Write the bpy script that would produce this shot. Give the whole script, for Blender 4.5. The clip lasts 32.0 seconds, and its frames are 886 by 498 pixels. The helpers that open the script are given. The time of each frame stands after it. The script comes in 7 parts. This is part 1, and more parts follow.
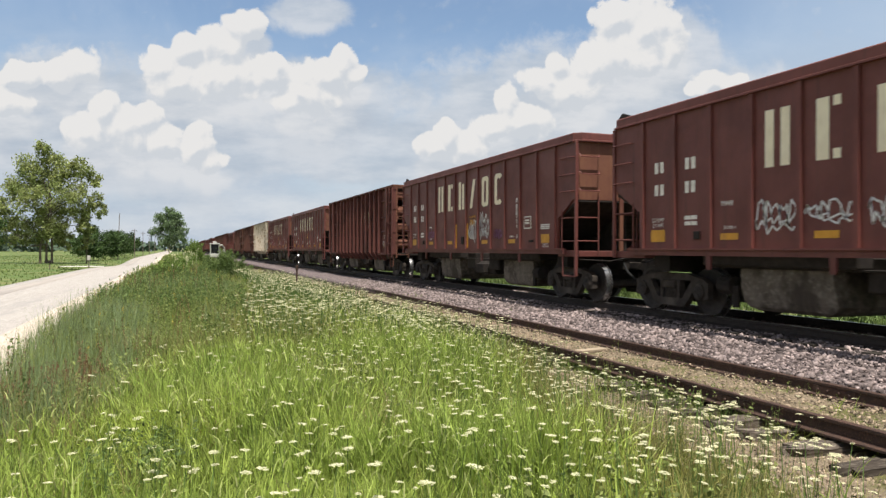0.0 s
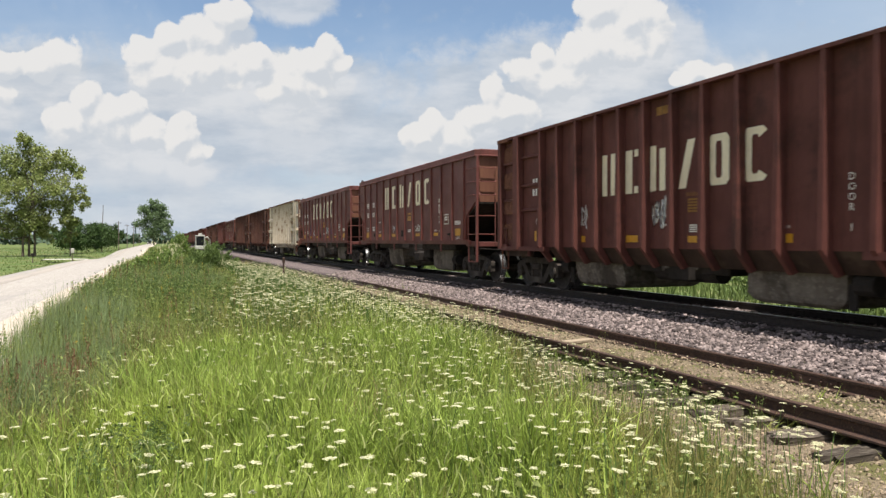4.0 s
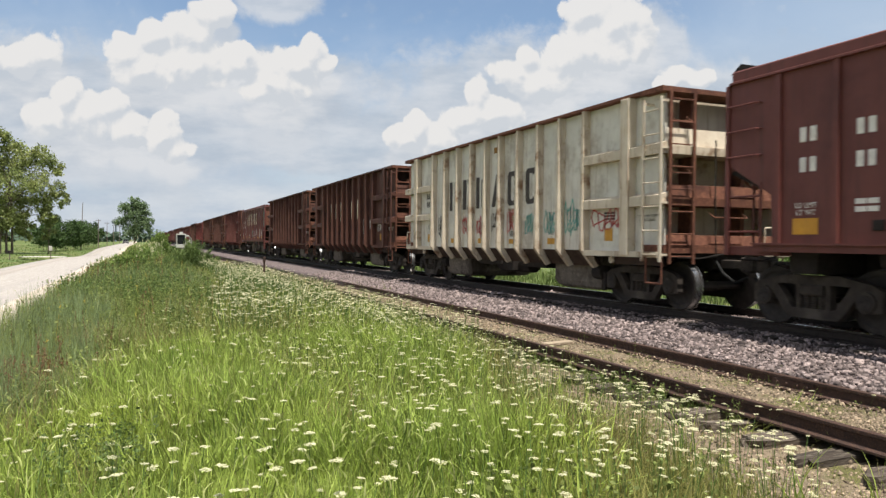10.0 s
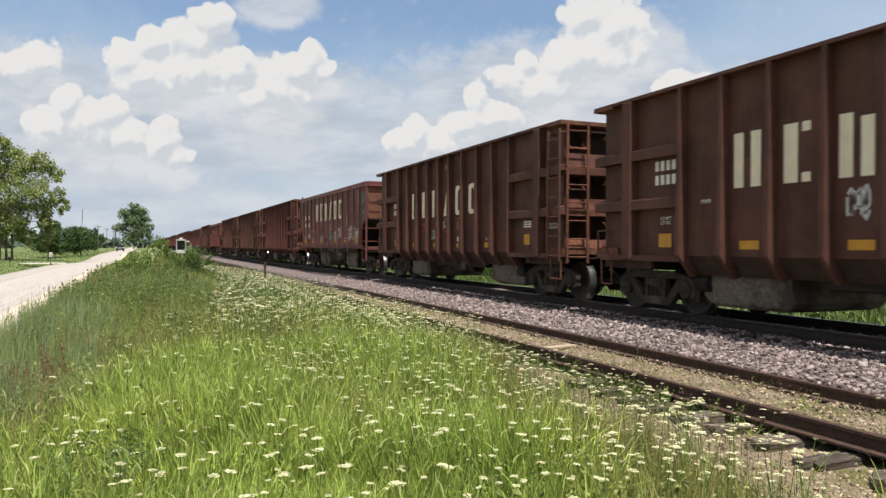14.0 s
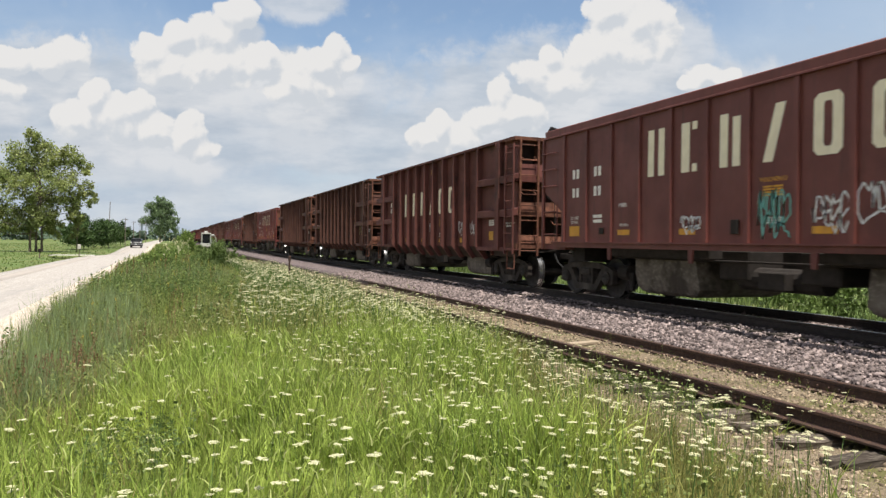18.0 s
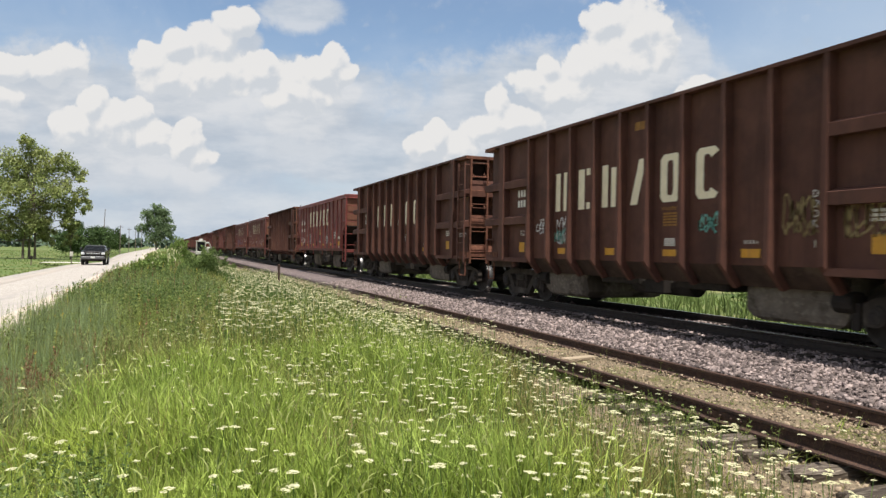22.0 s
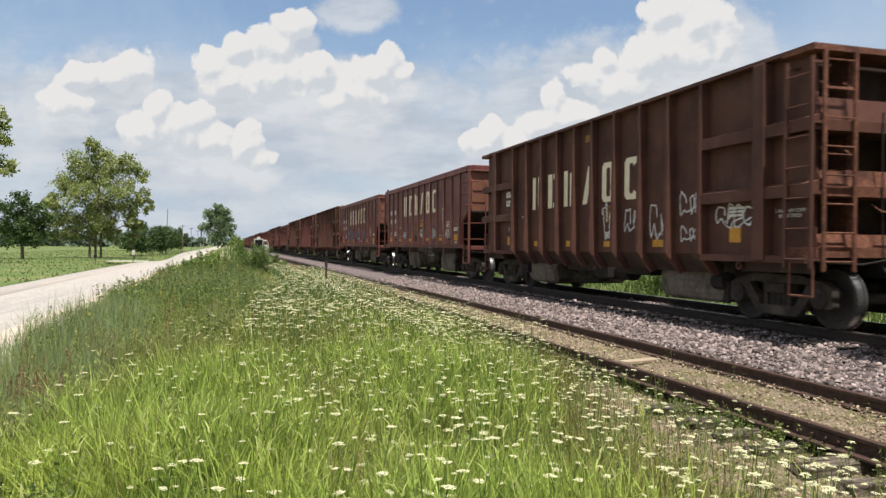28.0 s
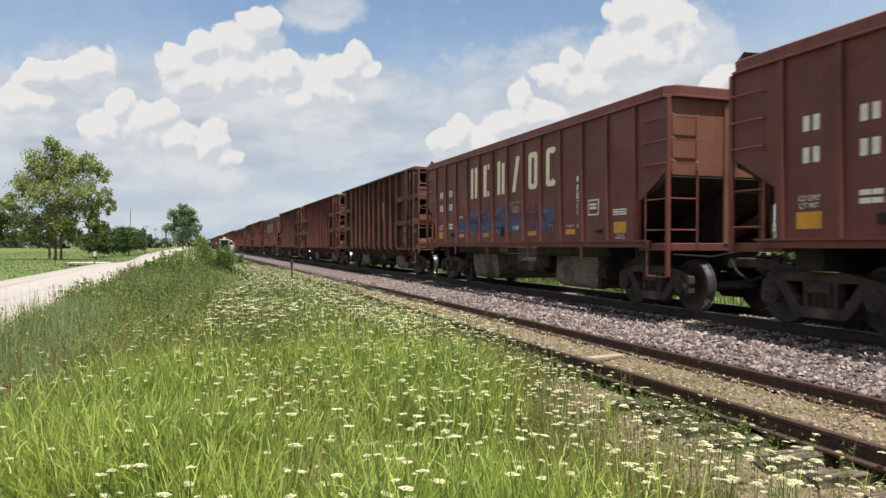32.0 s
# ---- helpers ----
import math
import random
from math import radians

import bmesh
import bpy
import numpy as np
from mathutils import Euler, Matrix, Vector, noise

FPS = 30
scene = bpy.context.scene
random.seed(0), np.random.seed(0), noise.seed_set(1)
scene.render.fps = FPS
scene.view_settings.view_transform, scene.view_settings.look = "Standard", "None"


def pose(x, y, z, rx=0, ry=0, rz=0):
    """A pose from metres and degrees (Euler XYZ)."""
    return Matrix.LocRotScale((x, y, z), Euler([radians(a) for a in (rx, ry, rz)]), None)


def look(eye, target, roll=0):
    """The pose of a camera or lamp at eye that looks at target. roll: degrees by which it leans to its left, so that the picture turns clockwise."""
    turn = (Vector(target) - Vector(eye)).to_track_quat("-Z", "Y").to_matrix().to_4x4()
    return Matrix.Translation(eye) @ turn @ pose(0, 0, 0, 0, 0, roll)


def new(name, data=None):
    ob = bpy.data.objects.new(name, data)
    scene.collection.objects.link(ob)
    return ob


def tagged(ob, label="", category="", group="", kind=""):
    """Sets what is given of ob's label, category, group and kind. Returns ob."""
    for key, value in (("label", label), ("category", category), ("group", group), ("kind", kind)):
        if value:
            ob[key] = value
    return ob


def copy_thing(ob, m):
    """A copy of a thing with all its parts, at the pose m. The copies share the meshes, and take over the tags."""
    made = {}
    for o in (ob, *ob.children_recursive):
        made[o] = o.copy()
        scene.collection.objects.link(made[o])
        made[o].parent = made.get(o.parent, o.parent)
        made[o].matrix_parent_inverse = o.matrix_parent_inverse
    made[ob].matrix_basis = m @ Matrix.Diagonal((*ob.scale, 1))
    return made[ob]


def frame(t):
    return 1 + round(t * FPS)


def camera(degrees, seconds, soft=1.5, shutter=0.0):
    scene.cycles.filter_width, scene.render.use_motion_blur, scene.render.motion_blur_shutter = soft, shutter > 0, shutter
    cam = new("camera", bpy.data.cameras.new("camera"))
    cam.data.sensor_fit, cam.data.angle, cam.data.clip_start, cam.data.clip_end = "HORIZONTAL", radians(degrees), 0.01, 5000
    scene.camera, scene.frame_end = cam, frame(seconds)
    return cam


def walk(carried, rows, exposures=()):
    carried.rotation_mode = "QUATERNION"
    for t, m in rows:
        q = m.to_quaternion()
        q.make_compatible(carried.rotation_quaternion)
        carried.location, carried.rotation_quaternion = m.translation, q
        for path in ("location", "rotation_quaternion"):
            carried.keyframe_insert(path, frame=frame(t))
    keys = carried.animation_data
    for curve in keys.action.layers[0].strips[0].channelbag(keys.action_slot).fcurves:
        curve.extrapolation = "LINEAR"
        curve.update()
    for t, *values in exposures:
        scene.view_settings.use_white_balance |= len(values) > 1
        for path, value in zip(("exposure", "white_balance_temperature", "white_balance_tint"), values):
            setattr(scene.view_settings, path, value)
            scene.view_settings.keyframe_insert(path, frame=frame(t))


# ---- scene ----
# camera: seconds, place, yaw from the track's line, pitch, lean
cam = camera(61.95, 32.0, soft=1.4, shutter=0.25)
PATH = [
    (0, 0.010, -0.011, 1.215, -19.913, 0.102, 0.305),
    (0.5, 0.015, -0.021, 1.233, -19.652, -0.335, 0.058),
    (1, -0.001, -0.033, 1.232, -19.369, -0.430, 0.199),
    (1.5, -0.014, -0.051, 1.247, -19.269, -0.404, 0.537),
    (2, -0.019, -0.050, 1.242, -19.440, -0.384, 0.684),
    (2.5, -0.011, -0.042, 1.238, -19.666, -0.578, 0.346),
    (3, -0.008, -0.033, 1.244, -20.251, -0.719, 0.115),
    (3.5, -0.024, -0.040, 1.235, -20.833, -0.582, -0.021),
    (5.5, 0.031, -0.041, 1.248, -21.199, -0.736, 0.242),
    (6, 0.111, -0.010, 1.226, -21.846, -0.307, 0.283),
    (6.5, 0.116, -0.016, 1.223, -22.512, -0.280, 0.430),
    (7, 0.092, -0.002, 1.221, -22.733, -0.994, 0.170),
    (7.5, 0.053, -0.017, 1.228, -22.911, -1.548, -0.034),
    (8, 0.043, 0.007, 1.226, -23.091, -1.409, -0.139),
    (8.5, 0.041, -0.003, 1.235, -22.833, -1.027, -0.032),
    (9, 0.017, -0.014, 1.237, -22.483, -0.785, 0.528),
    (9.5, 0.029, -0.008, 1.229, -22.298, -0.588, 0.716),
    (10, 0.044, -0.009, 1.232, -22.258, -0.507, 0.598),
    (10.5, 0.031, -0.004, 1.235, -22.225, -0.521, 0.570),
    (11, 0.060, 0.012, 1.230, -22.169, -0.221, 0.763),
    (11.5, 0.069, 0.025, 1.211, -22.256, 0.401, 0.988),
    (12, 0.036, 0.032, 1.223, -22.260, -0.153, 0.599),
    (12.5, 0.016, 0.037, 1.231, -22.168, -0.433, 0.295),
    (13, -0.026, 0.037, 1.255, -22.050, -0.104, 0.140),
    (13.5, -0.013, 0.024, 1.235, -22.215, -0.061, 0.237),
    (15.5, 0.049, -0.037, 1.228, -22.164, -0.783, 0.654),
    (16, -0.001, 0.010, 1.223, -21.259, -0.798, 0.656),
    (16.5, -0.059, 0.004, 1.221, -20.482, -0.819, 1.191),
    (17, -0.049, 0.008, 1.219, -20.096, -0.770, 0.819),
    (17.5, -0.061, -0.010, 1.230, -20.155, -0.812, 0.948),
    (18, -0.039, -0.019, 1.222, -20.556, -0.535, 0.802),
    (18.5, -0.049, -0.030, 1.228, -20.726, -0.194, 0.685),
    (19, -0.039, -0.029, 1.233, -20.404, -0.128, 0.452),
    (19.5, -0.053, -0.057, 1.225, -20.349, 0.264, 0.458),
    (20, -0.067, -0.059, 1.211, -20.530, 0.476, 0.708),
    (20.5, -0.034, 0.009, 1.216, -21.022, 0.096, 0.640),
    (21, 0.126, 0.151, 1.230, -21.613, 0.093, 0.897),
    (21.5, 0.220, 0.249, 1.237, -21.047, 0.324, 1.280),
    (22, 0.307, 0.482, 1.238, -20.763, 0.150, 1.062),
    (22.5, 0.485, 0.657, 1.220, -21.166, -0.430, 0.558),
    (23, 0.634, 0.831, 1.246, -21.344, -0.906, 0.783),
    (23.5, 0.735, 1.116, 1.189, -20.878, 0.290, 1.287),
    (24, 0.820, 1.256, 1.177, -19.507, 0.036, 0.604),
    (24.5, 0.876, 1.352, 1.174, -17.739, -0.554, 0.689),
    (25, 0.849, 1.379, 1.176, -15.960, -0.591, 0.784),
    (25.5, 0.812, 1.355, 1.178, -14.577, -0.710, 0.272),
    (27.5, 0.812, 1.350, 1.175, -16.090, -0.288, 0.730),
    (28, 0.824, 1.361, 1.180, -16.396, -0.175, 0.576),
    (28.5, 0.839, 1.391, 1.169, -16.947, 0.014, 0.985),
    (29, 0.832, 1.383, 1.169, -18.086, -0.143, 1.358),
    (29.5, 0.881, 1.425, 1.162, -19.084, -0.418, 1.356),
    (30, 0.899, 1.443, 1.153, -19.520, -0.444, 1.506),
    (30.5, 0.891, 1.442, 1.157, -19.538, -0.400, 1.267),
    (31, 0.892, 1.447, 1.155, -19.229, -0.491, 0.868),
    (31.5, 0.898, 1.464, 1.156, -18.830, -0.411, 0.271),
    (32, 0.908, 1.471, 1.143, -18.837, -0.198, 0.228),
]


def eye_pose(x, y, z, yaw, pitch, lean):
    a, b = radians(yaw), radians(pitch)
    ahead = Vector((-math.sin(a) * math.cos(b), math.cos(a) * math.cos(b), math.sin(b)))
    return look((x, y, z), Vector((x, y, z)) + ahead, lean)


walk(cam, [(row[0], eye_pose(*row[1:])) for row in PATH], [(0.0, 0.6), (32.0, 0.6)])

# ---- light: high sun behind the camera, along the track; blue sky with heaps of cloud ----
SUN = Vector((-0.03, -0.31, 0.95)).normalized()
sun = new("sun", bpy.data.lights.new("sun", "SUN"))
sun.data.energy, sun.data.angle, sun.data.color = 5.0, radians(0.55), (1.0, 0.95, 0.87)
sun.matrix_world = look(SUN * 50, (0, 0, 0))

SKY_TURN = 19.91


def node(tree, kind, *links, **values):
    n = tree.nodes.new(kind)
    for key, value in values.items():
        if key == "op":
            n.operation = value
        elif key == "grad":
            n.gradient_type = value
        elif key == "clamp":
            n.use_clamp = value
    for slot, source in links:
        if isinstance(source, (int, float, tuple)):
            n.inputs[slot].default_value = source
        else:
            tree.links.new(source, n.inputs[slot])
    return n


def maths(tree, op, a, b=0.0, clamp=False):
    return node(tree, "ShaderNodeMath", (0, a), (1, b), op=op, clamp=clamp).outputs[0]


def ramp(tree, value, lo, hi, a=0.0, b=1.0):
    n = tree.nodes.new("ShaderNodeMapRange")
    n.interpolation_type = "SMOOTHSTEP"
    tree.links.new(value, n.inputs[0])
    for k, v in zip((1, 2, 3, 4), (lo, hi, a, b)):
        n.inputs[k].default_value = v
    return n.outputs[0]


def mixed(tree, factor, a, b, kind="MIX"):
    n = tree.nodes.new("ShaderNodeMix")
    n.data_type, n.blend_type = "RGBA", kind
    for slot, source in ((0, factor), (6, a), (7, b)):
        if isinstance(source, (int, float)):
            n.inputs[slot].default_value = source
        elif isinstance(source, tuple):
            n.inputs[slot].default_value = (*source, 1.0)
        else:
            tree.links.new(source, n.inputs[slot])
    return n.outputs[2]


# heaps of cloud: across, up (in units of the distance), half width, half height; bright crowns, then their grey undersides
LEFT_CROWNS = [(-0.489, 0.255, 0.027, 0.022), (-0.522, 0.240, 0.030, 0.018), (-0.575, 0.236, 0.036, 0.016), (-0.459, 0.198, 0.024, 0.023), (-0.436, 0.174, 0.045, 0.027), (-0.486, 0.166, 0.042, 0.022),
               (-0.402, 0.186, 0.027, 0.017), (-0.336, 0.147, 0.028, 0.022), (-0.318, 0.125, 0.029, 0.015), (-0.378, 0.156, 0.032, 0.021), (-0.595, 0.205, 0.040, 0.020)]
MIDDLE_CROWNS = [(-0.275, 0.309, 0.032, 0.020), (-0.300, 0.286, 0.044, 0.024), (-0.347, 0.278, 0.026, 0.016), (-0.386, 0.255, 0.031, 0.020), (-0.362, 0.232, 0.042, 0.021), (-0.294, 0.248, 0.052, 0.033),
                 (-0.240, 0.246, 0.037, 0.022), (-0.229, 0.259, 0.018, 0.013), (-0.138, 0.262, 0.022, 0.021), (-0.156, 0.244, 0.041, 0.022), (-0.183, 0.224, 0.052, 0.026), (-0.126, 0.239, 0.023, 0.016), (-0.205, 0.208, 0.034, 0.016)]
RIGHT_CROWNS = [(0.230, 0.324, 0.036, 0.022), (0.280, 0.325, 0.045, 0.045), (0.308, 0.292, 0.024, 0.036), (0.250, 0.278, 0.058, 0.033), (0.204, 0.262, 0.044, 0.026), (0.154, 0.258, 0.022, 0.018), (0.135, 0.235, 0.034, 0.022),
                (0.166, 0.231, 0.045, 0.026), (0.086, 0.208, 0.022, 0.019), (0.104, 0.185, 0.045, 0.026), (0.066, 0.174, 0.034, 0.018), (0.005, 0.162, 0.022, 0.017), (-0.010, 0.147, 0.034, 0.016), (0.030, 0.147, 0.038, 0.018),
                (0.364, 0.238, 0.032, 0.013), (0.342, 0.224, 0.022, 0.010), (0.388, 0.231, 0.026, 0.011)]
UNDERSIDES = [(-0.530, 0.185, 0.095, 0.046), (-0.445, 0.132, 0.150, 0.032), (-0.560, 0.148, 0.065, 0.040), (-0.262, 0.203, 0.125, 0.030), (-0.175, 0.196, 0.046, 0.022), (-0.215, 0.162, 0.095, 0.030), (-0.183, 0.322, 0.030, 0.018),
              (0.204, 0.196, 0.135, 0.048), (0.088, 0.147, 0.115, 0.030), (0.300, 0.240, 0.045, 0.050), (-0.140, 0.146, 0.050, 0.016), (-0.103, 0.116, 0.066, 0.015), (-0.172, 0.131, 0.075, 0.018), (0.330, 0.196, 0.110, 0.032)]


def cloud_group(name, heaps, swell, billow, drop=0.0):
    g = bpy.data.node_groups.new(name, "ShaderNodeTree")
    g.interface.new_socket("Vector", in_out="INPUT", socket_type="NodeSocketVector")
    g.interface.new_socket("Density", in_out="OUTPUT", socket_type="NodeSocketFloat")
    gin, gout = g.nodes.new("NodeGroupInput"), g.nodes.new("NodeGroupOutput")
    best = None
    for u, v, a, b in heaps:
        m = g.nodes.new("ShaderNodeMapping")
        m.vector_type = "TEXTURE"
        g.links.new(gin.outputs[0], m.inputs[0])
        m.inputs[1].default_value, m.inputs[3].default_value = (u, v - drop * b, 0), (a * swell, b * (swell + drop * 1.5), 1)
        ball = node(g, "ShaderNodeTexGradient", (0, m.outputs[0]), grad="SPHERICAL").outputs[1]
        if best is None:
            best = ball
        else:
            n = g.nodes.new("ShaderNodeMath")
            n.operation = "SMOOTH_MAX"
            g.links.new(best, n.inputs[0]), g.links.new(ball, n.inputs[1])
            n.inputs[2].default_value = 0.08
            best = n.outputs[0]
    fine = node(g, "ShaderNodeTexNoise", (0, gin.outputs[0]), ("Scale", 26.0), ("Detail", 8.0), ("Roughness", 0.60), ("Distortion", 0.3)).outputs[0]
    total = maths(g, "ADD", best, maths(g, "MULTIPLY", maths(g, "SUBTRACT", fine, 0.5), 0.75))
    if billow:
        bent = node(g, "ShaderNodeVectorMath", (0, gin.outputs[0]), (1, node(g, "ShaderNodeVectorMath", (0, node(g, "ShaderNodeTexNoise", (0, gin.outputs[0]), ("Scale", 14.0), ("Detail", 3.0)).outputs[1]), (1, (0.03, 0.03, 0.0)), op="MULTIPLY").outputs[0]), op="ADD").outputs[0]
        for scale, amount in ((24.0, 0.34), (58.0, 0.20)):
            cell = g.nodes.new("ShaderNodeTexVoronoi")
            cell.feature = "SMOOTH_F1"
            cell.inputs["Scale"].default_value, cell.inputs["Smoothness"].default_value = scale, 0.35
            g.links.new(bent, cell.inputs[0])
            total = maths(g, "ADD", total, maths(g, "MULTIPLY", maths(g, "SUBTRACT", 0.42, cell.outputs["Distance"]), amount))
    g.links.new(total, gout.inputs[0])
    return g


world = bpy.data.worlds.new("sky")
scene.world = world
world.use_nodes = True
wt = world.node_tree
wt.nodes.clear()
sky = wt.nodes.new("ShaderNodeTexSky")
sky.sky_type, sky.sun_disc, sky.sun_elevation = "NISHITA", False, math.asin(SUN.z)
sky.sun_rotation, sky.air_density, sky.dust_density, sky.ozone_density = math.atan2(SUN.x, SUN.y), 1.0, 1.4, 1.2
way = wt.nodes.new("ShaderNodeTexCoord").outputs["Generated"]
turned = wt.nodes.new("ShaderNodeMapping")
turned.inputs[2].default_value = (0, 0, radians(SKY_TURN))
wt.links.new(way, turned.inputs[0])
split = node(wt, "ShaderNodeSeparateXYZ", (0, turned.outputs[0]))
ahead = maths(wt, "MAXIMUM", split.outputs[1], 0.08)
flat = wt.nodes.new("ShaderNodeCombineXYZ")
wt.links.new(maths(wt, "DIVIDE", split.outputs[0], ahead), flat.inputs[0])
wt.links.new(maths(wt, "DIVIDE", split.outputs[2], ahead), flat.inputs[1])
crowns = cloud_group("cloud_crowns", LEFT_CROWNS + MIDDLE_CROWNS + RIGHT_CROWNS, 1.5, True, 0.35)
bases = cloud_group("cloud_undersides", UNDERSIDES, 2.5, False)


def sampled(group, shift=None):
    n = wt.nodes.new("ShaderNodeGroup")
    n.node_tree = group
    wt.links.new(node(wt, "ShaderNodeVectorMath", (0, flat.outputs[0]), (1, shift), op="ADD").outputs[0] if shift else flat.outputs[0], n.inputs[0])
    return n.outputs[0]


top = sampled(crowns)
lit = ramp(wt, maths(wt, "SUBTRACT", top, sampled(crowns, (-0.006, 0.014, 0.0))), -0.22, 0.12)
body = ramp(wt, top, 0.28, 0.40)
belly = ramp(wt, sampled(crowns, (-0.004, 0.030, 0.0)), 0.14, 0.52)
skirt = ramp(wt, sampled(crowns, (-0.006, 0.062, 0.0)), 0.08, 0.60)
under = ramp(wt, sampled(bases), 0.10, 0.46)
long = node(wt, "ShaderNodeVectorMath", (0, flat.outputs[0]), (1, (0.6, 1.7, 1.0)), op="MULTIPLY").outputs[0]
veil = node(wt, "ShaderNodeTexNoise", (0, long), ("Scale", 5.0), ("Detail", 7.0), ("Roughness", 0.6)).outputs[0]
up = split.outputs[2]
veil = maths(wt, "MULTIPLY", ramp(wt, veil, 0.30, 0.58), ramp(wt, up, 0.29, 0.17))
# the rest of the sky, overhead and behind, is unseen; broken cloud of the same kind is added there to brighten the
# train's sides
wide = node(wt, "ShaderNodeTexNoise", (0, way), ("Scale", 2.3), ("Detail", 7.0), ("Roughness", 0.58)).outputs[0]
rest = maths(wt, "MULTIPLY", ramp(wt, wide, 0.46, 0.60), maths(wt, "MAXIMUM", ramp(wt, split.outputs[1], 0.72, 0.45), ramp(wt, up, 0.42, 0.55)))
wide_grey = node(wt, "ShaderNodeTexNoise", (0, long), ("Scale", 11.0), ("Detail", 7.0), ("Roughness", 0.58)).outputs[0]
haze = ramp(wt, up, 0.24, 0.0)
blue = mixed(wt, 1.0, sky.outputs[0], (0.158, 0.158, 0.155), "MULTIPLY")
wisp = node(wt, "ShaderNodeTexNoise", (0, flat.outputs[0]), ("Scale", 2.6), ("Detail", 6.0), ("Roughness", 0.62), ("Distortion", 0.6)).outputs[0]
blue = mixed(wt, ramp(wt, wisp, 0.46, 0.78, 0.0, 0.30), blue, (0.66, 0.76, 0.88))
side = ramp(wt, maths(wt, "DIVIDE", split.outputs[0], ahead), 0.22, 0.60, 0.0, 0.42)
blue = mixed(wt, side, blue, (0.66, 0.76, 0.87))
tone = mixed(wt, maths(wt, "MULTIPLY", haze, 0.85), blue, (0.56, 0.66, 0.79))
tone = mixed(wt, maths(wt, "MULTIPLY", veil, 0.85), tone, mixed(wt, ramp(wt, node(wt, "ShaderNodeTexNoise", (0, long), ("Scale", 8.0), ("Detail", 8.0), ("Roughness", 0.6)).outputs[0], 0.38, 0.66), (0.50, 0.58, 0.69), (0.72, 0.755, 0.80)))
tone = mixed(wt, maths(wt, "MULTIPLY", under, ramp(wt, up, 0.03, 0.11, 0.3, 0.86)), tone, mixed(wt, ramp(wt, wide_grey, 0.34, 0.64), (0.50, 0.57, 0.66), (0.72, 0.75, 0.795)))
low = ramp(wt, up, 0.03, 0.11, 0.3, 0.85)
tone = mixed(wt, maths(wt, "MULTIPLY", skirt, maths(wt, "MULTIPLY", low, 0.85)), tone, mixed(wt, ramp(wt, wide_grey, 0.36, 0.62), (0.49, 0.555, 0.645), (0.65, 0.69, 0.745)))
tone = mixed(wt, maths(wt, "MULTIPLY", belly, low), tone, mixed(wt, ramp(wt, wide_grey, 0.38, 0.62), (0.60, 0.645, 0.705), (0.77, 0.785, 0.81)))
puff = mixed(wt, lit, (0.66, 0.695, 0.74), (0.87, 0.858, 0.845))
tone = mixed(wt, maths(wt, "MULTIPLY", body, ramp(wt, up, 0.03, 0.11, 0.35, 0.97)), tone, puff)
tone = mixed(wt, rest, tone, (0.92, 0.91, 0.89))
back = node(wt, "ShaderNodeBackground", (0, tone), (1, 0.62))
wt.links.new(back.outputs[0], wt.nodes.new("ShaderNodeOutputWorld").inputs[0])

# ---- materials ----


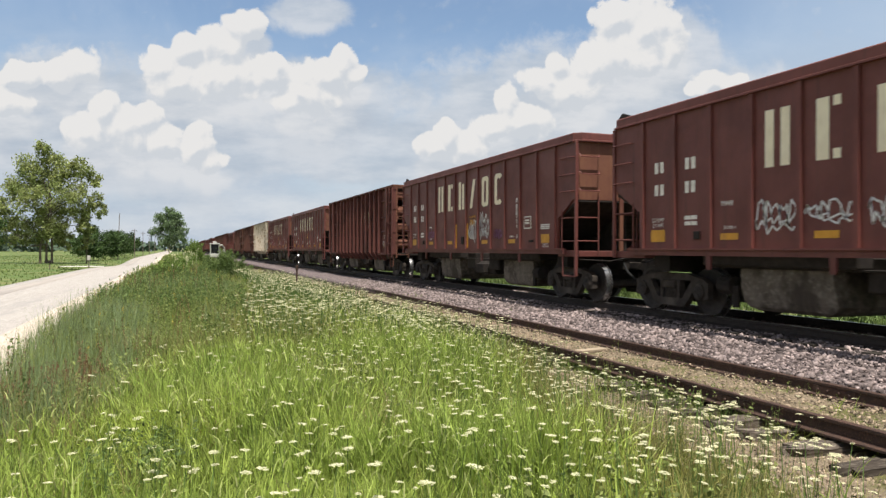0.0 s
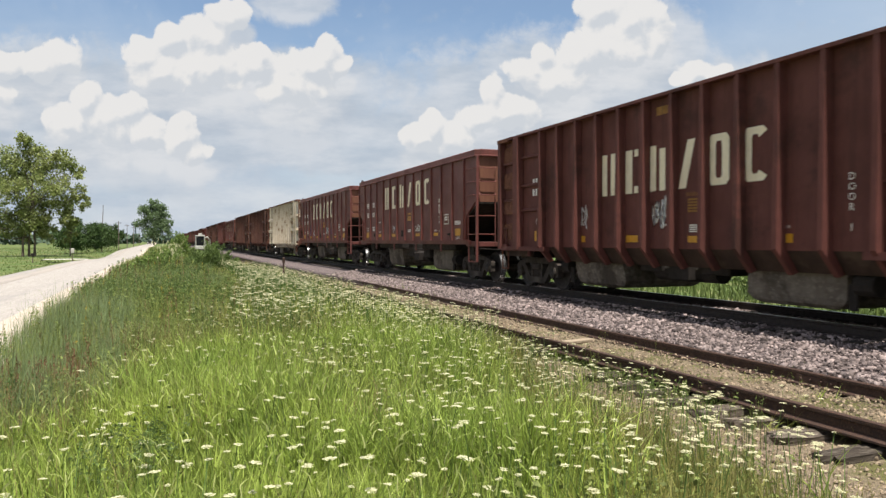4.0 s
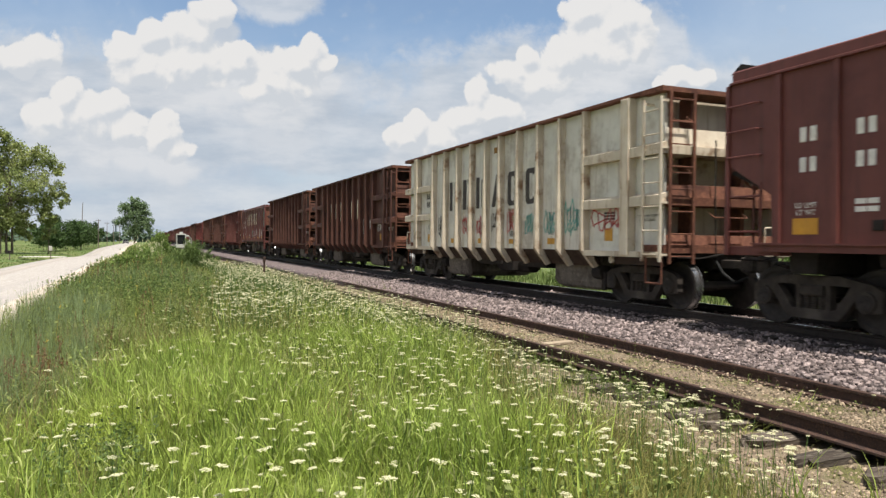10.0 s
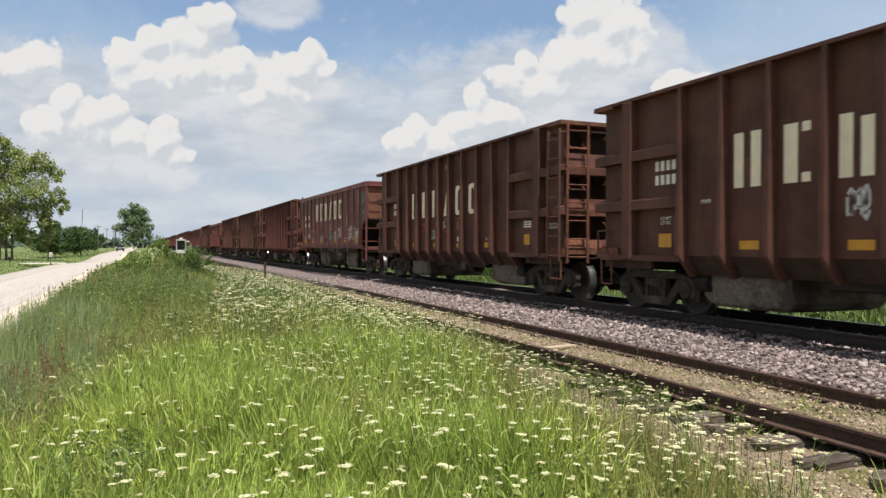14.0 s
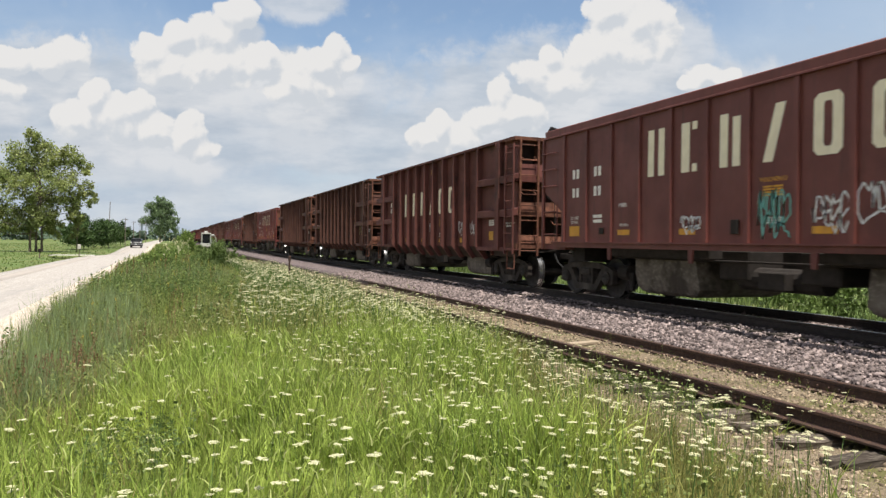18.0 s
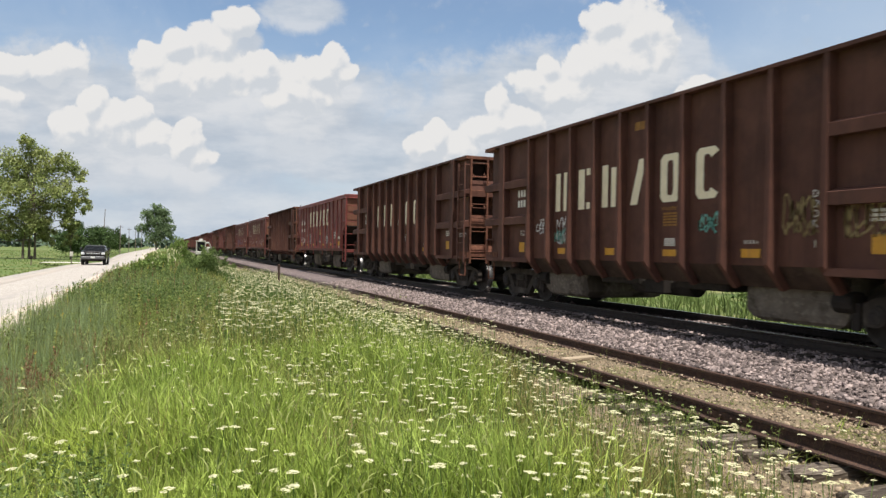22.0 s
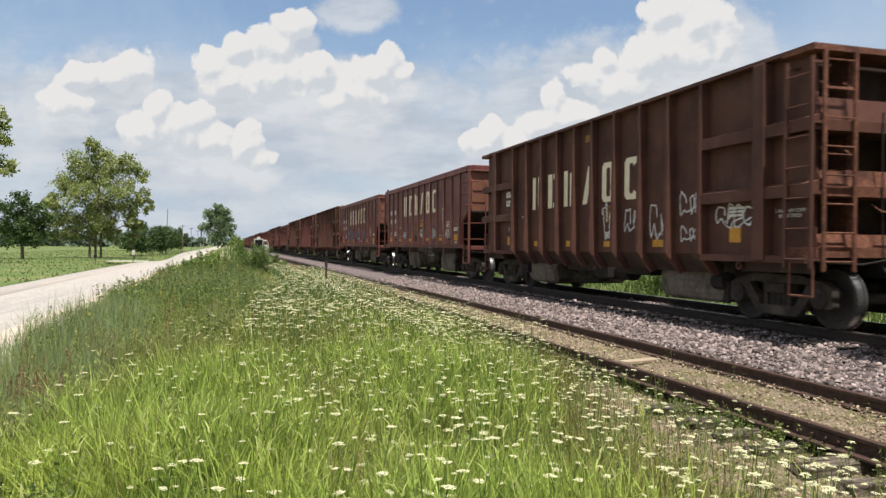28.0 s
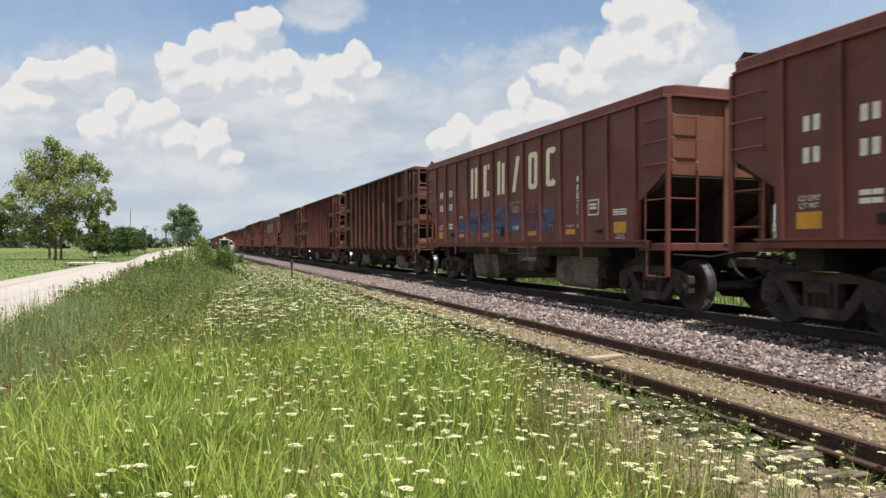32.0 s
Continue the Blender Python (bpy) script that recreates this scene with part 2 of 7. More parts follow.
def material(name, colours, scale=6.0, rough=0.7, metal=0.0, bump=0.0, bump_scale=60.0, stain=None, stain_scale=1.2, stain_at=(0.52, 0.68), thin=0.0, by_piece=0.0, by_island=0.0, stretch=(1, 1, 1), streak=None, gloss=None):
    """Two colours mixed by fine noise, broad stains over them, fine relief; thin: light passing through leaves."""
    m = bpy.data.materials.new(name)
    m.use_nodes = True
    t = m.node_tree
    t.nodes.clear()
    place = t.nodes.new("ShaderNodeTexCoord").outputs["Object"]
    s = t.nodes.new("ShaderNodeMapping")
    s.inputs[3].default_value = stretch
    t.links.new(place, s.inputs[0])
    place = s.outputs[0]
    fine = node(t, "ShaderNodeTexNoise", (0, place), ("Scale", scale), ("Detail", 6.0), ("Roughness", 0.62)).outputs[0]
    colour = mixed(t, ramp(t, fine, 0.3, 0.7), colours[0], colours[1])
    if len(colours) > 2:
        speck = node(t, "ShaderNodeTexNoise", (0, place), ("Scale", scale * 5.3), ("Detail", 3.0)).outputs[0]
        colour = mixed(t, ramp(t, speck, 0.52, 0.66), colour, colours[2])
    if stain:
        broad = node(t, "ShaderNodeTexNoise", (0, place), ("Scale", stain_scale), ("Detail", 7.0), ("Roughness", 0.66)).outputs[0]
        colour = mixed(t, ramp(t, broad, *stain_at), colour, stain)
    if streak:
        run = t.nodes.new("ShaderNodeMapping")
        run.inputs[3].default_value = (4.0, 4.0, 0.25)
        t.links.new(place, run.inputs[0])
        long = node(t, "ShaderNodeTexNoise", (0, run.outputs[0]), ("Scale", 2.2), ("Detail", 5.0), ("Roughness", 0.7)).outputs[0]
        colour = mixed(t, ramp(t, long, 0.5, 0.74, 0.0, 0.75), colour, streak)
    for amount, source in ((by_piece, "ShaderNodeObjectInfo"), (by_island, "ShaderNodeNewGeometry")):
        if amount:
            r = t.nodes.new(source).outputs["Random" if by_piece and source == "ShaderNodeObjectInfo" else "Random Per Island"]
            grey = ramp(t, r, 0.0, 1.0, 1.0 - amount, 1.0 + amount)
            rgb = t.nodes.new("ShaderNodeCombineColor")
            for k in range(3):
                t.links.new(grey, rgb.inputs[k])
            colour = mixed(t, 1.0, colour, rgb.outputs[0], "MULTIPLY")
    p = t.nodes.new("ShaderNodeBsdfPrincipled")
    t.links.new(colour, p.inputs["Base Color"])
    p.inputs["Metallic"].default_value = metal
    if rough > 0.78:
        p.inputs["Specular IOR Level"].default_value = 0.18
    if gloss is not None:
        p.inputs["Specular IOR Level"].default_value = gloss
    t.links.new(ramp(t, fine, 0.2, 0.8, rough - 0.1, min(1.0, rough + 0.1)), p.inputs["Roughness"])
    if bump:
        b = t.nodes.new("ShaderNodeBump")
        b.inputs["Strength"].default_value, b.inputs["Distance"].default_value = bump, 0.02
        t.links.new(node(t, "ShaderNodeTexNoise", (0, place), ("Scale", bump_scale), ("Detail", 4.0)).outputs[0], b.inputs["Height"])
        t.links.new(b.outputs[0], p.inputs["Normal"])
    shade = p.outputs[0]
    if thin:
        p.inputs["Specular IOR Level"].default_value = 0.25
        glow = t.nodes.new("ShaderNodeBsdfTranslucent")
        t.links.new(colour, glow.inputs[0])
        both = t.nodes.new("ShaderNodeMixShader")
        both.inputs[0].default_value = thin
        t.links.new(shade, both.inputs[1]), t.links.new(glow.outputs[0], both.inputs[2])
        shade = both.outputs[0]
    t.links.new(shade, t.nodes.new("ShaderNodeOutputMaterial").inputs[0])
    return m


M = {
    "soil": material("weedy_soil", ((0.16, 0.16, 0.06), (0.12, 0.14, 0.045), (0.24, 0.20, 0.11)), 3.0, 0.95, bump=0.6, bump_scale=25, stain=(0.085, 0.125, 0.035), stain_scale=0.25, stain_at=(0.36, 0.55)),
    "asphalt": material("worn_pale_asphalt", ((0.345, 0.315, 0.285), (0.29, 0.265, 0.24), (0.40, 0.37, 0.335)), 7.0, 0.92, bump=0.25, bump_scale=90, stain=(0.25, 0.235, 0.22), stain_scale=0.6, stretch=(1, 0.12, 1)),
    "shoulder": material("pale_sandy_shoulder", ((0.47, 0.40, 0.33), (0.39, 0.33, 0.27), (0.54, 0.47, 0.39)), 5.0, 0.95, bump=0.35, bump_scale=60, stain=(0.34, 0.29, 0.235), stain_scale=0.8, stretch=(1, 0.2, 1)),
    "road_patch": material("dark_wheel_path_tar", ((0.31, 0.28, 0.25), (0.36, 0.32, 0.28)), 3.0, 0.9, bump=0.2, bump_scale=80, stain=(0.27, 0.245, 0.225), stain_scale=0.5, stretch=(1, 0.1, 1)),
    "gravel_bed": material("dusty_track_gravel", ((0.20, 0.155, 0.105), (0.11, 0.088, 0.06), (0.30, 0.24, 0.165)), 18.0, 0.95, bump=0.9, bump_scale=45, stain=(0.105, 0.10, 0.04), stain_scale=1.3, stain_at=(0.48, 0.62)),
    "ballast_bed": material("pink_grey_ballast_bed", ((0.16, 0.125, 0.12), (0.07, 0.055, 0.055), (0.22, 0.18, 0.17)), 16.0, 0.9, bump=1.0, bump_scale=22),
    "stone": material("pink_quartzite_stone", ((0.275, 0.220, 0.205), (0.125, 0.100, 0.096)), 9.0, 0.85, by_island=0.6, bump=0.3, bump_scale=70),
    "pebble": material("tan_gravel_stone", ((0.31, 0.24, 0.165), (0.18, 0.14, 0.10)), 14.0, 0.9, by_island=0.55),
    "rust_rail": material("rusted_rail_steel", ((0.060, 0.030, 0.020), (0.036, 0.020, 0.015), (0.10, 0.05, 0.03)), 12.0, 0.75, 0.2, 0.4, 90),
    "main_rail": material("brown_main_rail", ((0.035, 0.024, 0.02), (0.024, 0.018, 0.015)), 12.0, 0.7, 0.3, 0.3, 90),
    "rail_head": material("polished_rail_head", ((0.42, 0.41, 0.40), (0.33, 0.31, 0.30)), 6.0, 0.32, 0.9),
    "tie": material("weathered_timber_tie", ((0.10, 0.08, 0.062), (0.038, 0.03, 0.025), (0.17, 0.145, 0.115)), 11.0, 0.95, bump=0.9, bump_scale=30, stretch=(0.12, 1, 1), by_piece=0.3),
    "new_tie": material("dark_main_tie", ((0.045, 0.038, 0.032), (0.03, 0.025, 0.02)), 9.0, 0.9, bump=0.5, bump_scale=30),
    "maroon": material("maroon_car_paint", ((0.150, 0.048, 0.039), (0.118, 0.039, 0.033)), 1.3, 0.55, gloss=0.3, bump=0.06, bump_scale=8, stain=(0.102, 0.034, 0.029), stain_scale=0.7, streak=(0.082, 0.034, 0.028)),
    "end_rust": material("rust_stained_end_paint", ((0.175, 0.078, 0.048), (0.135, 0.055, 0.040)), 1.6, 0.7, gloss=0.2, bump=0.1, bump_scale=12, stain=(0.125, 0.044, 0.036), stain_scale=1.1, streak=(0.20, 0.10, 0.055)),
    "maroon_red": material("faded_red_car_paint", ((0.18, 0.044, 0.036), (0.14, 0.035, 0.030)), 1.3, 0.55, gloss=0.3, bump=0.06, bump_scale=8, stain=(0.11, 0.030, 0.026), stain_scale=0.7, streak=(0.085, 0.030, 0.025)),
    "rustcar": material("rust_brown_car_paint", ((0.112, 0.050, 0.036), (0.080, 0.036, 0.028)), 1.1, 0.72, gloss=0.2, bump=0.12, bump_scale=10, stain=(0.058, 0.028, 0.022), stain_scale=0.8, stain_at=(0.46, 0.7), streak=(0.054, 0.025, 0.019)),
    "darkcar": material("dark_oxide_car_paint", ((0.132, 0.048, 0.040), (0.095, 0.036, 0.030)), 1.1, 0.7, gloss=0.2, bump=0.12, bump_scale=10, stain=(0.062, 0.027, 0.022), stain_scale=0.8, streak=(0.062, 0.026, 0.021)),
    "whitecar": material("weathered_white_car_paint", ((0.68, 0.645, 0.57), (0.57, 0.54, 0.475)), 2.2, 0.75, bump=0.1, bump_scale=10, stain=(0.42, 0.375, 0.31), stain_scale=1.0, streak=(0.30, 0.21, 0.135)),
    "white_rib": material("rust_streaked_white_rib_paint", ((0.60, 0.53, 0.42), (0.50, 0.42, 0.32)), 2.2, 0.8, bump=0.15, bump_scale=14, stain=(0.20, 0.115, 0.065), stain_scale=1.3, stain_at=(0.54, 0.70), streak=(0.19, 0.105, 0.06)),
    # dark brown of the hopper skirts; on end sheets it paints the recess's shade
    "skirt": material("dark_skirt_and_recess_shade", ((0.060, 0.038, 0.030), (0.038, 0.026, 0.021)), 3.0, 0.85, bump=0.15, bump_scale=16, stain=(0.085, 0.060, 0.045), stain_scale=1.6),
    "rust": material("bare_orange_rust", ((0.155, 0.066, 0.043), (0.105, 0.044, 0.031), (0.21, 0.098, 0.058)), 5.0, 0.9, bump=0.3, bump_scale=30, stain=(0.07, 0.032, 0.024), stain_scale=1.5, streak=(0.09, 0.041, 0.028)),
    "under": material("dark_underframe", ((0.032, 0.026, 0.023), (0.020, 0.017, 0.015)), 5.0, 0.85, bump=0.2, bump_scale=20),
    "bogie": material("dusty_cast_bogie", ((0.062, 0.051, 0.043), (0.036, 0.030, 0.026)), 6.0, 0.85, bump=0.25, bump_scale=25, stain=(0.095, 0.080, 0.066), stain_scale=2.5),
    "wheel": material("brown_wheel_steel", ((0.040, 0.032, 0.028), (0.026, 0.021, 0.019)), 8.0, 0.7, 0.3),
    "tread": material("bright_wheel_tread", ((0.40, 0.40, 0.40), (0.30, 0.30, 0.30)), 8.0, 0.3, 0.9),
    "dust": material("chalky_dusted_chute", ((0.17, 0.145, 0.12), (0.105, 0.088, 0.072), (0.20, 0.175, 0.145)), 3.0, 0.95, bump=0.1, bump_scale=15, stain=(0.055, 0.045, 0.037), stain_scale=1.1, stain_at=(0.46, 0.60), streak=(0.10, 0.08, 0.065)),
    "cream": material("cream_stencil_paint", ((0.80, 0.71, 0.53), (0.73, 0.64, 0.47)), 5.0, 0.7, streak=(0.56, 0.46, 0.34)),
    "white_mark": material("white_stencil_paint", ((0.76, 0.72, 0.66), (0.62, 0.58, 0.53)), 9.0, 0.7),
    "black_mark": material("black_stencil_paint", ((0.055, 0.045, 0.04), (0.04, 0.033, 0.03)), 6.0, 0.75, streak=(0.10, 0.07, 0.05)),
    "yellow": material("amber_reflector_patch", ((0.56, 0.27, 0.015), (0.47, 0.22, 0.015)), 9.0, 0.5, streak=(0.30, 0.14, 0.03)),
    "faded_yellow": material("faded_ochre_stencil_paint", ((0.30, 0.145, 0.02), (0.22, 0.10, 0.02)), 9.0, 0.7, streak=(0.14, 0.06, 0.02)),
    "tag_dark": material("dark_green_spray_paint", ((0.012, 0.075, 0.032), (0.009, 0.058, 0.026)), 9.0, 0.6),
    "tag_white": material("white_spray_paint", ((0.70, 0.69, 0.68), (0.56, 0.55, 0.54)), 9.0, 0.6),
    "tag_green": material("mint_spray_paint", ((0.16, 0.42, 0.36), (0.12, 0.33, 0.29)), 9.0, 0.6),
    "tag_blue": material("blue_spray_paint", ((0.09, 0.20, 0.42), (0.07, 0.15, 0.34)), 9.0, 0.6),
    "tag_red": material("red_spray_paint", ((0.50, 0.07, 0.06), (0.38, 0.05, 0.05)), 9.0, 0.6),
    "tag_purple": material("faded_violet_spray_paint", ((0.20, 0.06, 0.16), (0.16, 0.05, 0.12)), 9.0, 0.6),
    "bark": material("grey_bark", ((0.16, 0.13, 0.10), (0.09, 0.075, 0.06)), 6.0, 0.95, bump=0.8, bump_scale=12, stretch=(1, 1, 0.3)),
    "leaf": material("cottonwood_leaf", ((0.31, 0.335, 0.125), (0.19, 0.24, 0.08)), 0.5, 0.55, thin=0.42, by_island=0.45),
    "leaf_dark": material("dark_shrub_leaf", ((0.07, 0.115, 0.034), (0.048, 0.085, 0.026)), 0.5, 0.6, thin=0.3, by_island=0.45),
    "leaf_shrub": material("feathery_shrub_leaf", ((0.15, 0.205, 0.06), (0.095, 0.145, 0.043)), 0.5, 0.6, thin=0.36, by_island=0.45),
    "leaf_mid": material("green_bush_leaf", ((0.21, 0.28, 0.075), (0.135, 0.205, 0.05)), 0.5, 0.6, thin=0.38, by_island=0.45),
    # dulled green: haze over the horizon woods is painted into the leaf colour
    "far_leaf": material("hazy_far_leaf", ((0.075, 0.105, 0.07), (0.055, 0.082, 0.058)), 0.3, 0.9, by_island=0.3),
    "grass": material("bright_foxtail_grass", ((0.385, 0.455, 0.105), (0.25, 0.335, 0.07)), 0.9, 0.6, thin=0.46, by_island=0.48),
    "thin_grass": material("thin_wayside_grass", ((0.35, 0.325, 0.11), (0.235, 0.235, 0.07)), 0.9, 0.65, thin=0.42, by_island=0.40),
    "weed": material("dull_green_weed", ((0.265, 0.30, 0.09), (0.15, 0.195, 0.055)), 0.6, 0.65, thin=0.40, by_island=0.45),
    "bluegrass": material("grey_green_tall_grass", ((0.28, 0.345, 0.165), (0.19, 0.245, 0.11)), 0.7, 0.65, thin=0.38, by_island=0.35),
    "straw": material("dry_straw_stem", ((0.34, 0.27, 0.13), (0.23, 0.17, 0.08)), 0.7, 0.8, thin=0.3, by_island=0.35),
    "straw_head": material("pale_seed_head", ((0.38, 0.41, 0.15), (0.29, 0.33, 0.11)), 0.7, 0.8, thin=0.35, by_island=0.3),
    "stem": material("green_flower_stem", ((0.12, 0.19, 0.05), (0.09, 0.15, 0.04)), 0.7, 0.7, thin=0.25, by_island=0.3),
    "lace": material("white_umbel_florets", ((0.64, 0.62, 0.40), (0.52, 0.505, 0.31)), 9.0, 0.8, thin=0.3, by_island=0.2),
    "goldenrod": material("yellow_weed_blossom", ((0.48, 0.38, 0.07), (0.38, 0.30, 0.06)), 9.0, 0.8, thin=0.3, by_island=0.3),
    "lawn": material("field_grass", ((0.165, 0.215, 0.068), (0.12, 0.165, 0.052)), 0.5, 0.9, thin=0.3, by_island=0.3),
    "pole": material("grey_utility_pole", ((0.17, 0.14, 0.115), (0.12, 0.10, 0.08)), 5.0, 0.9, bump=0.3, bump_scale=20, stretch=(1, 1, 0.2)),
    "white_paint": material("white_painted_steel", ((0.50, 0.49, 0.45), (0.40, 0.39, 0.36)), 4.0, 0.6),
    "black_paint": material("black_car_lacquer", ((0.010, 0.011, 0.013), (0.007, 0.008, 0.009)), 4.0, 0.22, gloss=0.5),
    "glass": material("dark_window_glass", ((0.012, 0.014, 0.015), (0.009, 0.011, 0.012)), 3.0, 0.12, gloss=0.5),
    "chrome": material("chrome", ((0.62, 0.62, 0.63), (0.55, 0.55, 0.56)), 4.0, 0.22, 0.95),
    "rubber": material("tyre_rubber", ((0.022, 0.022, 0.022), (0.016, 0.016, 0.016)), 9.0, 0.85),
    "lamp_glass": material("clear_lamp_glass", ((0.62, 0.63, 0.64), (0.5, 0.5, 0.52)), 9.0, 0.2),
    "concrete": material("pale_concrete", ((0.52, 0.49, 0.44), (0.44, 0.41, 0.37)), 3.0, 0.9),
    # leaf green paled to paint in the haze of distance
    "far_tree": material("haze_paled_far_leaf", ((0.17, 0.23, 0.115), (0.12, 0.175, 0.085)), 0.3, 0.8, thin=0.35, by_island=0.4),
    "dock": material("brown_dock_seed", ((0.23, 0.13, 0.07), (0.16, 0.09, 0.05)), 3.0, 0.9, thin=0.2, by_island=0.35),
    # the blue-grey is distance haze painted into the steel colour
    "far_steel": material("hazy_blue_grey_steel", ((0.22, 0.25, 0.29), (0.18, 0.21, 0.25)), 0.5, 0.7),
    "bumper_grey": material("dull_grey_bumper", ((0.10, 0.10, 0.105), (0.08, 0.08, 0.085)), 4.0, 0.5, 0.3),
    "old_board": material("pale_weathered_board", ((0.36, 0.29, 0.21), (0.25, 0.20, 0.14)), 8.0, 0.9, bump=0.5, bump_scale=40, stretch=(0.15, 1, 1)),
    "plate": material("pale_plain_plate", ((0.55, 0.55, 0.53), (0.48, 0.48, 0.47)), 9.0, 0.6),
}
# ---- building blocks ----


def box(bm, x0, x1, y0, y1, z0, z1, bevel=0.0, turn=None):
    made = bmesh.ops.create_cube(bm, size=1.0)["verts"]
    m = Matrix.LocRotScale(((x0 + x1) / 2, (y0 + y1) / 2, (z0 + z1) / 2), None, (x1 - x0, y1 - y0, z1 - z0))
    bmesh.ops.transform(bm, matrix=turn @ m if turn else m, verts=made)
    if bevel:
        edges = list({e for v in made for e in v.link_edges})
        bmesh.ops.bevel(bm, geom=edges, offset=bevel, segments=1, affect="EDGES")


def rod(bm, a, b, r0, r1=None, sides=8):
    a, b = Vector(a), Vector(b)
    turn = (b - a).to_track_quat("Z", "Y").to_matrix().to_4x4()
    m = Matrix.Translation((a + b) / 2) @ turn
    bmesh.ops.create_cone(bm, cap_ends=True, segments=sides, radius1=r0, radius2=r0 if r1 is None else r1, depth=(b - a).length, matrix=m)


def pipe(bm, points, r, sides=6):
    for a, b in zip(points, points[1:]):
        rod(bm, a, b, r, sides=sides)


def prism(bm, outline, x0, x1, axis="x"):
    """A solid of an outline of (y, z), or (x, z) for axis y, drawn along the axis."""
    put = (lambda d, p: (d, p[0], p[1])) if axis == "x" else (lambda d, p: (p[0], d, p[1]))
    a = [bm.verts.new(put(x0, p)) for p in outline]
    b = [bm.verts.new(put(x1, p)) for p in outline]
    bm.faces.new(a), bm.faces.new(b[::-1])
    for k in range(len(a)):
        bm.faces.new((a[k - 1], b[k - 1], b[k], a[k]))
    bmesh.ops.recalc_face_normals(bm, faces=bm.faces)


def lathe(bm, profile, centre, axis="x", sides=24):
    """A turned solid from (along, radius) pairs about the axis through centre."""
    rings = []
    for d, r in profile:
        ring = []
        for k in range(sides):
            a = 2 * math.pi * k / sides
            p = (d, r * math.cos(a), r * math.sin(a)) if axis == "x" else (r * math.cos(a), r * math.sin(a), d)
            ring.append(bm.verts.new(Vector(centre) + Vector(p)))
        rings.append(ring)
    for a, b in zip(rings, rings[1:]):
        for k in range(sides):
            bm.faces.new((a[k - 1], a[k], b[k], b[k - 1]))
    bm.faces.new(rings[0][::-1]), bm.faces.new(rings[-1])
    bmesh.ops.recalc_face_normals(bm, faces=bm.faces)


def solid(name, bm, mat, smooth=False):
    me = bpy.data.meshes.new(name)
    bm.to_mesh(me)
    bm.free()
    me.materials.append(M[mat])
    if smooth:
        for f in me.polygons:
            f.use_smooth = True
    return me


def part(name, bm, mat, parent, label="", smooth=False):
    ob = new(name, solid(name, bm, mat, smooth))
    ob.parent = parent
    return tagged(ob, label) if label else ob


def made(build, *args):
    bm = bmesh.new()
    build(bm, *args)
    return bm


def shared(name, me, parent, m=None):
    ob = new(name, me)
    ob.parent = parent
    if m is not None:
        ob.matrix_basis = m
    return ob


def sheet(name, verts, quads, mat):
    """A mesh from arrays of places and four-cornered faces."""
    me = bpy.data.meshes.new(name)
    verts, quads = np.asarray(verts, np.float32), np.asarray(quads, np.int32)
    me.vertices.add(len(verts)), me.loops.add(quads.size), me.polygons.add(len(quads))
    me.vertices.foreach_set("co", verts.ravel())
    me.loops.foreach_set("vertex_index", quads.ravel())
    me.polygons.foreach_set("loop_start", np.arange(0, quads.size, 4, dtype=np.int32))
    me.update(calc_edges=True)
    me.materials.append(M[mat])
    return me

# ---- ground, road, tracks ----
RAIL_X, MID_X = 9.6, 10.35          # near main rail, middle of the main track; the main rail's top is z = 0
SIDE_X, SIDE_TURN = 5.72, 0.018     # near rail of the siding at y = 0, and how it leans towards the main track


def lift(y):
    """The shallow dip of the road ahead."""
    return -0.55 * np.exp(-(((np.asarray(y, float) - 113) / 27) ** 2))


def ground_z(x, y):
    x, y = np.asarray(x, float), np.asarray(y, float)
    z = np.interp(x, [-60, -9.5, -8.2, -7.4, -2.4, -1.6, -0.6, 1.0, 4.5, 7.4, 7.9, 8.95, 11.75, 13.0, 14.5, 18, 60],
                  [-0.95, -0.95, -0.80, -0.60, -0.60, -0.58, -0.50, -0.42, -0.50, -0.52, -0.58, -0.42, -0.42, -0.64, -0.75, -0.80, -0.85])
    z = z - (0.17 + 0.003 * np.clip(y, 0, 45)) * np.interp(x, [3.3, 4.1, 7.6, 7.9], [0, 1, 1, 0])
    near = np.exp(-((x / 400) ** 2 + (y / 400) ** 2))
    bumps = 0.035 * np.sin(x * 1.9 + 0.7 * np.sin(y * 0.6)) * np.sin(y * 1.3 + 1.0) * (((x > -2.2) & (x < 5.0)) | (x < -9) | (x > 13))
    return z + bumps * near + lift(y) * np.interp(x, [-40, -12, -9, -2, 1], [0, 0.3, 1, 1, 0])


def build_ground():
    xs = np.concatenate([[-3500, -1200, -500, -250, -120, -70, -45, -30, -22, -16, -12], np.arange(-10.5, 15.1, 0.25), [17, 20, 26, 35, 50, 80, 150, 300, 600, 1300, 3500]])
    ys = np.concatenate([[-3500, -900, -250, -80, -40, -20, -10], np.arange(-5, 40, 0.5), np.arange(40, 200, 3.0), [210, 230, 260, 300, 360, 450, 600, 900, 1500, 3500]])
    gx, gy = np.meshgrid(xs, ys)
    v = np.stack([gx, gy, ground_z(gx, gy)], -1).reshape(-1, 3)
    i = np.arange(len(xs) * len(ys)).reshape(len(ys), len(xs))
    q = np.stack([i[:-1, :-1], i[:-1, 1:], i[1:, 1:], i[1:, :-1]], -1).reshape(-1, 4)
    me = sheet("ground", v, q, "soil")
    for f in me.polygons:
        f.use_smooth = True
    return tagged(new("ground", me), "weedy ground between road and railway, open fields beyond", "ground", kind="structure")


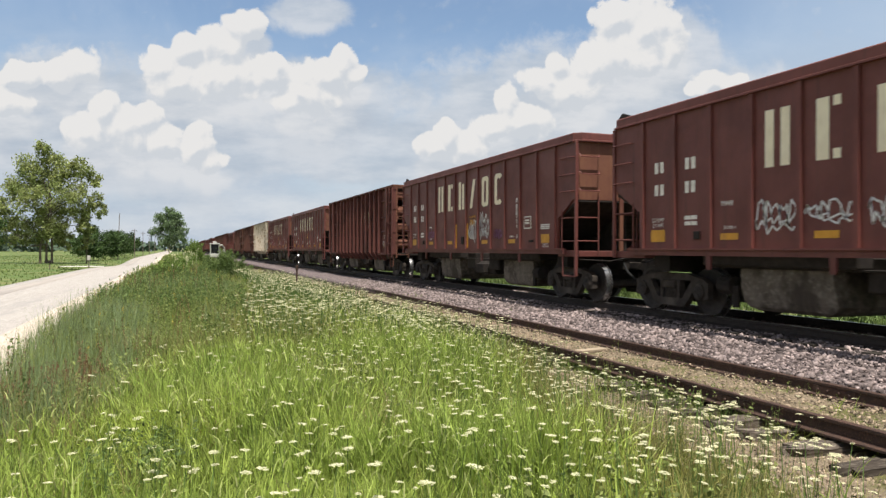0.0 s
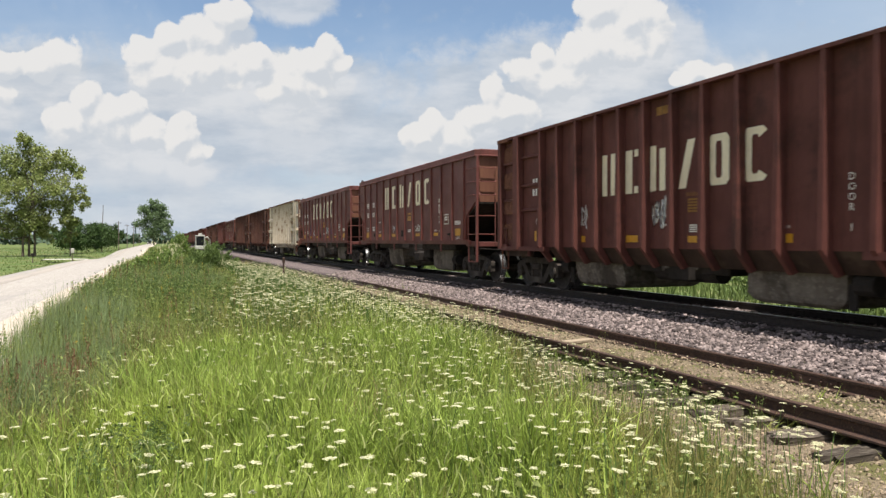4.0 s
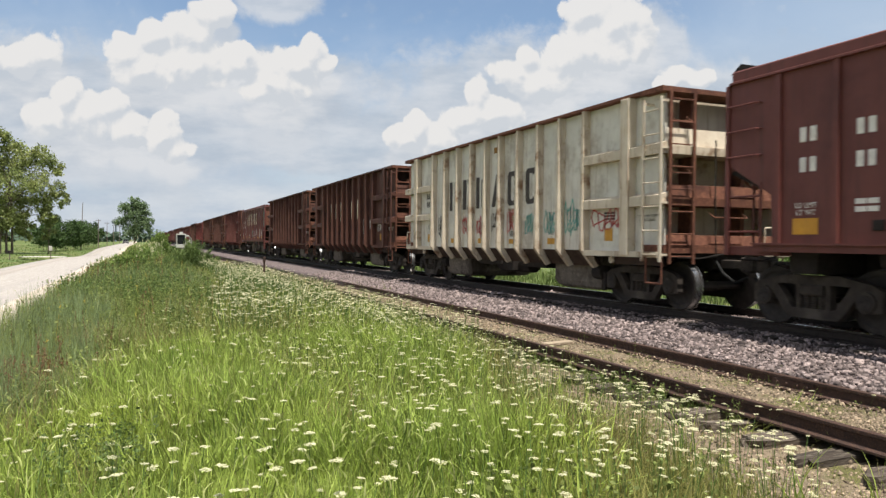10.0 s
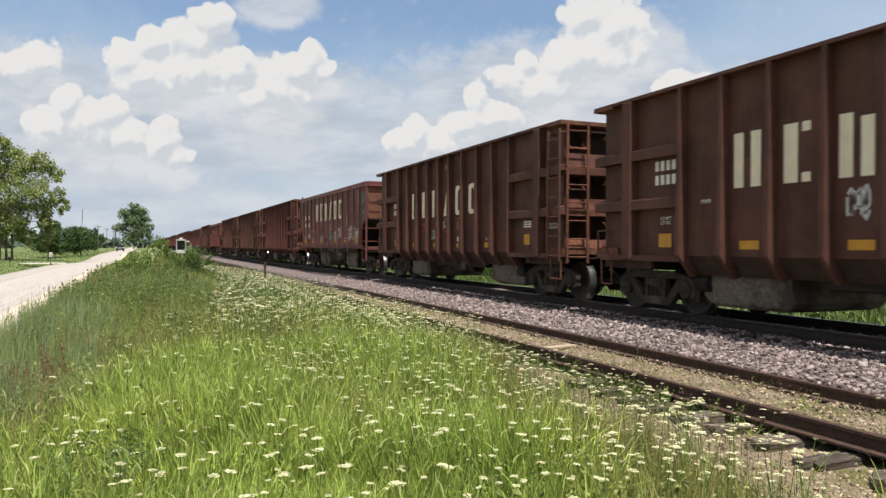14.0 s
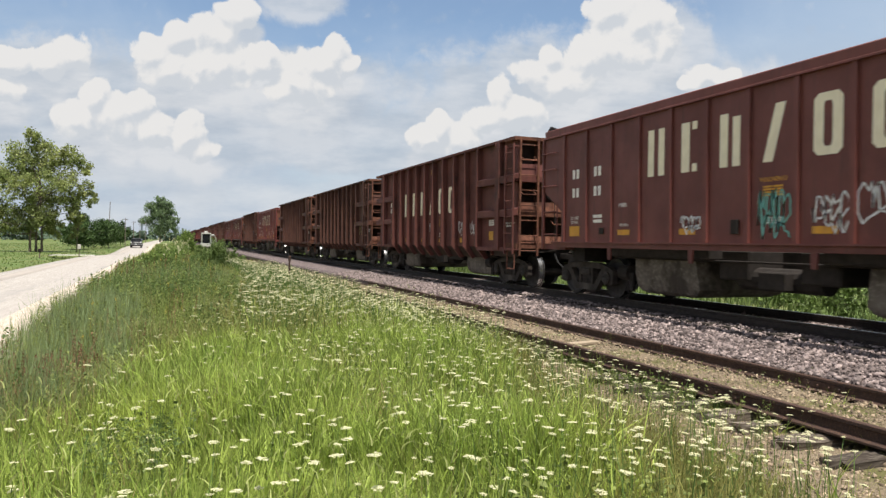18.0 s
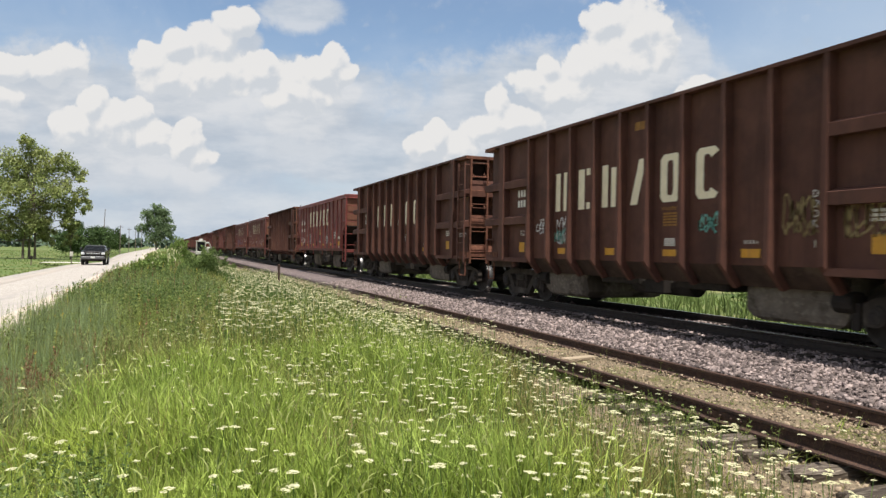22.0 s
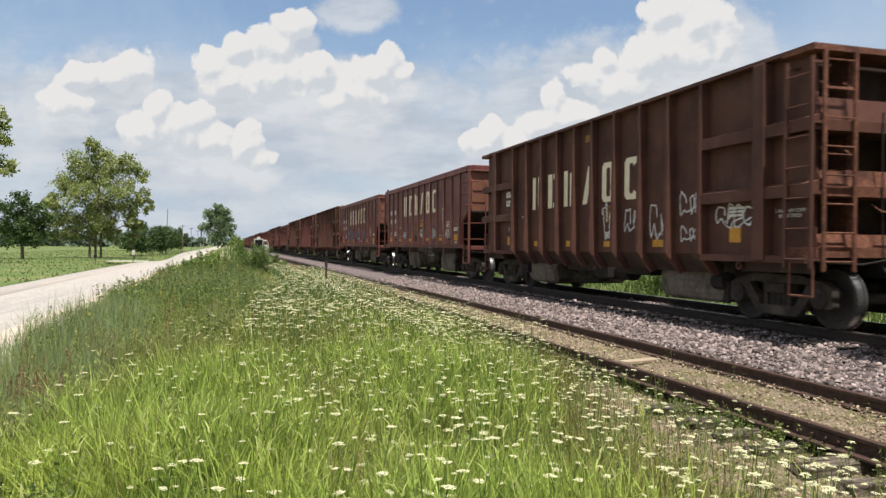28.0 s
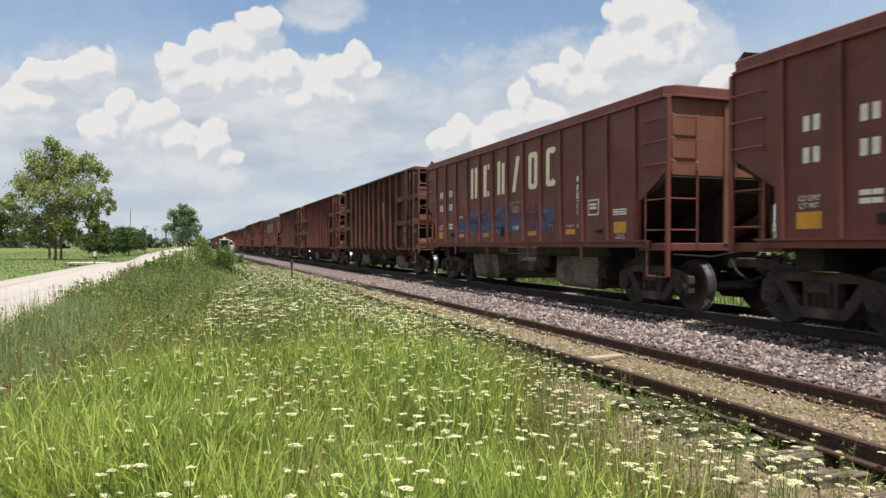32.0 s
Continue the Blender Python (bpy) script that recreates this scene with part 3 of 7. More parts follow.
def strip(name, x0, x1, ys, height, mat, crown=0.0, drift=None, cuts=6):
    """A band of surface laid along the track's line; its edges hang down into the ground."""
    v, q = [], []
    cols = cuts + 3
    for y in ys:
        d = drift(y) if drift else 0.0
        for k in range(cols):
            if k in (0, cols - 1):
                x, z = (x0 if k == 0 else x1), height(y) - 0.12
            else:
                u = (k - 1) / cuts
                x, z = x0 + (x1 - x0) * u, height(y) + crown * (1 - (2 * u - 1) ** 2)
            v.append((x + d, y, z))
    for r in range(len(ys) - 1):
        for k in range(cols - 1):
            a = r * cols + k
            q.append((a, a + 1, a + cols + 1, a + cols))
    return new(name, sheet(name, v, q, mat))


build_ground()
ROAD_YS = [-300, -60] + [4.0 * k for k in range(-4, 60)] + [260, 320, 420, 700]
road = tagged(strip("road", -7.5, -2.35, ROAD_YS, lambda y: -0.545 + float(lift(y)), "asphalt", 0.05), "sun-bleached narrow asphalt road with dusty edges", "road", kind="structure")
tagged(strip("wheel_path", -6.75, -5.95, ROAD_YS, lambda y: -0.497 + float(lift(y)), "road_patch", 0.005, cuts=2), "darker worn wheel path on the pale road", "road wear", kind="structure")
tagged(strip("road_shoulder", -3.75, -2.2, ROAD_YS, lambda y: -0.520 + float(lift(y)), "shoulder", 0.004, drift=lambda y: 0.07 * math.sin(y * 0.21), cuts=3), "pale sandy road shoulder in the sun", "road shoulder", kind="structure")


def side_x(y):
    return SIDE_X + SIDE_TURN * y


def side_z(y):
    return -0.325 - 0.003 * min(y, 45)


def rail_run(bm, x_of, z_of, ys, head=0.072, height=0.172, foot=0.14):
    """A rail with head, web and foot, drawn along y."""
    shape = [(-foot / 2, -height), (foot / 2, -height), (foot / 2, -height + 0.02), (0.012, -height + 0.045), (0.012, -0.045), (head / 2, -0.035), (head / 2, -0.006), (head / 2 - 0.01, 0.0),
             (-head / 2 + 0.01, 0.0), (-head / 2, -0.006), (-head / 2, -0.035), (-0.012, -0.045), (-0.012, -height + 0.045), (-foot / 2, -height + 0.02)]
    rings = [[bm.verts.new((x_of(y) + px, y, z_of(y) + pz)) for px, pz in shape] for y in ys]
    for a, b in zip(rings, rings[1:]):
        for k in range(len(shape)):
            bm.faces.new((a[k - 1], a[k], b[k], b[k - 1]))
    bm.faces.new(rings[0]), bm.faces.new(rings[-1][::-1])
    bmesh.ops.recalc_face_normals(bm, faces=bm.faces)


def thing(name, label, category, group="", kind="", m=None):
    ob = new(name)
    ob.empty_display_size = 0.3
    if m is not None:
        ob.matrix_basis = m
    return tagged(ob, label, category, group, kind)


SIDE_YS = [-12 + 3 * k for k in range(24)] + [70, 90, 120, 160]
siding = thing("siding_track", "rusted disused siding track with rotten timber ties", "railway track", kind="structure")
for off in (0.0, 1.505):
    part("rail", made(rail_run, lambda y: side_x(y) + off + 0.006 * math.sin(y * 0.9), side_z, SIDE_YS), "rust_rail", siding, "rusted rail")
mainline = thing("main_track", "main railway track on raised pink-grey ballast", "railway track", kind="structure")
MAIN_YS = [-60, 0, 40, 100, 200, 400, 700]
for x in (RAIL_X, RAIL_X + 1.505):
    part("rail", made(rail_run, lambda y: x, lambda y: 0.0, MAIN_YS), "main_rail", mainline, "brown rail with polished head")
    bm = bmesh.new()
    box(bm, x - 0.026, x + 0.026, -60, 700, -0.004, 0.003)
    part("rail_head", bm, "rail_head", mainline, "bright polished running surface")
bed = tagged(strip("ballast", 7.75, 12.9, [-60, -10] + [2.0 * k for k in range(-4, 40)] + [100, 140, 220, 400, 700], lambda y: -0.42, "ballast_bed", 0.25, cuts=14), "raised bed of crushed pink-grey stone under the main track", "ballast", kind="structure")
tagged(strip("siding_bed", 3.55, 7.85, [-12 + 2.0 * k for k in range(60)], lambda y: side_z(y) - 0.305, "gravel_bed", 0.02, drift=lambda y: SIDE_TURN * y, cuts=8), "dusty tan gravel bed round the siding ties", "gravel", kind="structure")

# gravel that has filled up between the siding rails
v, q = [], []
rnd = random.Random(9)
for r in range(150):
    y = -4 + 0.4 * r
    for k in range(9):
        u = k / 8
        v.append((side_x(y) + 0.06 + 1.385 * u, y, side_z(y) - 0.165 - 0.03 * (u in (0, 1)) + rnd.uniform(-0.022, 0.018)))
for r in range(149):
    for k in range(8):
        q.append((r * 9 + k, r * 9 + k + 1, r * 9 + k + 10, r * 9 + k + 9))
tagged(new("siding_fill", sheet("siding_fill", v, q, "gravel_bed")), "dusty gravel filling the space between the siding rails", "gravel", kind="structure")


def tie_mesh(seed, length=2.6):
    rnd = random.Random(seed)
    bm = bmesh.new()
    for a, b, top, d0, d1 in ((-0.115, -0.035, -0.004, 0.05, 0.0), (-0.03, 0.045, 0.0, 0.0, 0.07), (0.05, 0.115, -0.016, 0.12, 0.03)):
        box(bm, -length / 2 + d0 * rnd.uniform(0, 2), length / 2 - d1, a, b, -0.16, top)
    bmesh.ops.subdivide_edges(bm, edges=[e for e in bm.edges if abs(e.verts[0].co.x - e.verts[1].co.x) > 1], cuts=5, use_grid_fill=True)
    for v in bm.verts:
        end = abs(v.co.x) > length / 2 - 0.3
        v.co += Vector((rnd.uniform(-0.16, 0.05) * (1 if v.co.x > 0 else -1) if end else 0, rnd.uniform(-0.012, 0.012), rnd.uniform(-0.035, 0.004) if v.co.z > -0.05 else 0))
    return solid("tie", bm, "tie")


TIES = [tie_mesh(k) for k in range(6)]
rnd = random.Random(5)
for k in range(122):
    y = -3.0 + 0.545 * k + rnd.uniform(-0.04, 0.04)
    shared("tie", TIES[k % 6], siding, pose(side_x(y) + 0.67 + rnd.uniform(-0.07, 0.07), y, side_z(y) - 0.172 - (0.10 if rnd.random() < 0.4 and y > 7.5 else rnd.uniform(0, 0.02)), rnd.uniform(-3, 3), rnd.uniform(-1.2, 0.8), rnd.uniform(-3, 3)))
bm = bmesh.new()
for k in range(160):
    y = -3 + 0.53 * k
    box(bm, MID_X - 1.3, MID_X + 1.3, y - 0.115, y + 0.115, -0.36, -0.176)
tagged(part("tie_row", bm, "new_tie", mainline, "dark creosoted ties"), kind="stuff")
# rail joints of the siding
for y in (6.6, 16.5, 26.4):
    for off, s in ((0.0, -1), (1.505, -1), (0.0, 1)):
        bm = bmesh.new()
        box(bm, side_x(y) + off + s * 0.022 - 0.012, side_x(y) + off + s * 0.022 + 0.012, y - 0.3, y + 0.3, side_z(y) - 0.13, side_z(y) - 0.045, 0.004)
        for j in (-0.22, -0.08, 0.08, 0.22):
            rod(bm, (side_x(y) + off + s * 0.022, y + j, side_z(y) - 0.09), (side_x(y) + off + s * 0.06, y + j, side_z(y) - 0.09), 0.014, sides=6)
        part("joint_bar", bm, "rust_rail", siding)


def stones(n, seed, place, size, name, mat, label):
    """Loose angular stones: each a skewed little block."""
    r = np.random.RandomState(seed)
    p = place(r, n)
    n = len(p)
    cube = np.array([[sx, sy, sz] for sz in (-1, 1) for sy in (-1, 1) for sx in (-1, 1)], float)
    s = size * r.lognormal(0, 0.38, (n, 1, 1)) * r.uniform(0.6, 1.25, (n, 1, 3)) * np.array([1.1, 1.1, 0.75])
    v = cube[None] * s * r.uniform(0.45, 1.15, (n, 8, 1))
    a, b = r.uniform(-0.6, 0.6, n), r.uniform(0, 6.28, n)
    ca, sa, cb, sb = np.cos(a), np.sin(a), np.cos(b), np.sin(b)
    x, y, z = v[..., 0], v[..., 1], v[..., 2]
    y, z = y * ca[:, None] - z * sa[:, None], y * sa[:, None] + z * ca[:, None]
    x, y = x * cb[:, None] - y * sb[:, None], x * sb[:, None] + y * cb[:, None]
    v = np.stack([x, y, z], -1) + p[:, None]
    f = np.array([[4, 5, 7, 6], [0, 1, 5, 4], [2, 6, 7, 3], [0, 4, 6, 2], [1, 3, 7, 5]])
    q = (f[None] + 8 * np.arange(n)[:, None, None]).reshape(-1, 4)
    return tagged(new(name, sheet(name, v.reshape(-1, 3), q, mat)), label, "stones", kind="stuff")


def on_ballast(r, n):
    y = 3.8 + 32 * r.uniform(0, 1, n) ** 1.35
    x = r.uniform(7.7, 12.0, n)
    keep = (abs(x - RAIL_X) > 0.1) & (x < 12)
    u = np.clip((x - 7.75) / (12.9 - 7.75), 0, 1)
    z = -0.42 + 0.25 * (1 - (2 * u - 1) ** 2) + r.uniform(0.0, 0.035, n)
    return np.stack([x, y, z], -1)[keep]


def on_siding(r, n):
    y = 3.0 + 19 * r.uniform(0, 1, n) ** 1.9
    x = side_x(y) + r.uniform(-2.3, 2.2, n)
    return np.stack([x, y, -0.325 - 0.003 * y - np.where((x > side_x(y)) & (x < side_x(y) + 1.5), 0.155, 0.292) + r.uniform(-0.005, 0.025, n)], -1)


stones(56000, 3, on_ballast, 0.0168, "ballast_stones", "stone", "loose crushed pink-grey stones on the track bed")
stones(28000, 4, on_siding, 0.0085, "gravel_stones", "pebble", "loose tan gravel among the siding ties")

# ---- the train: open hopper cars; each car's place is the middle of the track at its centre, rail top level ----
WHEEL_R = 0.457
WHEELS = []


def wheel_mesh():
    bm = bmesh.new()
    for s in (-1, 1):
        c = (s * 0.755, 0, 0)
        lathe(bm, [(-s * 0.095, 0.30), (-s * 0.085, 0.485), (-s * 0.065, 0.487), (-s * 0.05, 0.462), (s * 0.06, WHEEL_R), (s * 0.068, WHEEL_R - 0.01), (s * 0.068, 0.385), (s * 0.03, 0.36), (s * 0.015, 0.16), (s * 0.06, 0.13), (s * 0.06, 0.0001)], c, "x", 36)
    rod(bm, (-1.02, 0, 0), (1.02, 0, 0), 0.082, sides=14)
    for s in (-1, 1):
        rod(bm, (s * 1.02, 0, 0), (s * 1.12, 0, 0), 0.11, sides=12)
        for k in range(3):
            a = 2.1 * k
            rod(bm, (s * 1.12, 0.055 * math.cos(a), 0.055 * math.sin(a)), (s * 1.135, 0.055 * math.cos(a), 0.055 * math.sin(a)), 0.018, sides=6)
    me = solid("wheelset", bm, "wheel", True)
    me.materials.append(M["tread"])
    for f in me.polygons:
        c = f.center
        r = math.hypot(c.y, c.z)
        f.use_smooth = r < 0.45 and abs(f.normal.x) < 0.9
        if r > 0.425 and abs(f.normal.x) < 0.5:
            f.material_index = 1
    return me


WHEEL_MESH = wheel_mesh()


def side_frame(bm, s):
    """A cast side frame: top member, two slanting struts, bottom member, pedestals."""
    x0, x1 = (s * 0.93, s * 1.06) if s > 0 else (s * 1.06, s * 0.93)
    prism(bm, [(-1.12, 0.62), (-0.98, 0.70), (-0.45, 0.80), (0.45, 0.80), (0.98, 0.70), (1.12, 0.62), (1.12, 0.33), (0.98, 0.30), (0.70, 0.52), (0.62, 0.66), (-0.62, 0.66), (-0.70, 0.52), (-0.98, 0.30), (-1.12, 0.33)], x0, x1)
    for k in (-1, 1):
        prism(bm, [(k * 0.80, 0.58), (k * 0.62, 0.62), (k * 0.34, 0.26), (k * 0.46, 0.17)], x0, x1)
        prism(bm, [(k * 0.30, 0.66), (k * 0.22, 0.66), (k * 0.22, 0.28), (k * 0.30, 0.28)], x0, x1)
    prism(bm, [(-0.50, 0.30), (0.50, 0.30), (0.44, 0.15), (-0.44, 0.15)], x0, x1)
    for k in (-1, 1):
        rod(bm, (s * 0.99, k * 0.89, WHEEL_R), (s * 1.10, k * 0.89, WHEEL_R), 0.15, sides=14)


def spring_mesh():
    bm = bmesh.new()
    for y in (-0.13, 0.0, 0.13):
        for z in range(7):
            rod(bm, (0, y, 0.305 + 0.034 * z), (0, y, 0.325 + 0.034 * z), 0.062, sides=10)
        rod(bm, (0, y, 0.30), (0, y, 0.54), 0.04, sides=8)
    return solid("spring_nest", bm, "bogie")


FRAME_MESHES = [solid("side_frame", made(side_frame, s), "bogie") for s in (-1, 1)]
SPRING_MESH = spring_mesh()


def bolster_mesh():
    bm = bmesh.new()
    box(bm, -1.10, 1.10, -0.2, 0.2, 0.50, 0.66, 0.02)
    box(bm, -0.35, 0.35, -0.28, 0.28, 0.62, 0.80, 0.02)
    for k in (-1, 1):
        box(bm, -0.95, 0.95, k * 0.36 - 0.05, k * 0.36 + 0.05, 0.30, 0.42, 0.01)
        for s in (-1, 1):
            box(bm, s * 0.755 - 0.06, s * 0.755 + 0.06, k * 0.43 - 0.03, k * 0.43 + 0.03, 0.24, 0.62)
    return solid("bogie", bm, "bogie")


BOLSTER_MESH = bolster_mesh()


def bogie(car, y):
    b = shared("bogie", BOLSTER_MESH, car, pose(0, y, 0))
    tagged(b, "dusty three-piece cast bogie")
    for me in FRAME_MESHES:
        shared("side_frame", me, b)
    for s in (-1, 1):
        tagged(shared("spring_nest", SPRING_MESH, b, pose(s * 1.0, 0, 0)), kind="stuff")
    for k in (-1, 1):
        w = shared("wheelset", WHEEL_MESH, b, pose(0, k * 0.89, WHEEL_R))
        WHEELS.append((k, w))


def couplers(car, end=6.95):
    for s in (-1, 1):
        bm = bmesh.new()
        box(bm, -0.09, 0.09, *sorted((s * (end - 0.9), s * (end + 0.52))), 0.80, 0.96, 0.015)
        box(bm, -0.17, 0.12, *sorted((s * (end + 0.50), s * (end + 0.78))), 0.74, 1.02, 0.04)
        rod(bm, (-0.12, s * (end + 0.66), 0.70), (-0.12, s * (end + 0.66), 1.06), 0.05, sides=8)
        part("coupler", bm, "bogie", car, "rusty cast coupler")
        bm = bmesh.new()
        pipe(bm, [(-0.35, s * (end + 0.1), 0.95), (-0.36, s * (end + 0.3), 0.72), (-0.30, s * (end + 0.55), 0.55), (-0.2, s * (end + 0.74), 0.66)], 0.026)
        part("air_hose", bm, "rubber", car)
        bm = bmesh.new()
        pipe(bm, [(-1.5, s * (end + 0.06), 1.02), (-0.7, s * (end + 0.07), 0.98), (-0.2, s * (end + 0.2), 1.08)], 0.014)
        part("uncoupling_lever", bm, "under", car)


def undergear(car, chute_top, out=0.0):
    bm = bmesh.new()
    box(bm, -0.25, 0.25, -6.9, 6.9, 0.78, 1.12)
    for k in (-1, 1):
        box(bm, -1.25, 1.25, k * 5.72 - 0.25, k * 5.72 + 0.25, 0.82, 1.15)
    part("centre_sill", bm, "under", car)
    for k in (-1, 1):
        bm = bmesh.new()
        v = []
        for z, x, y0, y1 in ((0.98, 1.06, 1.85, 3.75), (0.62, 1.05, 1.8, 3.75), (0.38, 1.02, 1.76, 3.71), (0.28, 0.99, 1.86, 3.62), (0.22, 0.93, 2.02, 3.46)):
            v.append([bm.verts.new((sx * x, k * (out + (y0 if sy < 0 else y1)), z)) for sx, sy in ((-1, -1), (1, -1), (1, 1), (-1, 1))])
        for a, b in zip(v, v[1:]):
            for j in range(4):
                bm.faces.new((a[j - 1], a[j], b[j], b[j - 1]))
        bm.faces.new(v[0]), bm.faces.new(v[-1][::-1])
        bmesh.ops.recalc_face_normals(bm, faces=bm.faces)
        part("discharge_chute", bm, "dust", car, "chute coated with pale stone dust")
        for s in (-1, 1):
            bm = bmesh.new()
            box(bm, s * 1.06 - 0.03, s * 1.06 + 0.03, k * (3.86 + out) - 0.07, k * (3.86 + out) + 0.07, 0.24, 0.62, 0.01)
            rod(bm, (s * 1.02, k * (3.92 + 0.4 * out), 0.62), (s * 1.02, k * (4.25 + 0.4 * out), 0.62), 0.16, sides=12)
            part("door_cylinder", bm, "under", car)
        bm = bmesh.new()
        box(bm, -1.0, 1.0, *sorted((k * 0.55, k * (1.3 + out))), 0.62, 1.15, 0.03)
        part("cross_frame", bm, "under", car)
        bm = bmesh.new()
        box(bm, -1.28, 1.28, *sorted((k * (1.2 + out), k * (4.5 + 0.4 * out))), 0.96, chute_top + 0.02, 0.03)
        part("hopper_throat", bm, "under", car)
    bm = bmesh.new()
    rod(bm, (-0.75, -0.9, 0.66), (-0.75, 0.9, 0.66), 0.2, sides=14)
    box(bm, -1.1, -0.75, -0.35, 0.25, 0.5, 0.8, 0.02)
    pipe(bm, [(-1.15, -4.4, 0.95), (-1.15, 4.4, 0.95)], 0.02)
    part("air_reservoir", bm, "under", car)


def ring(bm, x, y, z0, z1, thick, chamfer, out=0.0):
    """A band round the car's top with cut corners."""
    def line(x, y):
        return [(-x, -y + chamfer), (-x + chamfer, -y), (x - chamfer, -y), (x, -y + chamfer), (x, y - chamfer), (x - chamfer, y), (-x + chamfer, y), (-x, y - chamfer)]
    a = [[bm.verts.new((px, py, z)) for px, py in line(x + o, y + o)] for z, o in ((z0, out), (z0 + 0.03, out), (z0 + 0.045, 0), (z1 - 0.02, 0), (z1, -0.02))]
    b = [[bm.verts.new((px, py, z)) for px, py in line(x - thick, y - thick)] for z in (z1, z0)]
    rows = a + b + [a[0]]
    for p, q in zip(rows, rows[1:]):
        for k in range(8):
            bm.faces.new((p[k - 1], p[k], q[k], q[k - 1]))
    bmesh.ops.recalc_face_normals(bm, faces=bm.faces)


def smooth_car(paint):
    """Newer car: flat sides with slim ribs, a deep top chord with rounded corners, cut-away end corners."""
    car = thing("hopper_car", "", "railway car")
    cut = [(-6.93, 3.80), (-6.93, 2.52), (-6.05, 2.00), (-6.02, 1.27), (6.02, 1.27), (6.05, 2.00), (6.93, 2.52), (6.93, 3.80)]
    for s in (-1, 1):
        part("side_sheet", made(prism, cut, *sorted((s * 1.50, s * 1.56))), paint, car)
        for k in range(13):
            y = 5.9 - 0.985 * k
            bm = bmesh.new()
            prism(bm, [(s * 1.56, 1.27), (s * 1.56, 3.80), (s * 1.612, 3.80), (s * 1.612, 1.27)], y - 0.045, y + 0.045, "y")
            part("rib", bm, paint, car)
        bm = bmesh.new()
        box(bm, *sorted((s * 1.50, s * 1.655)), -6.35, 6.35, 1.245, 1.275)
        box(bm, *sorted((s * 1.50, s * 1.60)), -6.35, 6.35, 1.14, 1.245)
        part("side_sill", bm, paint, car)
        for y in (-3.95, -1.35, 1.35, 3.95):
            bm = bmesh.new()
            prism(bm, [(y - 0.06, 1.14), (y + 0.06, 1.14), (y + 0.05, 0.90), (y - 0.05, 0.90)], *sorted((s * 1.56, s * 1.60)))
            part("bracket", bm, paint, car)
    part("top_chord", made(ring, 1.60, 6.98, 3.78, 3.99, 0.10, 0.16, 0.035), paint, car, "deep top chord with rounded corners")
    for e in (-1, 1):
        bm = bmesh.new()
        box(bm, -1.5, 1.5, *sorted((e * 6.86, e * 6.92)), 2.42, 3.80)
        part("end_sheet", bm, "end_rust", car, "end sheet stained orange-brown")
        for x in (-0.35, 0.45):
            bm = bmesh.new()
            box(bm, x - 0.05, x + 0.05, *sorted((e * 6.92, e * 6.97)), 1.2, 3.72, 0.006)
            part("end_post", bm, "end_rust", car)
        # near-black instead of the car's paint: the bay's shade is in the colour
        bm = bmesh.new()
        prism(bm, [(e * 6.88, 2.44), (e * 6.92, 2.38), (e * 4.35, 1.24), (e * 4.35, 1.32)], -1.49, 1.49)
        part("slope_sheet", bm, "under", car, "sloping hopper end, shade of the open bay painted near-black")
        # web plate added to block the view through the open end
        bm = bmesh.new()
        prism(bm, [(e * 4.6, 1.21), (e * 6.60, 1.21), (e * 6.60, 2.22), (e * 4.6, 1.33)], -0.03, 0.03)
        part("centre_web", bm, "under", car)
        bm = bmesh.new()
        box(bm, -1.5, 1.5, *sorted((e * 5.95, e * 6.95)), 1.08, 1.22, 0.01)
        part("end_platform", bm, paint, car)
        for s in (-1, 1):
            bm = bmesh.new()
            box(bm, *sorted((s * 1.53, s * 1.60)), *sorted((e * 6.89, e * 6.965)), 0.62 if s * e > 0 else 1.08, 3.78, 0.008)
            part("corner_post", bm, paint, car)
            bm = bmesh.new()
            rod(bm, (s * 0.98, e * 6.96, 1.1), (s * 0.98, e * 6.96, 2.5), 0.02)
            part("stanchion", bm, paint, car)
            bm = bmesh.new()
            rod(bm, (s * 1.56, e * 6.25, 1.2), (s * 1.56, e * 6.25, 2.2), 0.02)
            part("stanchion", bm, paint, car)
            for k in range(3):
                z = 2.62 + 0.40 * k
                bm = bmesh.new()
                pipe(bm, [(s * 1.50, e * 6.95, z + 0.06), (s * 1.48, e * 7.03, z), (s * 1.0, e * 7.03, z), (s * 0.98, e * 6.95, z + 0.06)], 0.013)
                part("end_rung", bm, paint, car)
                bm = bmesh.new()
                pipe(bm, [(s * 1.57, e * 6.25, z), (s * 1.65, e * 6.27, z), (s * 1.65, e * 6.88, z), (s * 1.57, e * 6.90, z)], 0.013)
                part("grab_iron", bm, paint, car)
            for z in (1.45, 2.0):
                bm = bmesh.new()
                pipe(bm, [(s * 1.56, e * 6.92, z), (s * 1.56, e * 6.25, z)], 0.016)
                pipe(bm, [(s * 1.54, e * 6.96, z), (s * 0.98, e * 6.96, z)], 0.016)
                part("handrail", bm, paint, car)
            if s * e > 0:
                bm = bmesh.new()
                pipe(bm, [(s * 1.56, e * 6.3, 1.1), (s * 1.56, e * 6.3, 0.62), (s * 1.56, e * 6.9, 0.62)], 0.02)
                part("sill_step", bm, paint, car)
    bm = bmesh.new()
    prism(bm, [(6.3, 3.98), (6.95, 3.98), (6.75, 4.12)], -1.5, -1.46)
    part("end_gusset", bm, "under", car)
    finish(car, 1.2)
    return car


def finish(car, chute_top, out=0.0):
    undergear(car, chute_top, out)
    couplers(car)
    for y in (-5.72, 5.72):
        bogie(car, y)


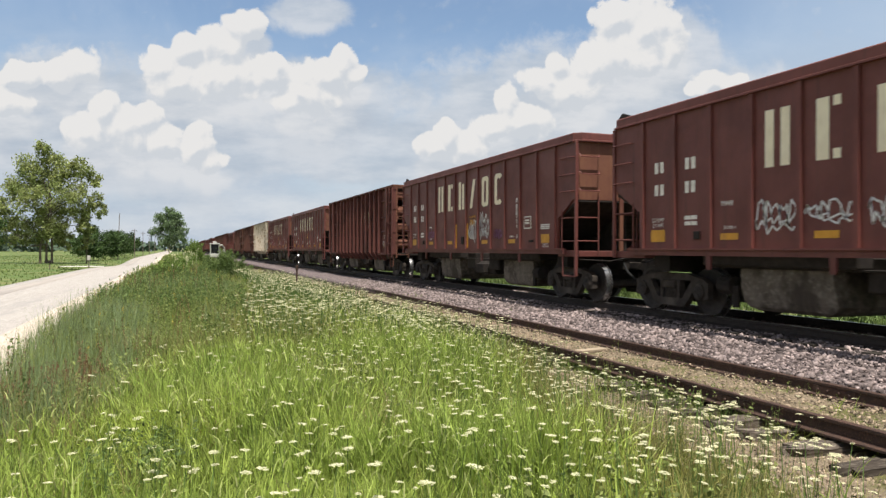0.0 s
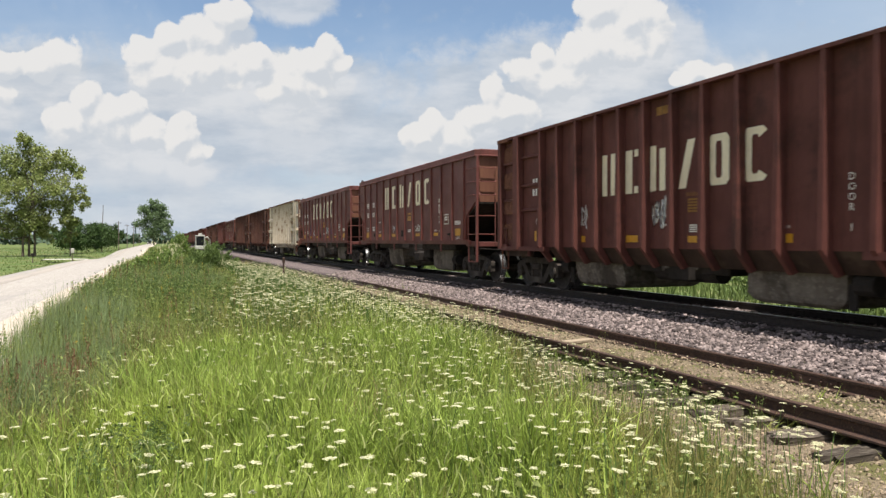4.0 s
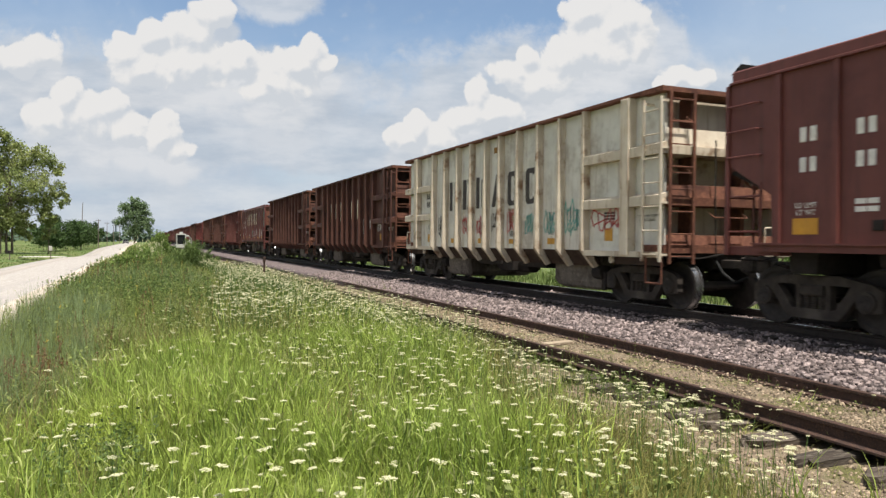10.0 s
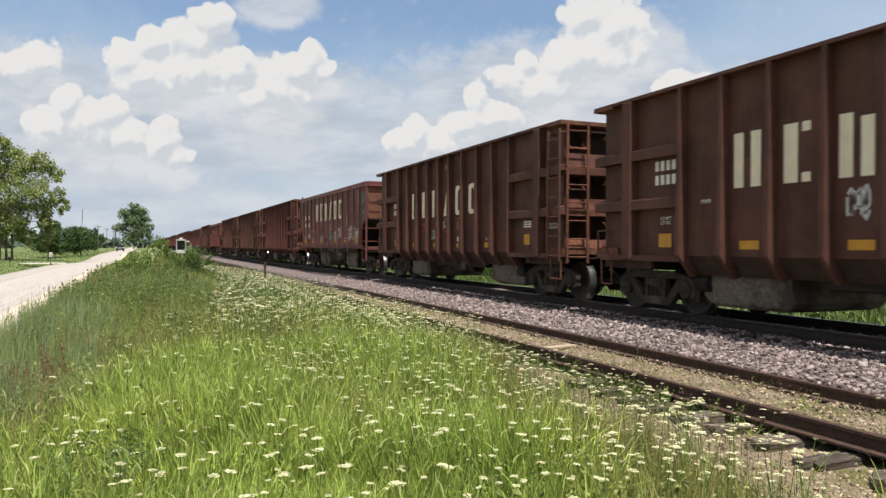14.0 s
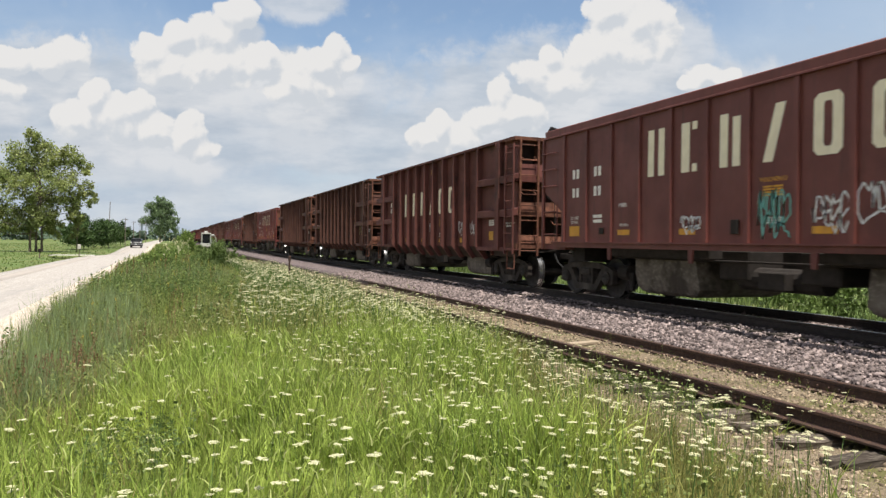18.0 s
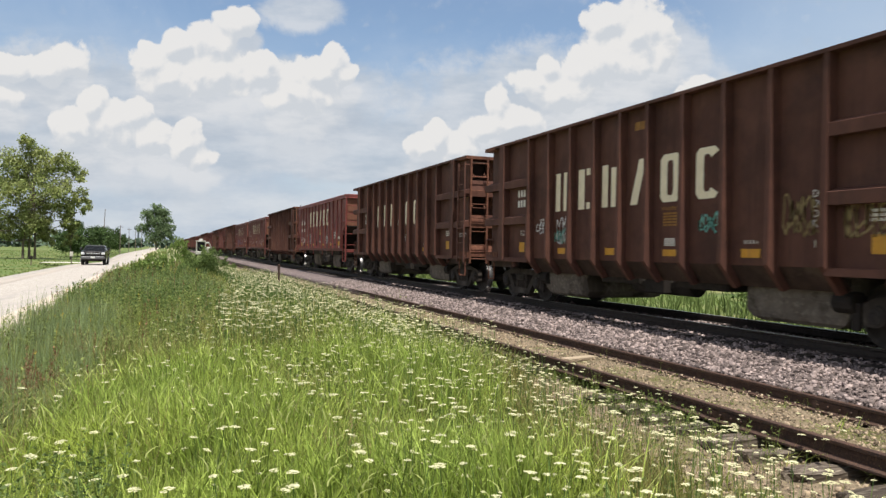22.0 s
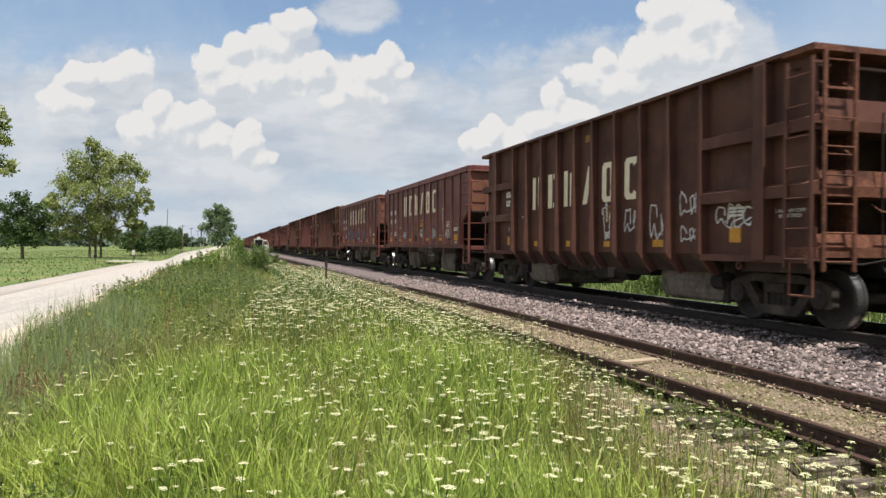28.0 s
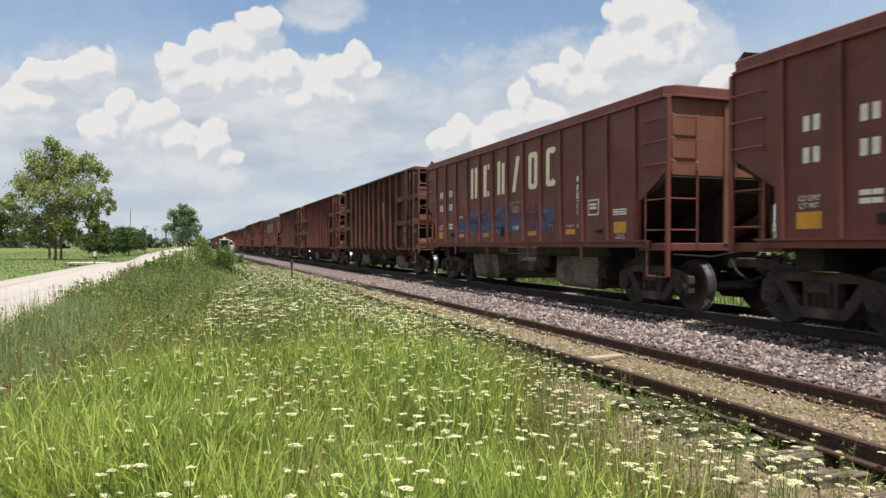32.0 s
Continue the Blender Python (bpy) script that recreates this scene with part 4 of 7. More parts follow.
def brake_wheel(car, e, x, z, r=0.28):
    """A hand brake wheel with its gear case on the car's end."""
    y = e * 7.16
    bm = bmesh.new()
    for k in range(20):
        a, b = (2 * math.pi * j / 20 for j in (k, k + 1))
        rod(bm, (x + r * math.cos(a), y, z + r * math.sin(a)), (x + r * math.cos(b), y, z + r * math.sin(b)), 0.018, sides=6)
    for k in range(6):
        a = math.pi * k / 3 + 0.4
        rod(bm, (x, y - e * 0.05, z), (x + r * math.cos(a), y, z + r * math.sin(a)), 0.028, 0.014, 6)
    rod(bm, (x, y - e * 0.1, z), (x, y, z), 0.09, 0.06, 10)
    part("brake_wheel", bm, "rust", car, "rusty hand brake wheel")
    bm = bmesh.new()
    box(bm, x - 0.2, x + 0.16, *sorted((e * 6.86, e * 7.08)), z - 0.26, z + 0.2, 0.04)
    pipe(bm, [(x, e * 7.05, z - 0.2), (x + 0.03, e * 7.06, z - 0.9), (x + 0.05, e * 7.0, 1.1)], 0.012)
    part("brake_gear", bm, "rust", car)


B_RIBS = [4.42, 3.42, 2.43, 1.45, 0.50, -0.39, -1.40, -2.42, -3.41, -4.41]
D_RIBS = [4.63 - 0.84 * k for k in range(12)]


def shelf(bm, e, z, h):
    """A shelf-like end beam: a lip below, a plate leaning back above it."""
    prism(bm, [(e * 6.32, z), (e * 7.0, z), (e * 7.0, z + 0.15), (e * 6.32, z + 0.15)], -1.5, 1.5)
    prism(bm, [(e * 6.32, z + 0.15), (e * 6.90, z + 0.15), (e * 6.84, z + h), (e * 6.32, z + h)], -1.35, 1.35)


def hoop(bm, x, e, z):
    """A bent grab iron on an end beam."""
    pipe(bm, [(x - 0.2, e * 6.88, z + 0.12), (x - 0.2, e * 7.06, z), (x + 0.2, e * 7.06, z), (x + 0.2, e * 6.88, z + 0.12)], 0.013)


def ribbed_car(paint, rib_paint, end_paint, rounded=False):
    """Older car: tall sides with deep ribs that run down in slanting feet, girts at the ends, shelf-like end beams."""
    car = thing("hopper_car", "", "railway car")
    top = 4.03 if rounded else 4.12
    reach = 6.98 if rounded else 6.86
    for s in (-1, 1):
        bm = bmesh.new()
        prism(bm, [(s * 1.36, top - 0.04), (s * 1.42, top - 0.04), (s * 1.42, 1.10), (s * 1.36, 1.10)], -reach, reach, "y")
        part("side_sheet", bm, paint, car)
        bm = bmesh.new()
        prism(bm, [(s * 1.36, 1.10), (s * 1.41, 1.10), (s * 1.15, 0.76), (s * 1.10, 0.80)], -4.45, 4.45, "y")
        part("hopper_skirt", bm, "skirt", car, "dark brown slanting hopper skirt")
        bm = bmesh.new()
        box(bm, *sorted((s * 1.34, s * 1.60)), -7.03, 7.03, top - 0.06, top)
        part("top_chord", bm, "rust" if paint == "whitecar" else paint, car)
        for y in (D_RIBS if rounded else B_RIBS):
            bm = bmesh.new()
            prism(bm, [(s * 1.42, top - 0.06), (s * 1.59, top - 0.06), (s * 1.63, 1.12), (s * 1.29, 0.72), (s * 1.18, 0.76), (s * 1.42, 1.12)], y - 0.045, y + 0.045, "y")
            part("rib", bm, rib_paint, car)
        for y in (-5.91, 5.91):
            bm = bmesh.new()
            box(bm, *sorted((s * 1.42, s * 1.62)), y - 0.13, y + 0.13, 1.02, top - 0.06, 0.01)
            part("end_rib", bm, rib_paint, car)
        if rounded:
            for y0, y1, zs in ((-5.78, -4.655, (3.38, 2.64, 2.0)), (-6.86, -6.04, (3.3, 2.3)), (4.675, 5.78, (3.38, 2.64, 2.0)), (6.04, 6.86, (3.3, 2.3))):
                for z in zs:
                    bm = bmesh.new()
                    prism(bm, [(s * 1.42, z + 0.10), (s * 1.50, z + 0.06), (s * 1.50, z + 0.02), (s * 1.42, z)], y0, y1, "y")
                    part("girt", bm, paint, car)
        else:
            for y0, y1 in ((-5.78, -4.455), (-7.0, -6.04), (4.465, 5.78), (6.04, 7.0)):
                for z in (1.96, 2.90):
                    bm = bmesh.new()
                    prism(bm, [(s * 1.40, z + 0.25), (s * 1.59, z + 0.18), (s * 1.59, z), (s * 1.40, z)], y0, y1, "y")
                    part("girt", bm, rib_paint, car)
        for y0, y1 in ((-6.85, -4.41), (4.42, 6.85)):
            bm = bmesh.new()
            box(bm, *sorted((s * 1.40, s * 1.57)), y0, y1, 0.99, 1.10)
            part("side_sill", bm, rib_paint, car)
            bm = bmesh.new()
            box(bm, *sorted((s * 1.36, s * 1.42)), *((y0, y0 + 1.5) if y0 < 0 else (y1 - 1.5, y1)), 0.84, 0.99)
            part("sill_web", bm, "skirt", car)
    for e in (-1, 1):
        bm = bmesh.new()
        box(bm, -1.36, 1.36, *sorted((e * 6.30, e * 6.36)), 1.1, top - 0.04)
        # apart from the white car, the shade between the beams is painted on
        part("end_sheet", bm, rib_paint if paint == "whitecar" else "skirt", car, "recessed end sheet, shade of the recess painted in except on white")
        bm = bmesh.new()
        box(bm, -1.6, 1.6, *sorted((e * 6.40, e * 7.04)), top - 0.095, top - 0.005)
        part("end_chord", bm, end_paint, car)
        if rounded:
            for z in (3.38, 2.68, 1.98, 1.30):
                bm = bmesh.new()
                prism(bm, [(e * 6.34, z - 0.02), (e * 6.86, z), (e * 6.95, z + 0.04), (e * 6.98, z + 0.12), (e * 6.98, z + 0.27), (e * 6.94, z + 0.33), (e * 6.80, z + 0.40), (e * 6.34, z + 0.44)], -1.46, 1.46)
                part("end_beam", bm, end_paint, car, "rounded rusty end corrugation")
        else:
            for z, h in ((2.90, 0.50), (1.96, 0.40), (1.08, 0.34)):
                part("end_beam", made(shelf, e, z, h), rib_paint if z > 2.5 else end_paint, car, "rusty shelf-like end beam")
        for x in (-0.62, 0.62):
            bm = bmesh.new()
            box(bm, x - 0.05, x + 0.05, *sorted((e * 6.36, e * 6.7)), 1.1, top - 0.095)
            part("end_post", bm, end_paint, car)
        bm = bmesh.new()
        pipe(bm, [(-0.35, e * 7.02, 3.2), (-0.36, e * 7.03, 2.1), (-0.3, e * 7.0, 1.0)], 0.014)
        part("brake_rod", bm, "under", car)
        for s in (-1, 1):
            if rounded:
                bm = bmesh.new()
                box(bm, *sorted((s * 1.42, s * 1.59)), *sorted((e * 6.86, e * 7.03)), 1.02, top - 0.06, 0.01)
                part("corner_post", bm, paint, car)
            if s * e > 0:
                # ladders stand at the right-hand corner of each end, with a step below
                bm = bmesh.new()
                for y in (6.54, 7.04):
                    box(bm, *sorted((s * 1.62, s * 1.66)), *sorted((e * (y - 0.028), e * (y + 0.028))), 0.92, 3.92)
                for k in range(7):
                    rod(bm, (s * 1.65, e * 6.54, 1.05 + 0.44 * k), (s * 1.65, e * 7.04, 1.05 + 0.44 * k), 0.013, sides=6)
                for z in (1.05, 2.0, 3.0, 3.85):
                    box(bm, *sorted((s * 1.42, s * 1.63)), *sorted((e * 7.0, e * 7.05)), z - 0.02, z + 0.02)
                    box(bm, *sorted((s * 1.42, s * 1.63)), *sorted((e * 6.52, e * 6.565)), z - 0.02, z + 0.02)
                part("side_ladder", bm, rib_paint, car)
                bm = bmesh.new()
                pipe(bm, [(s * 1.56, e * 6.55, 1.0), (s * 1.56, e * 6.55, 0.52), (s * 1.56, e * 7.0, 0.52), (s * 1.56, e * 7.0, 1.0)], 0.02)
                part("sill_step", bm, end_paint, car)
                bm = bmesh.new()
                for x in (1.44, 0.90):
                    box(bm, *sorted((s * (x - 0.028), s * (x + 0.028))), *sorted((e * 7.05, e * 7.085)), 0.88, top - 0.1)
                for k in range(8):
                    rod(bm, (s * 0.90, e * 7.07, 1.02 + 0.41 * k), (s * 1.44, e * 7.07, 1.02 + 0.41 * k), 0.014, sides=6)
                part("end_ladder", bm, end_paint, car)
            else:
                bm = bmesh.new()
                box(bm, *sorted((s * 0.85, s * 1.52)), *sorted((e * 6.62, e * 7.03)), 1.02, 1.15, 0.008)
                part("end_platform", bm, rib_paint, car)
                bm = bmesh.new()
                pipe(bm, [(s * 1.5, e * 7.0, 1.12), (s * 1.5, e * 7.0, 1.58), (s * 1.5, e * 6.62, 1.58), (s * 1.5, e * 6.68, 1.12)], 0.02)
                pipe(bm, [(s * 1.5, e * 7.0, 1.58), (s * 0.9, e * 7.0, 1.58), (s * 0.9, e * 7.0, 1.12)], 0.016)
                part("handrail", bm, rib_paint, car)
                bm = bmesh.new()
                pipe(bm, [(s * 1.5, e * 6.88, 1.02), (s * 1.5, e * 6.86, 0.50), (s * 1.5, e * 6.52, 0.50), (s * 1.5, e * 6.52, 0.95)], 0.018)
                part("sill_step", bm, end_paint, car)
            for x, z in ((1.15, 3.5), (1.15, 2.55), (0.2, 1.75)):
                part("grab_iron", made(hoop, s * x, e, z), end_paint, car)
            bm = bmesh.new()
            lathe(bm, [(0, 0.07), (s * 0.05, 0.07), (s * 0.05, 0.035), (0, 0.034)], (s * 1.45, e * 5.35, 0.92), "x", 12)
            part("lifting_eye", bm, rib_paint, car)
    for y in (-6.9, 4.6):
        bm = bmesh.new()
        box(bm, -1.3, 1.3, y, y + 2.3, 0.98, 1.1)
        part("end_floor", bm, "under", car)
    finish(car, 1.0, 0.0 if rounded else 0.65)
    return car


# paint marks on the near side; the wall's own right hand is -y
FACE = Matrix(((0, 0, -1, 0), (-1, 0, 0, 0), (0, 1, 0, 0), (0, 0, 0, 1)))


def slab(bm, x, y0, y1, z0, z1):
    box(bm, x - 0.004, x + 0.001, min(y0, y1), max(y0, y1), z0, z1)


def block_mesh(kind, w, h, mat):
    """A plain upright block of the owner's name, split by a slot."""
    bm = bmesh.new()
    l, r, t = w / 2, -w / 2, h / 2
    if kind == 0:
        slab(bm, 0, l, l - 0.36 * w, -t, t), slab(bm, 0, r + 0.36 * w, r, -t, t)
    elif kind == 1:
        slab(bm, 0, l - 0.05 * w, l - 0.5 * w, -t, t), slab(bm, 0, r + 0.36 * w, r + 0.1 * w, -t, -t + 0.16 * h), slab(bm, 0, r + 0.36 * w, r + 0.1 * w, t - 0.16 * h, t)
    elif kind == 2:
        slab(bm, 0, l, l - 0.38 * w, -t, t), slab(bm, 0, r + 0.4 * w, r + 0.05 * w, -t, t - 0.08 * h)
    elif kind == 3:
        prism(bm, [(l - 0.05 * w, -t), (l - 0.45 * w, -t), (r + 0.05 * w, t), (r + 0.45 * w, t)], -0.004, 0.001)
    else:
        c = 0.16 * w
        out = [(l, -t + c), (l - c, -t), (r + c, -t), (r, -t + c), (r, t - c), (r + c, t), (l - c, t), (l, t - c)]
        inn = [(y * 0.30, z * 0.72) for y, z in out]
        a, b = ([[bm.verts.new((x, y, z)) for y, z in q] for q in (out, inn)] for x in (-0.004, 0.001))
        for k in range(8):
            if not (kind == 5 and k == 4):
                bm.faces.new((a[0][k - 1], a[0][k], a[1][k], a[1][k - 1]))
    return solid("name_block", bm, mat)


BLOCKS = {}


def name_blocks(car, x, ys, w, z, h, mat):
    for k, y in enumerate(ys):
        key = (k, w, h, mat)
        if key not in BLOCKS:
            BLOCKS[key] = block_mesh(k, w, h, mat)
        shared("name_block", BLOCKS[key], car, pose(x, y, z))


WORDS = {}


def words(car, text, x, y, z, size, mat="white_mark", up=False):
    """Stencilled words; up: one character under another."""
    key = (text, size, mat)
    if key not in WORDS:
        cu = bpy.data.curves.new("stencil", "FONT")
        cu.body, cu.size, cu.align_x = text, size, "CENTER"
        cu.space_line = 0.95
        cu.extrude = 0.001
        cu.resolution_u = 2
        cu.materials.append(M[mat])
        WORDS[key] = cu
    return shared("stencil", WORDS[key], car, pose(x, y, z) @ FACE)


def patch(car, name, x, y0, y1, z0, z1, mat):
    bm = bmesh.new()
    slab(bm, x, y0, y1, z0, z1)
    return part(name, bm, mat, car)


def scrawl(car, seed, x, y, z, w, h, mat, loops=5, thick=0.022):
    """A looping sprayed line that cannot be read."""
    rnd = random.Random(seed)
    pts, px = [], 0.0
    for k in range(loops):
        a, u = rnd.uniform(0.6, 1.0), k / max(1, loops - 1)
        for j in range(9):
            t = 2 * math.pi * j / 9
            pts.append((w * (u - 0.5) * 0.85 + 0.6 * w / loops * math.cos(t + rnd.uniform(-0.35, 0.35)) , 0.5 * h * a * math.sin(t * rnd.choice((1, 1, 2))) + rnd.uniform(-0.1, 0.1) * h))
    bm = bmesh.new()
    last = None
    for (ay, az), (by, bz) in zip(pts, pts[1:]):
        d = Vector((by - ay, bz - az))
        if d.length < 1e-4:
            continue
        n = Vector((-d.y, d.x)).normalized() * thick * 0.5
        q = [bm.verts.new((0, -(p[0] + s * n.x), p[1] + s * n.y)) for p, s in (((ay, az), 1), ((ay, az), -1), ((by, bz), -1), ((by, bz), 1))]
        bm.faces.new(q)
    ob = part("graffiti", bm, mat, car, "looping sprayed graffiti line")
    ob.matrix_basis = pose(x, y, z)


def blob(car, x, y, z, w, h, mat, rim):
    """A sprayed tall filled shape with a pale outline."""
    for k, (grow, paint) in enumerate(((1.0, rim), (0.86, mat))):
        bm = bmesh.new()
        ring = []
        for j in range(40):
            a = 2 * math.pi * j / 40
            r = 1.0 + 0.16 * math.sin(2 * a + 0.6) - 0.10 * math.cos(3 * a)
            ring.append(bm.verts.new((-0.0015 * k, grow * 0.5 * w * r * math.cos(a) * (1.15 - 0.35 * math.sin(a)), grow * 0.5 * h * r * math.sin(a))))
        bm.faces.new(ring)
        part("graffiti", bm, paint, car, "tall filled sprayed shape with a pale rim").matrix_basis = pose(x, y, z)


def bars(car, x, y, z, w, h, mat="white_mark", rows=2, count=2):
    """Marks that cannot be given: plain bars of their size."""
    bm = bmesh.new()
    for r in range(rows):
        zz = z - r * h * 1.5
        for k in range(count):
            a = y + w / 2 - w * k / count
            slab(bm, x, a, a - w / count * (0.62 if h > 0.1 else 0.9), zz, zz + h)
    tagged(part("mark_bar", bm, mat, car), kind="stuff")


def mark_smooth(car, seed):
    rnd = random.Random(seed)
    x = -1.563
    name_blocks(car, x, (2.42, 1.45, 0.42, -0.53, -1.53, -2.49), 0.50, 3.0, 0.90, "cream")
    for y in (5.36, 4.45):
        for z in (2.72, 2.29):
            bars(car, x, y, z, 0.34, 0.21, rows=1)
    words(car, "LD LMT\nLT WT", x, 5.42, 1.78, 0.11)
    bars(car, x, 4.45, 1.80, 0.36, 0.07)
    words(car, "MWB", x, 3.52, 2.0, 0.12)
    words(car, "DOOR 1", x, 3.45, 1.60, 0.08)
    patch(car, "reflector", x, 5.64, 5.21, 1.40, 1.63, "yellow")
    for y0, y1 in ((3.68, 3.26), (1.70, 1.27), (-1.28, -1.72), (-3.21, -3.63)):
        patch(car, "reflector", x, y0, y1, 1.42, 1.53, "yellow")
    words(car, "WARNING!", x, -0.53, 2.24, 0.11, "yellow")
    bars(car, x, -0.53, 2.15, 0.42, 0.03, "yellow", 4)
    bars(car, x, -0.55, 1.66, 0.34, 0.025, "white_mark", 3)
    words(car, "DOOR 4", x, -3.42, 1.58, 0.08)
    words(car, "D\nO\nO\nR\n\n4", x, -3.90 + 0.16, 2.26, 0.15)
    bars(car, x, -3.74, 2.55, 0.10, 0.12, rows=3)
    patch(car, "stencil_box", x, -4.19, -4.61, 1.8, 2.13, "white_mark")
    patch(car, "stencil_panel", x - 0.003, -4.22, -4.58, 1.83, 2.10, "maroon")
    bars(car, x - 0.006, -4.4, 2.0, 0.26, 0.05, rows=2)
    patch(car, "reflector", x, -5.19, -5.62, 1.42, 1.64, "yellow")
    words(car, "2 INCH HF\nCOMP SHOES", x, -5.4, 1.36, 0.06)
    bars(car, x, -5.4, 1.86, 0.5, 0.03, rows=3)
    for y0, y1, z0, z1, out in ((4.2, 4.36, 1.44, 1.58, 0.03), (-4.75, -4.52, 1.44, 1.5, 0.03), (0.18, 0.34, 1.42, 1.66, 0.05)):
        bm = bmesh.new()
        box(bm, x - out, x, y0, y1, z0, z1, 0.005)
        part("lock_box", bm, "under", car)
    if seed == 1:
        for y in (0.98, -0.03):
            patch(car, "worn_sign", x - 0.002, y + 0.15, y - 0.15, 1.30, 2.08, "yellow")
    if seed in TAGS:
        return
    for k in range(rnd.randint(1, 4)):
        y = rnd.choice((2.45, 1.45, 0.45, -0.5, -1.5, -2.5, -4.4))
        scrawl(car, rnd.random(), x - 0.003, y, rnd.uniform(1.75, 2.0), rnd.uniform(0.5, 0.85), rnd.uniform(0.28, 0.6), rnd.choice(("tag_white", "tag_white", "tag_purple")), rnd.randint(3, 6))


def mark_ribbed(car, seed, dark=False, close=False):
    rnd = random.Random(seed)
    x = -1.423
    name_blocks(car, x, [1.81 - 0.83 * k for k in range(6)] if close else [3.0 - 0.976 * k for k in range(6)], 0.50 if close else 0.56, 2.65, 0.88, "black_mark" if dark else "cream")
    ink = "black_mark" if dark else "white_mark"
    for z in (2.66, 2.40):
        bars(car, x, 4.95, z, 0.62, 0.18, ink, 1, 4)
    words(car, "LD LMT\nLT WT", x, 4.95, 1.75, 0.09, ink)
    patch(car, "reflector", x, 5.15, 4.8, 1.25, 1.5, "yellow")
    for y in (2.95, 0.98, -2.9):
        patch(car, "reflector", x, y + 0.2, y - 0.2, 1.22, 1.36, "yellow")
    words(car, "D\nO\nO\nR\n\n1", x, -4.12, 2.1, 0.15, ink)
    words(car, "2 INCH HF COMP\nBRAKE SHOE", x, -6.40, 1.75, 0.08, ink)
    patch(car, "reflector", x, -5.02, -5.30, 1.30, 1.56, "yellow")
    bars(car, x, -5.2, 1.85, 0.4, 0.04, ink, 3)
    words(car, "WARNING!", x, -0.92, 2.06, 0.10, "faded_yellow")
    bars(car, x, -0.92, 1.98, 0.40, 0.035, "faded_yellow", 5, 3)
    bars(car, x, -0.92, 1.52, 0.30, 0.025, ink, 4)
    patch(car, "reflector", x, -0.72, -1.12, 1.22, 1.34, "yellow")
    patch(car, "faded_label", x, 0.20, -0.14, 3.66, 3.82, "faded_yellow")
    words(car, "DOOR 4", x, -2.9, 1.44, 0.08, ink)
    words(car, "MWB", x, 3.92, 2.0, 0.10, ink)
    if seed in TAGS:
        return
    for k in range(rnd.randint(2, 5)):
        y = rnd.choice((2.95, 1.95, 1.0, 0.05, -0.9, -1.9, -2.9, -3.9, -5.1))
        scrawl(car, rnd.random(), x - 0.003, y, rnd.uniform(1.6, 2.0), rnd.uniform(0.5, 0.75), rnd.uniform(0.3, 0.6), rnd.choice(("tag_white", "tag_white", "tag_green", "tag_red") if not dark else ("tag_red", "tag_green", "black_mark")), rnd.randint(3, 5))


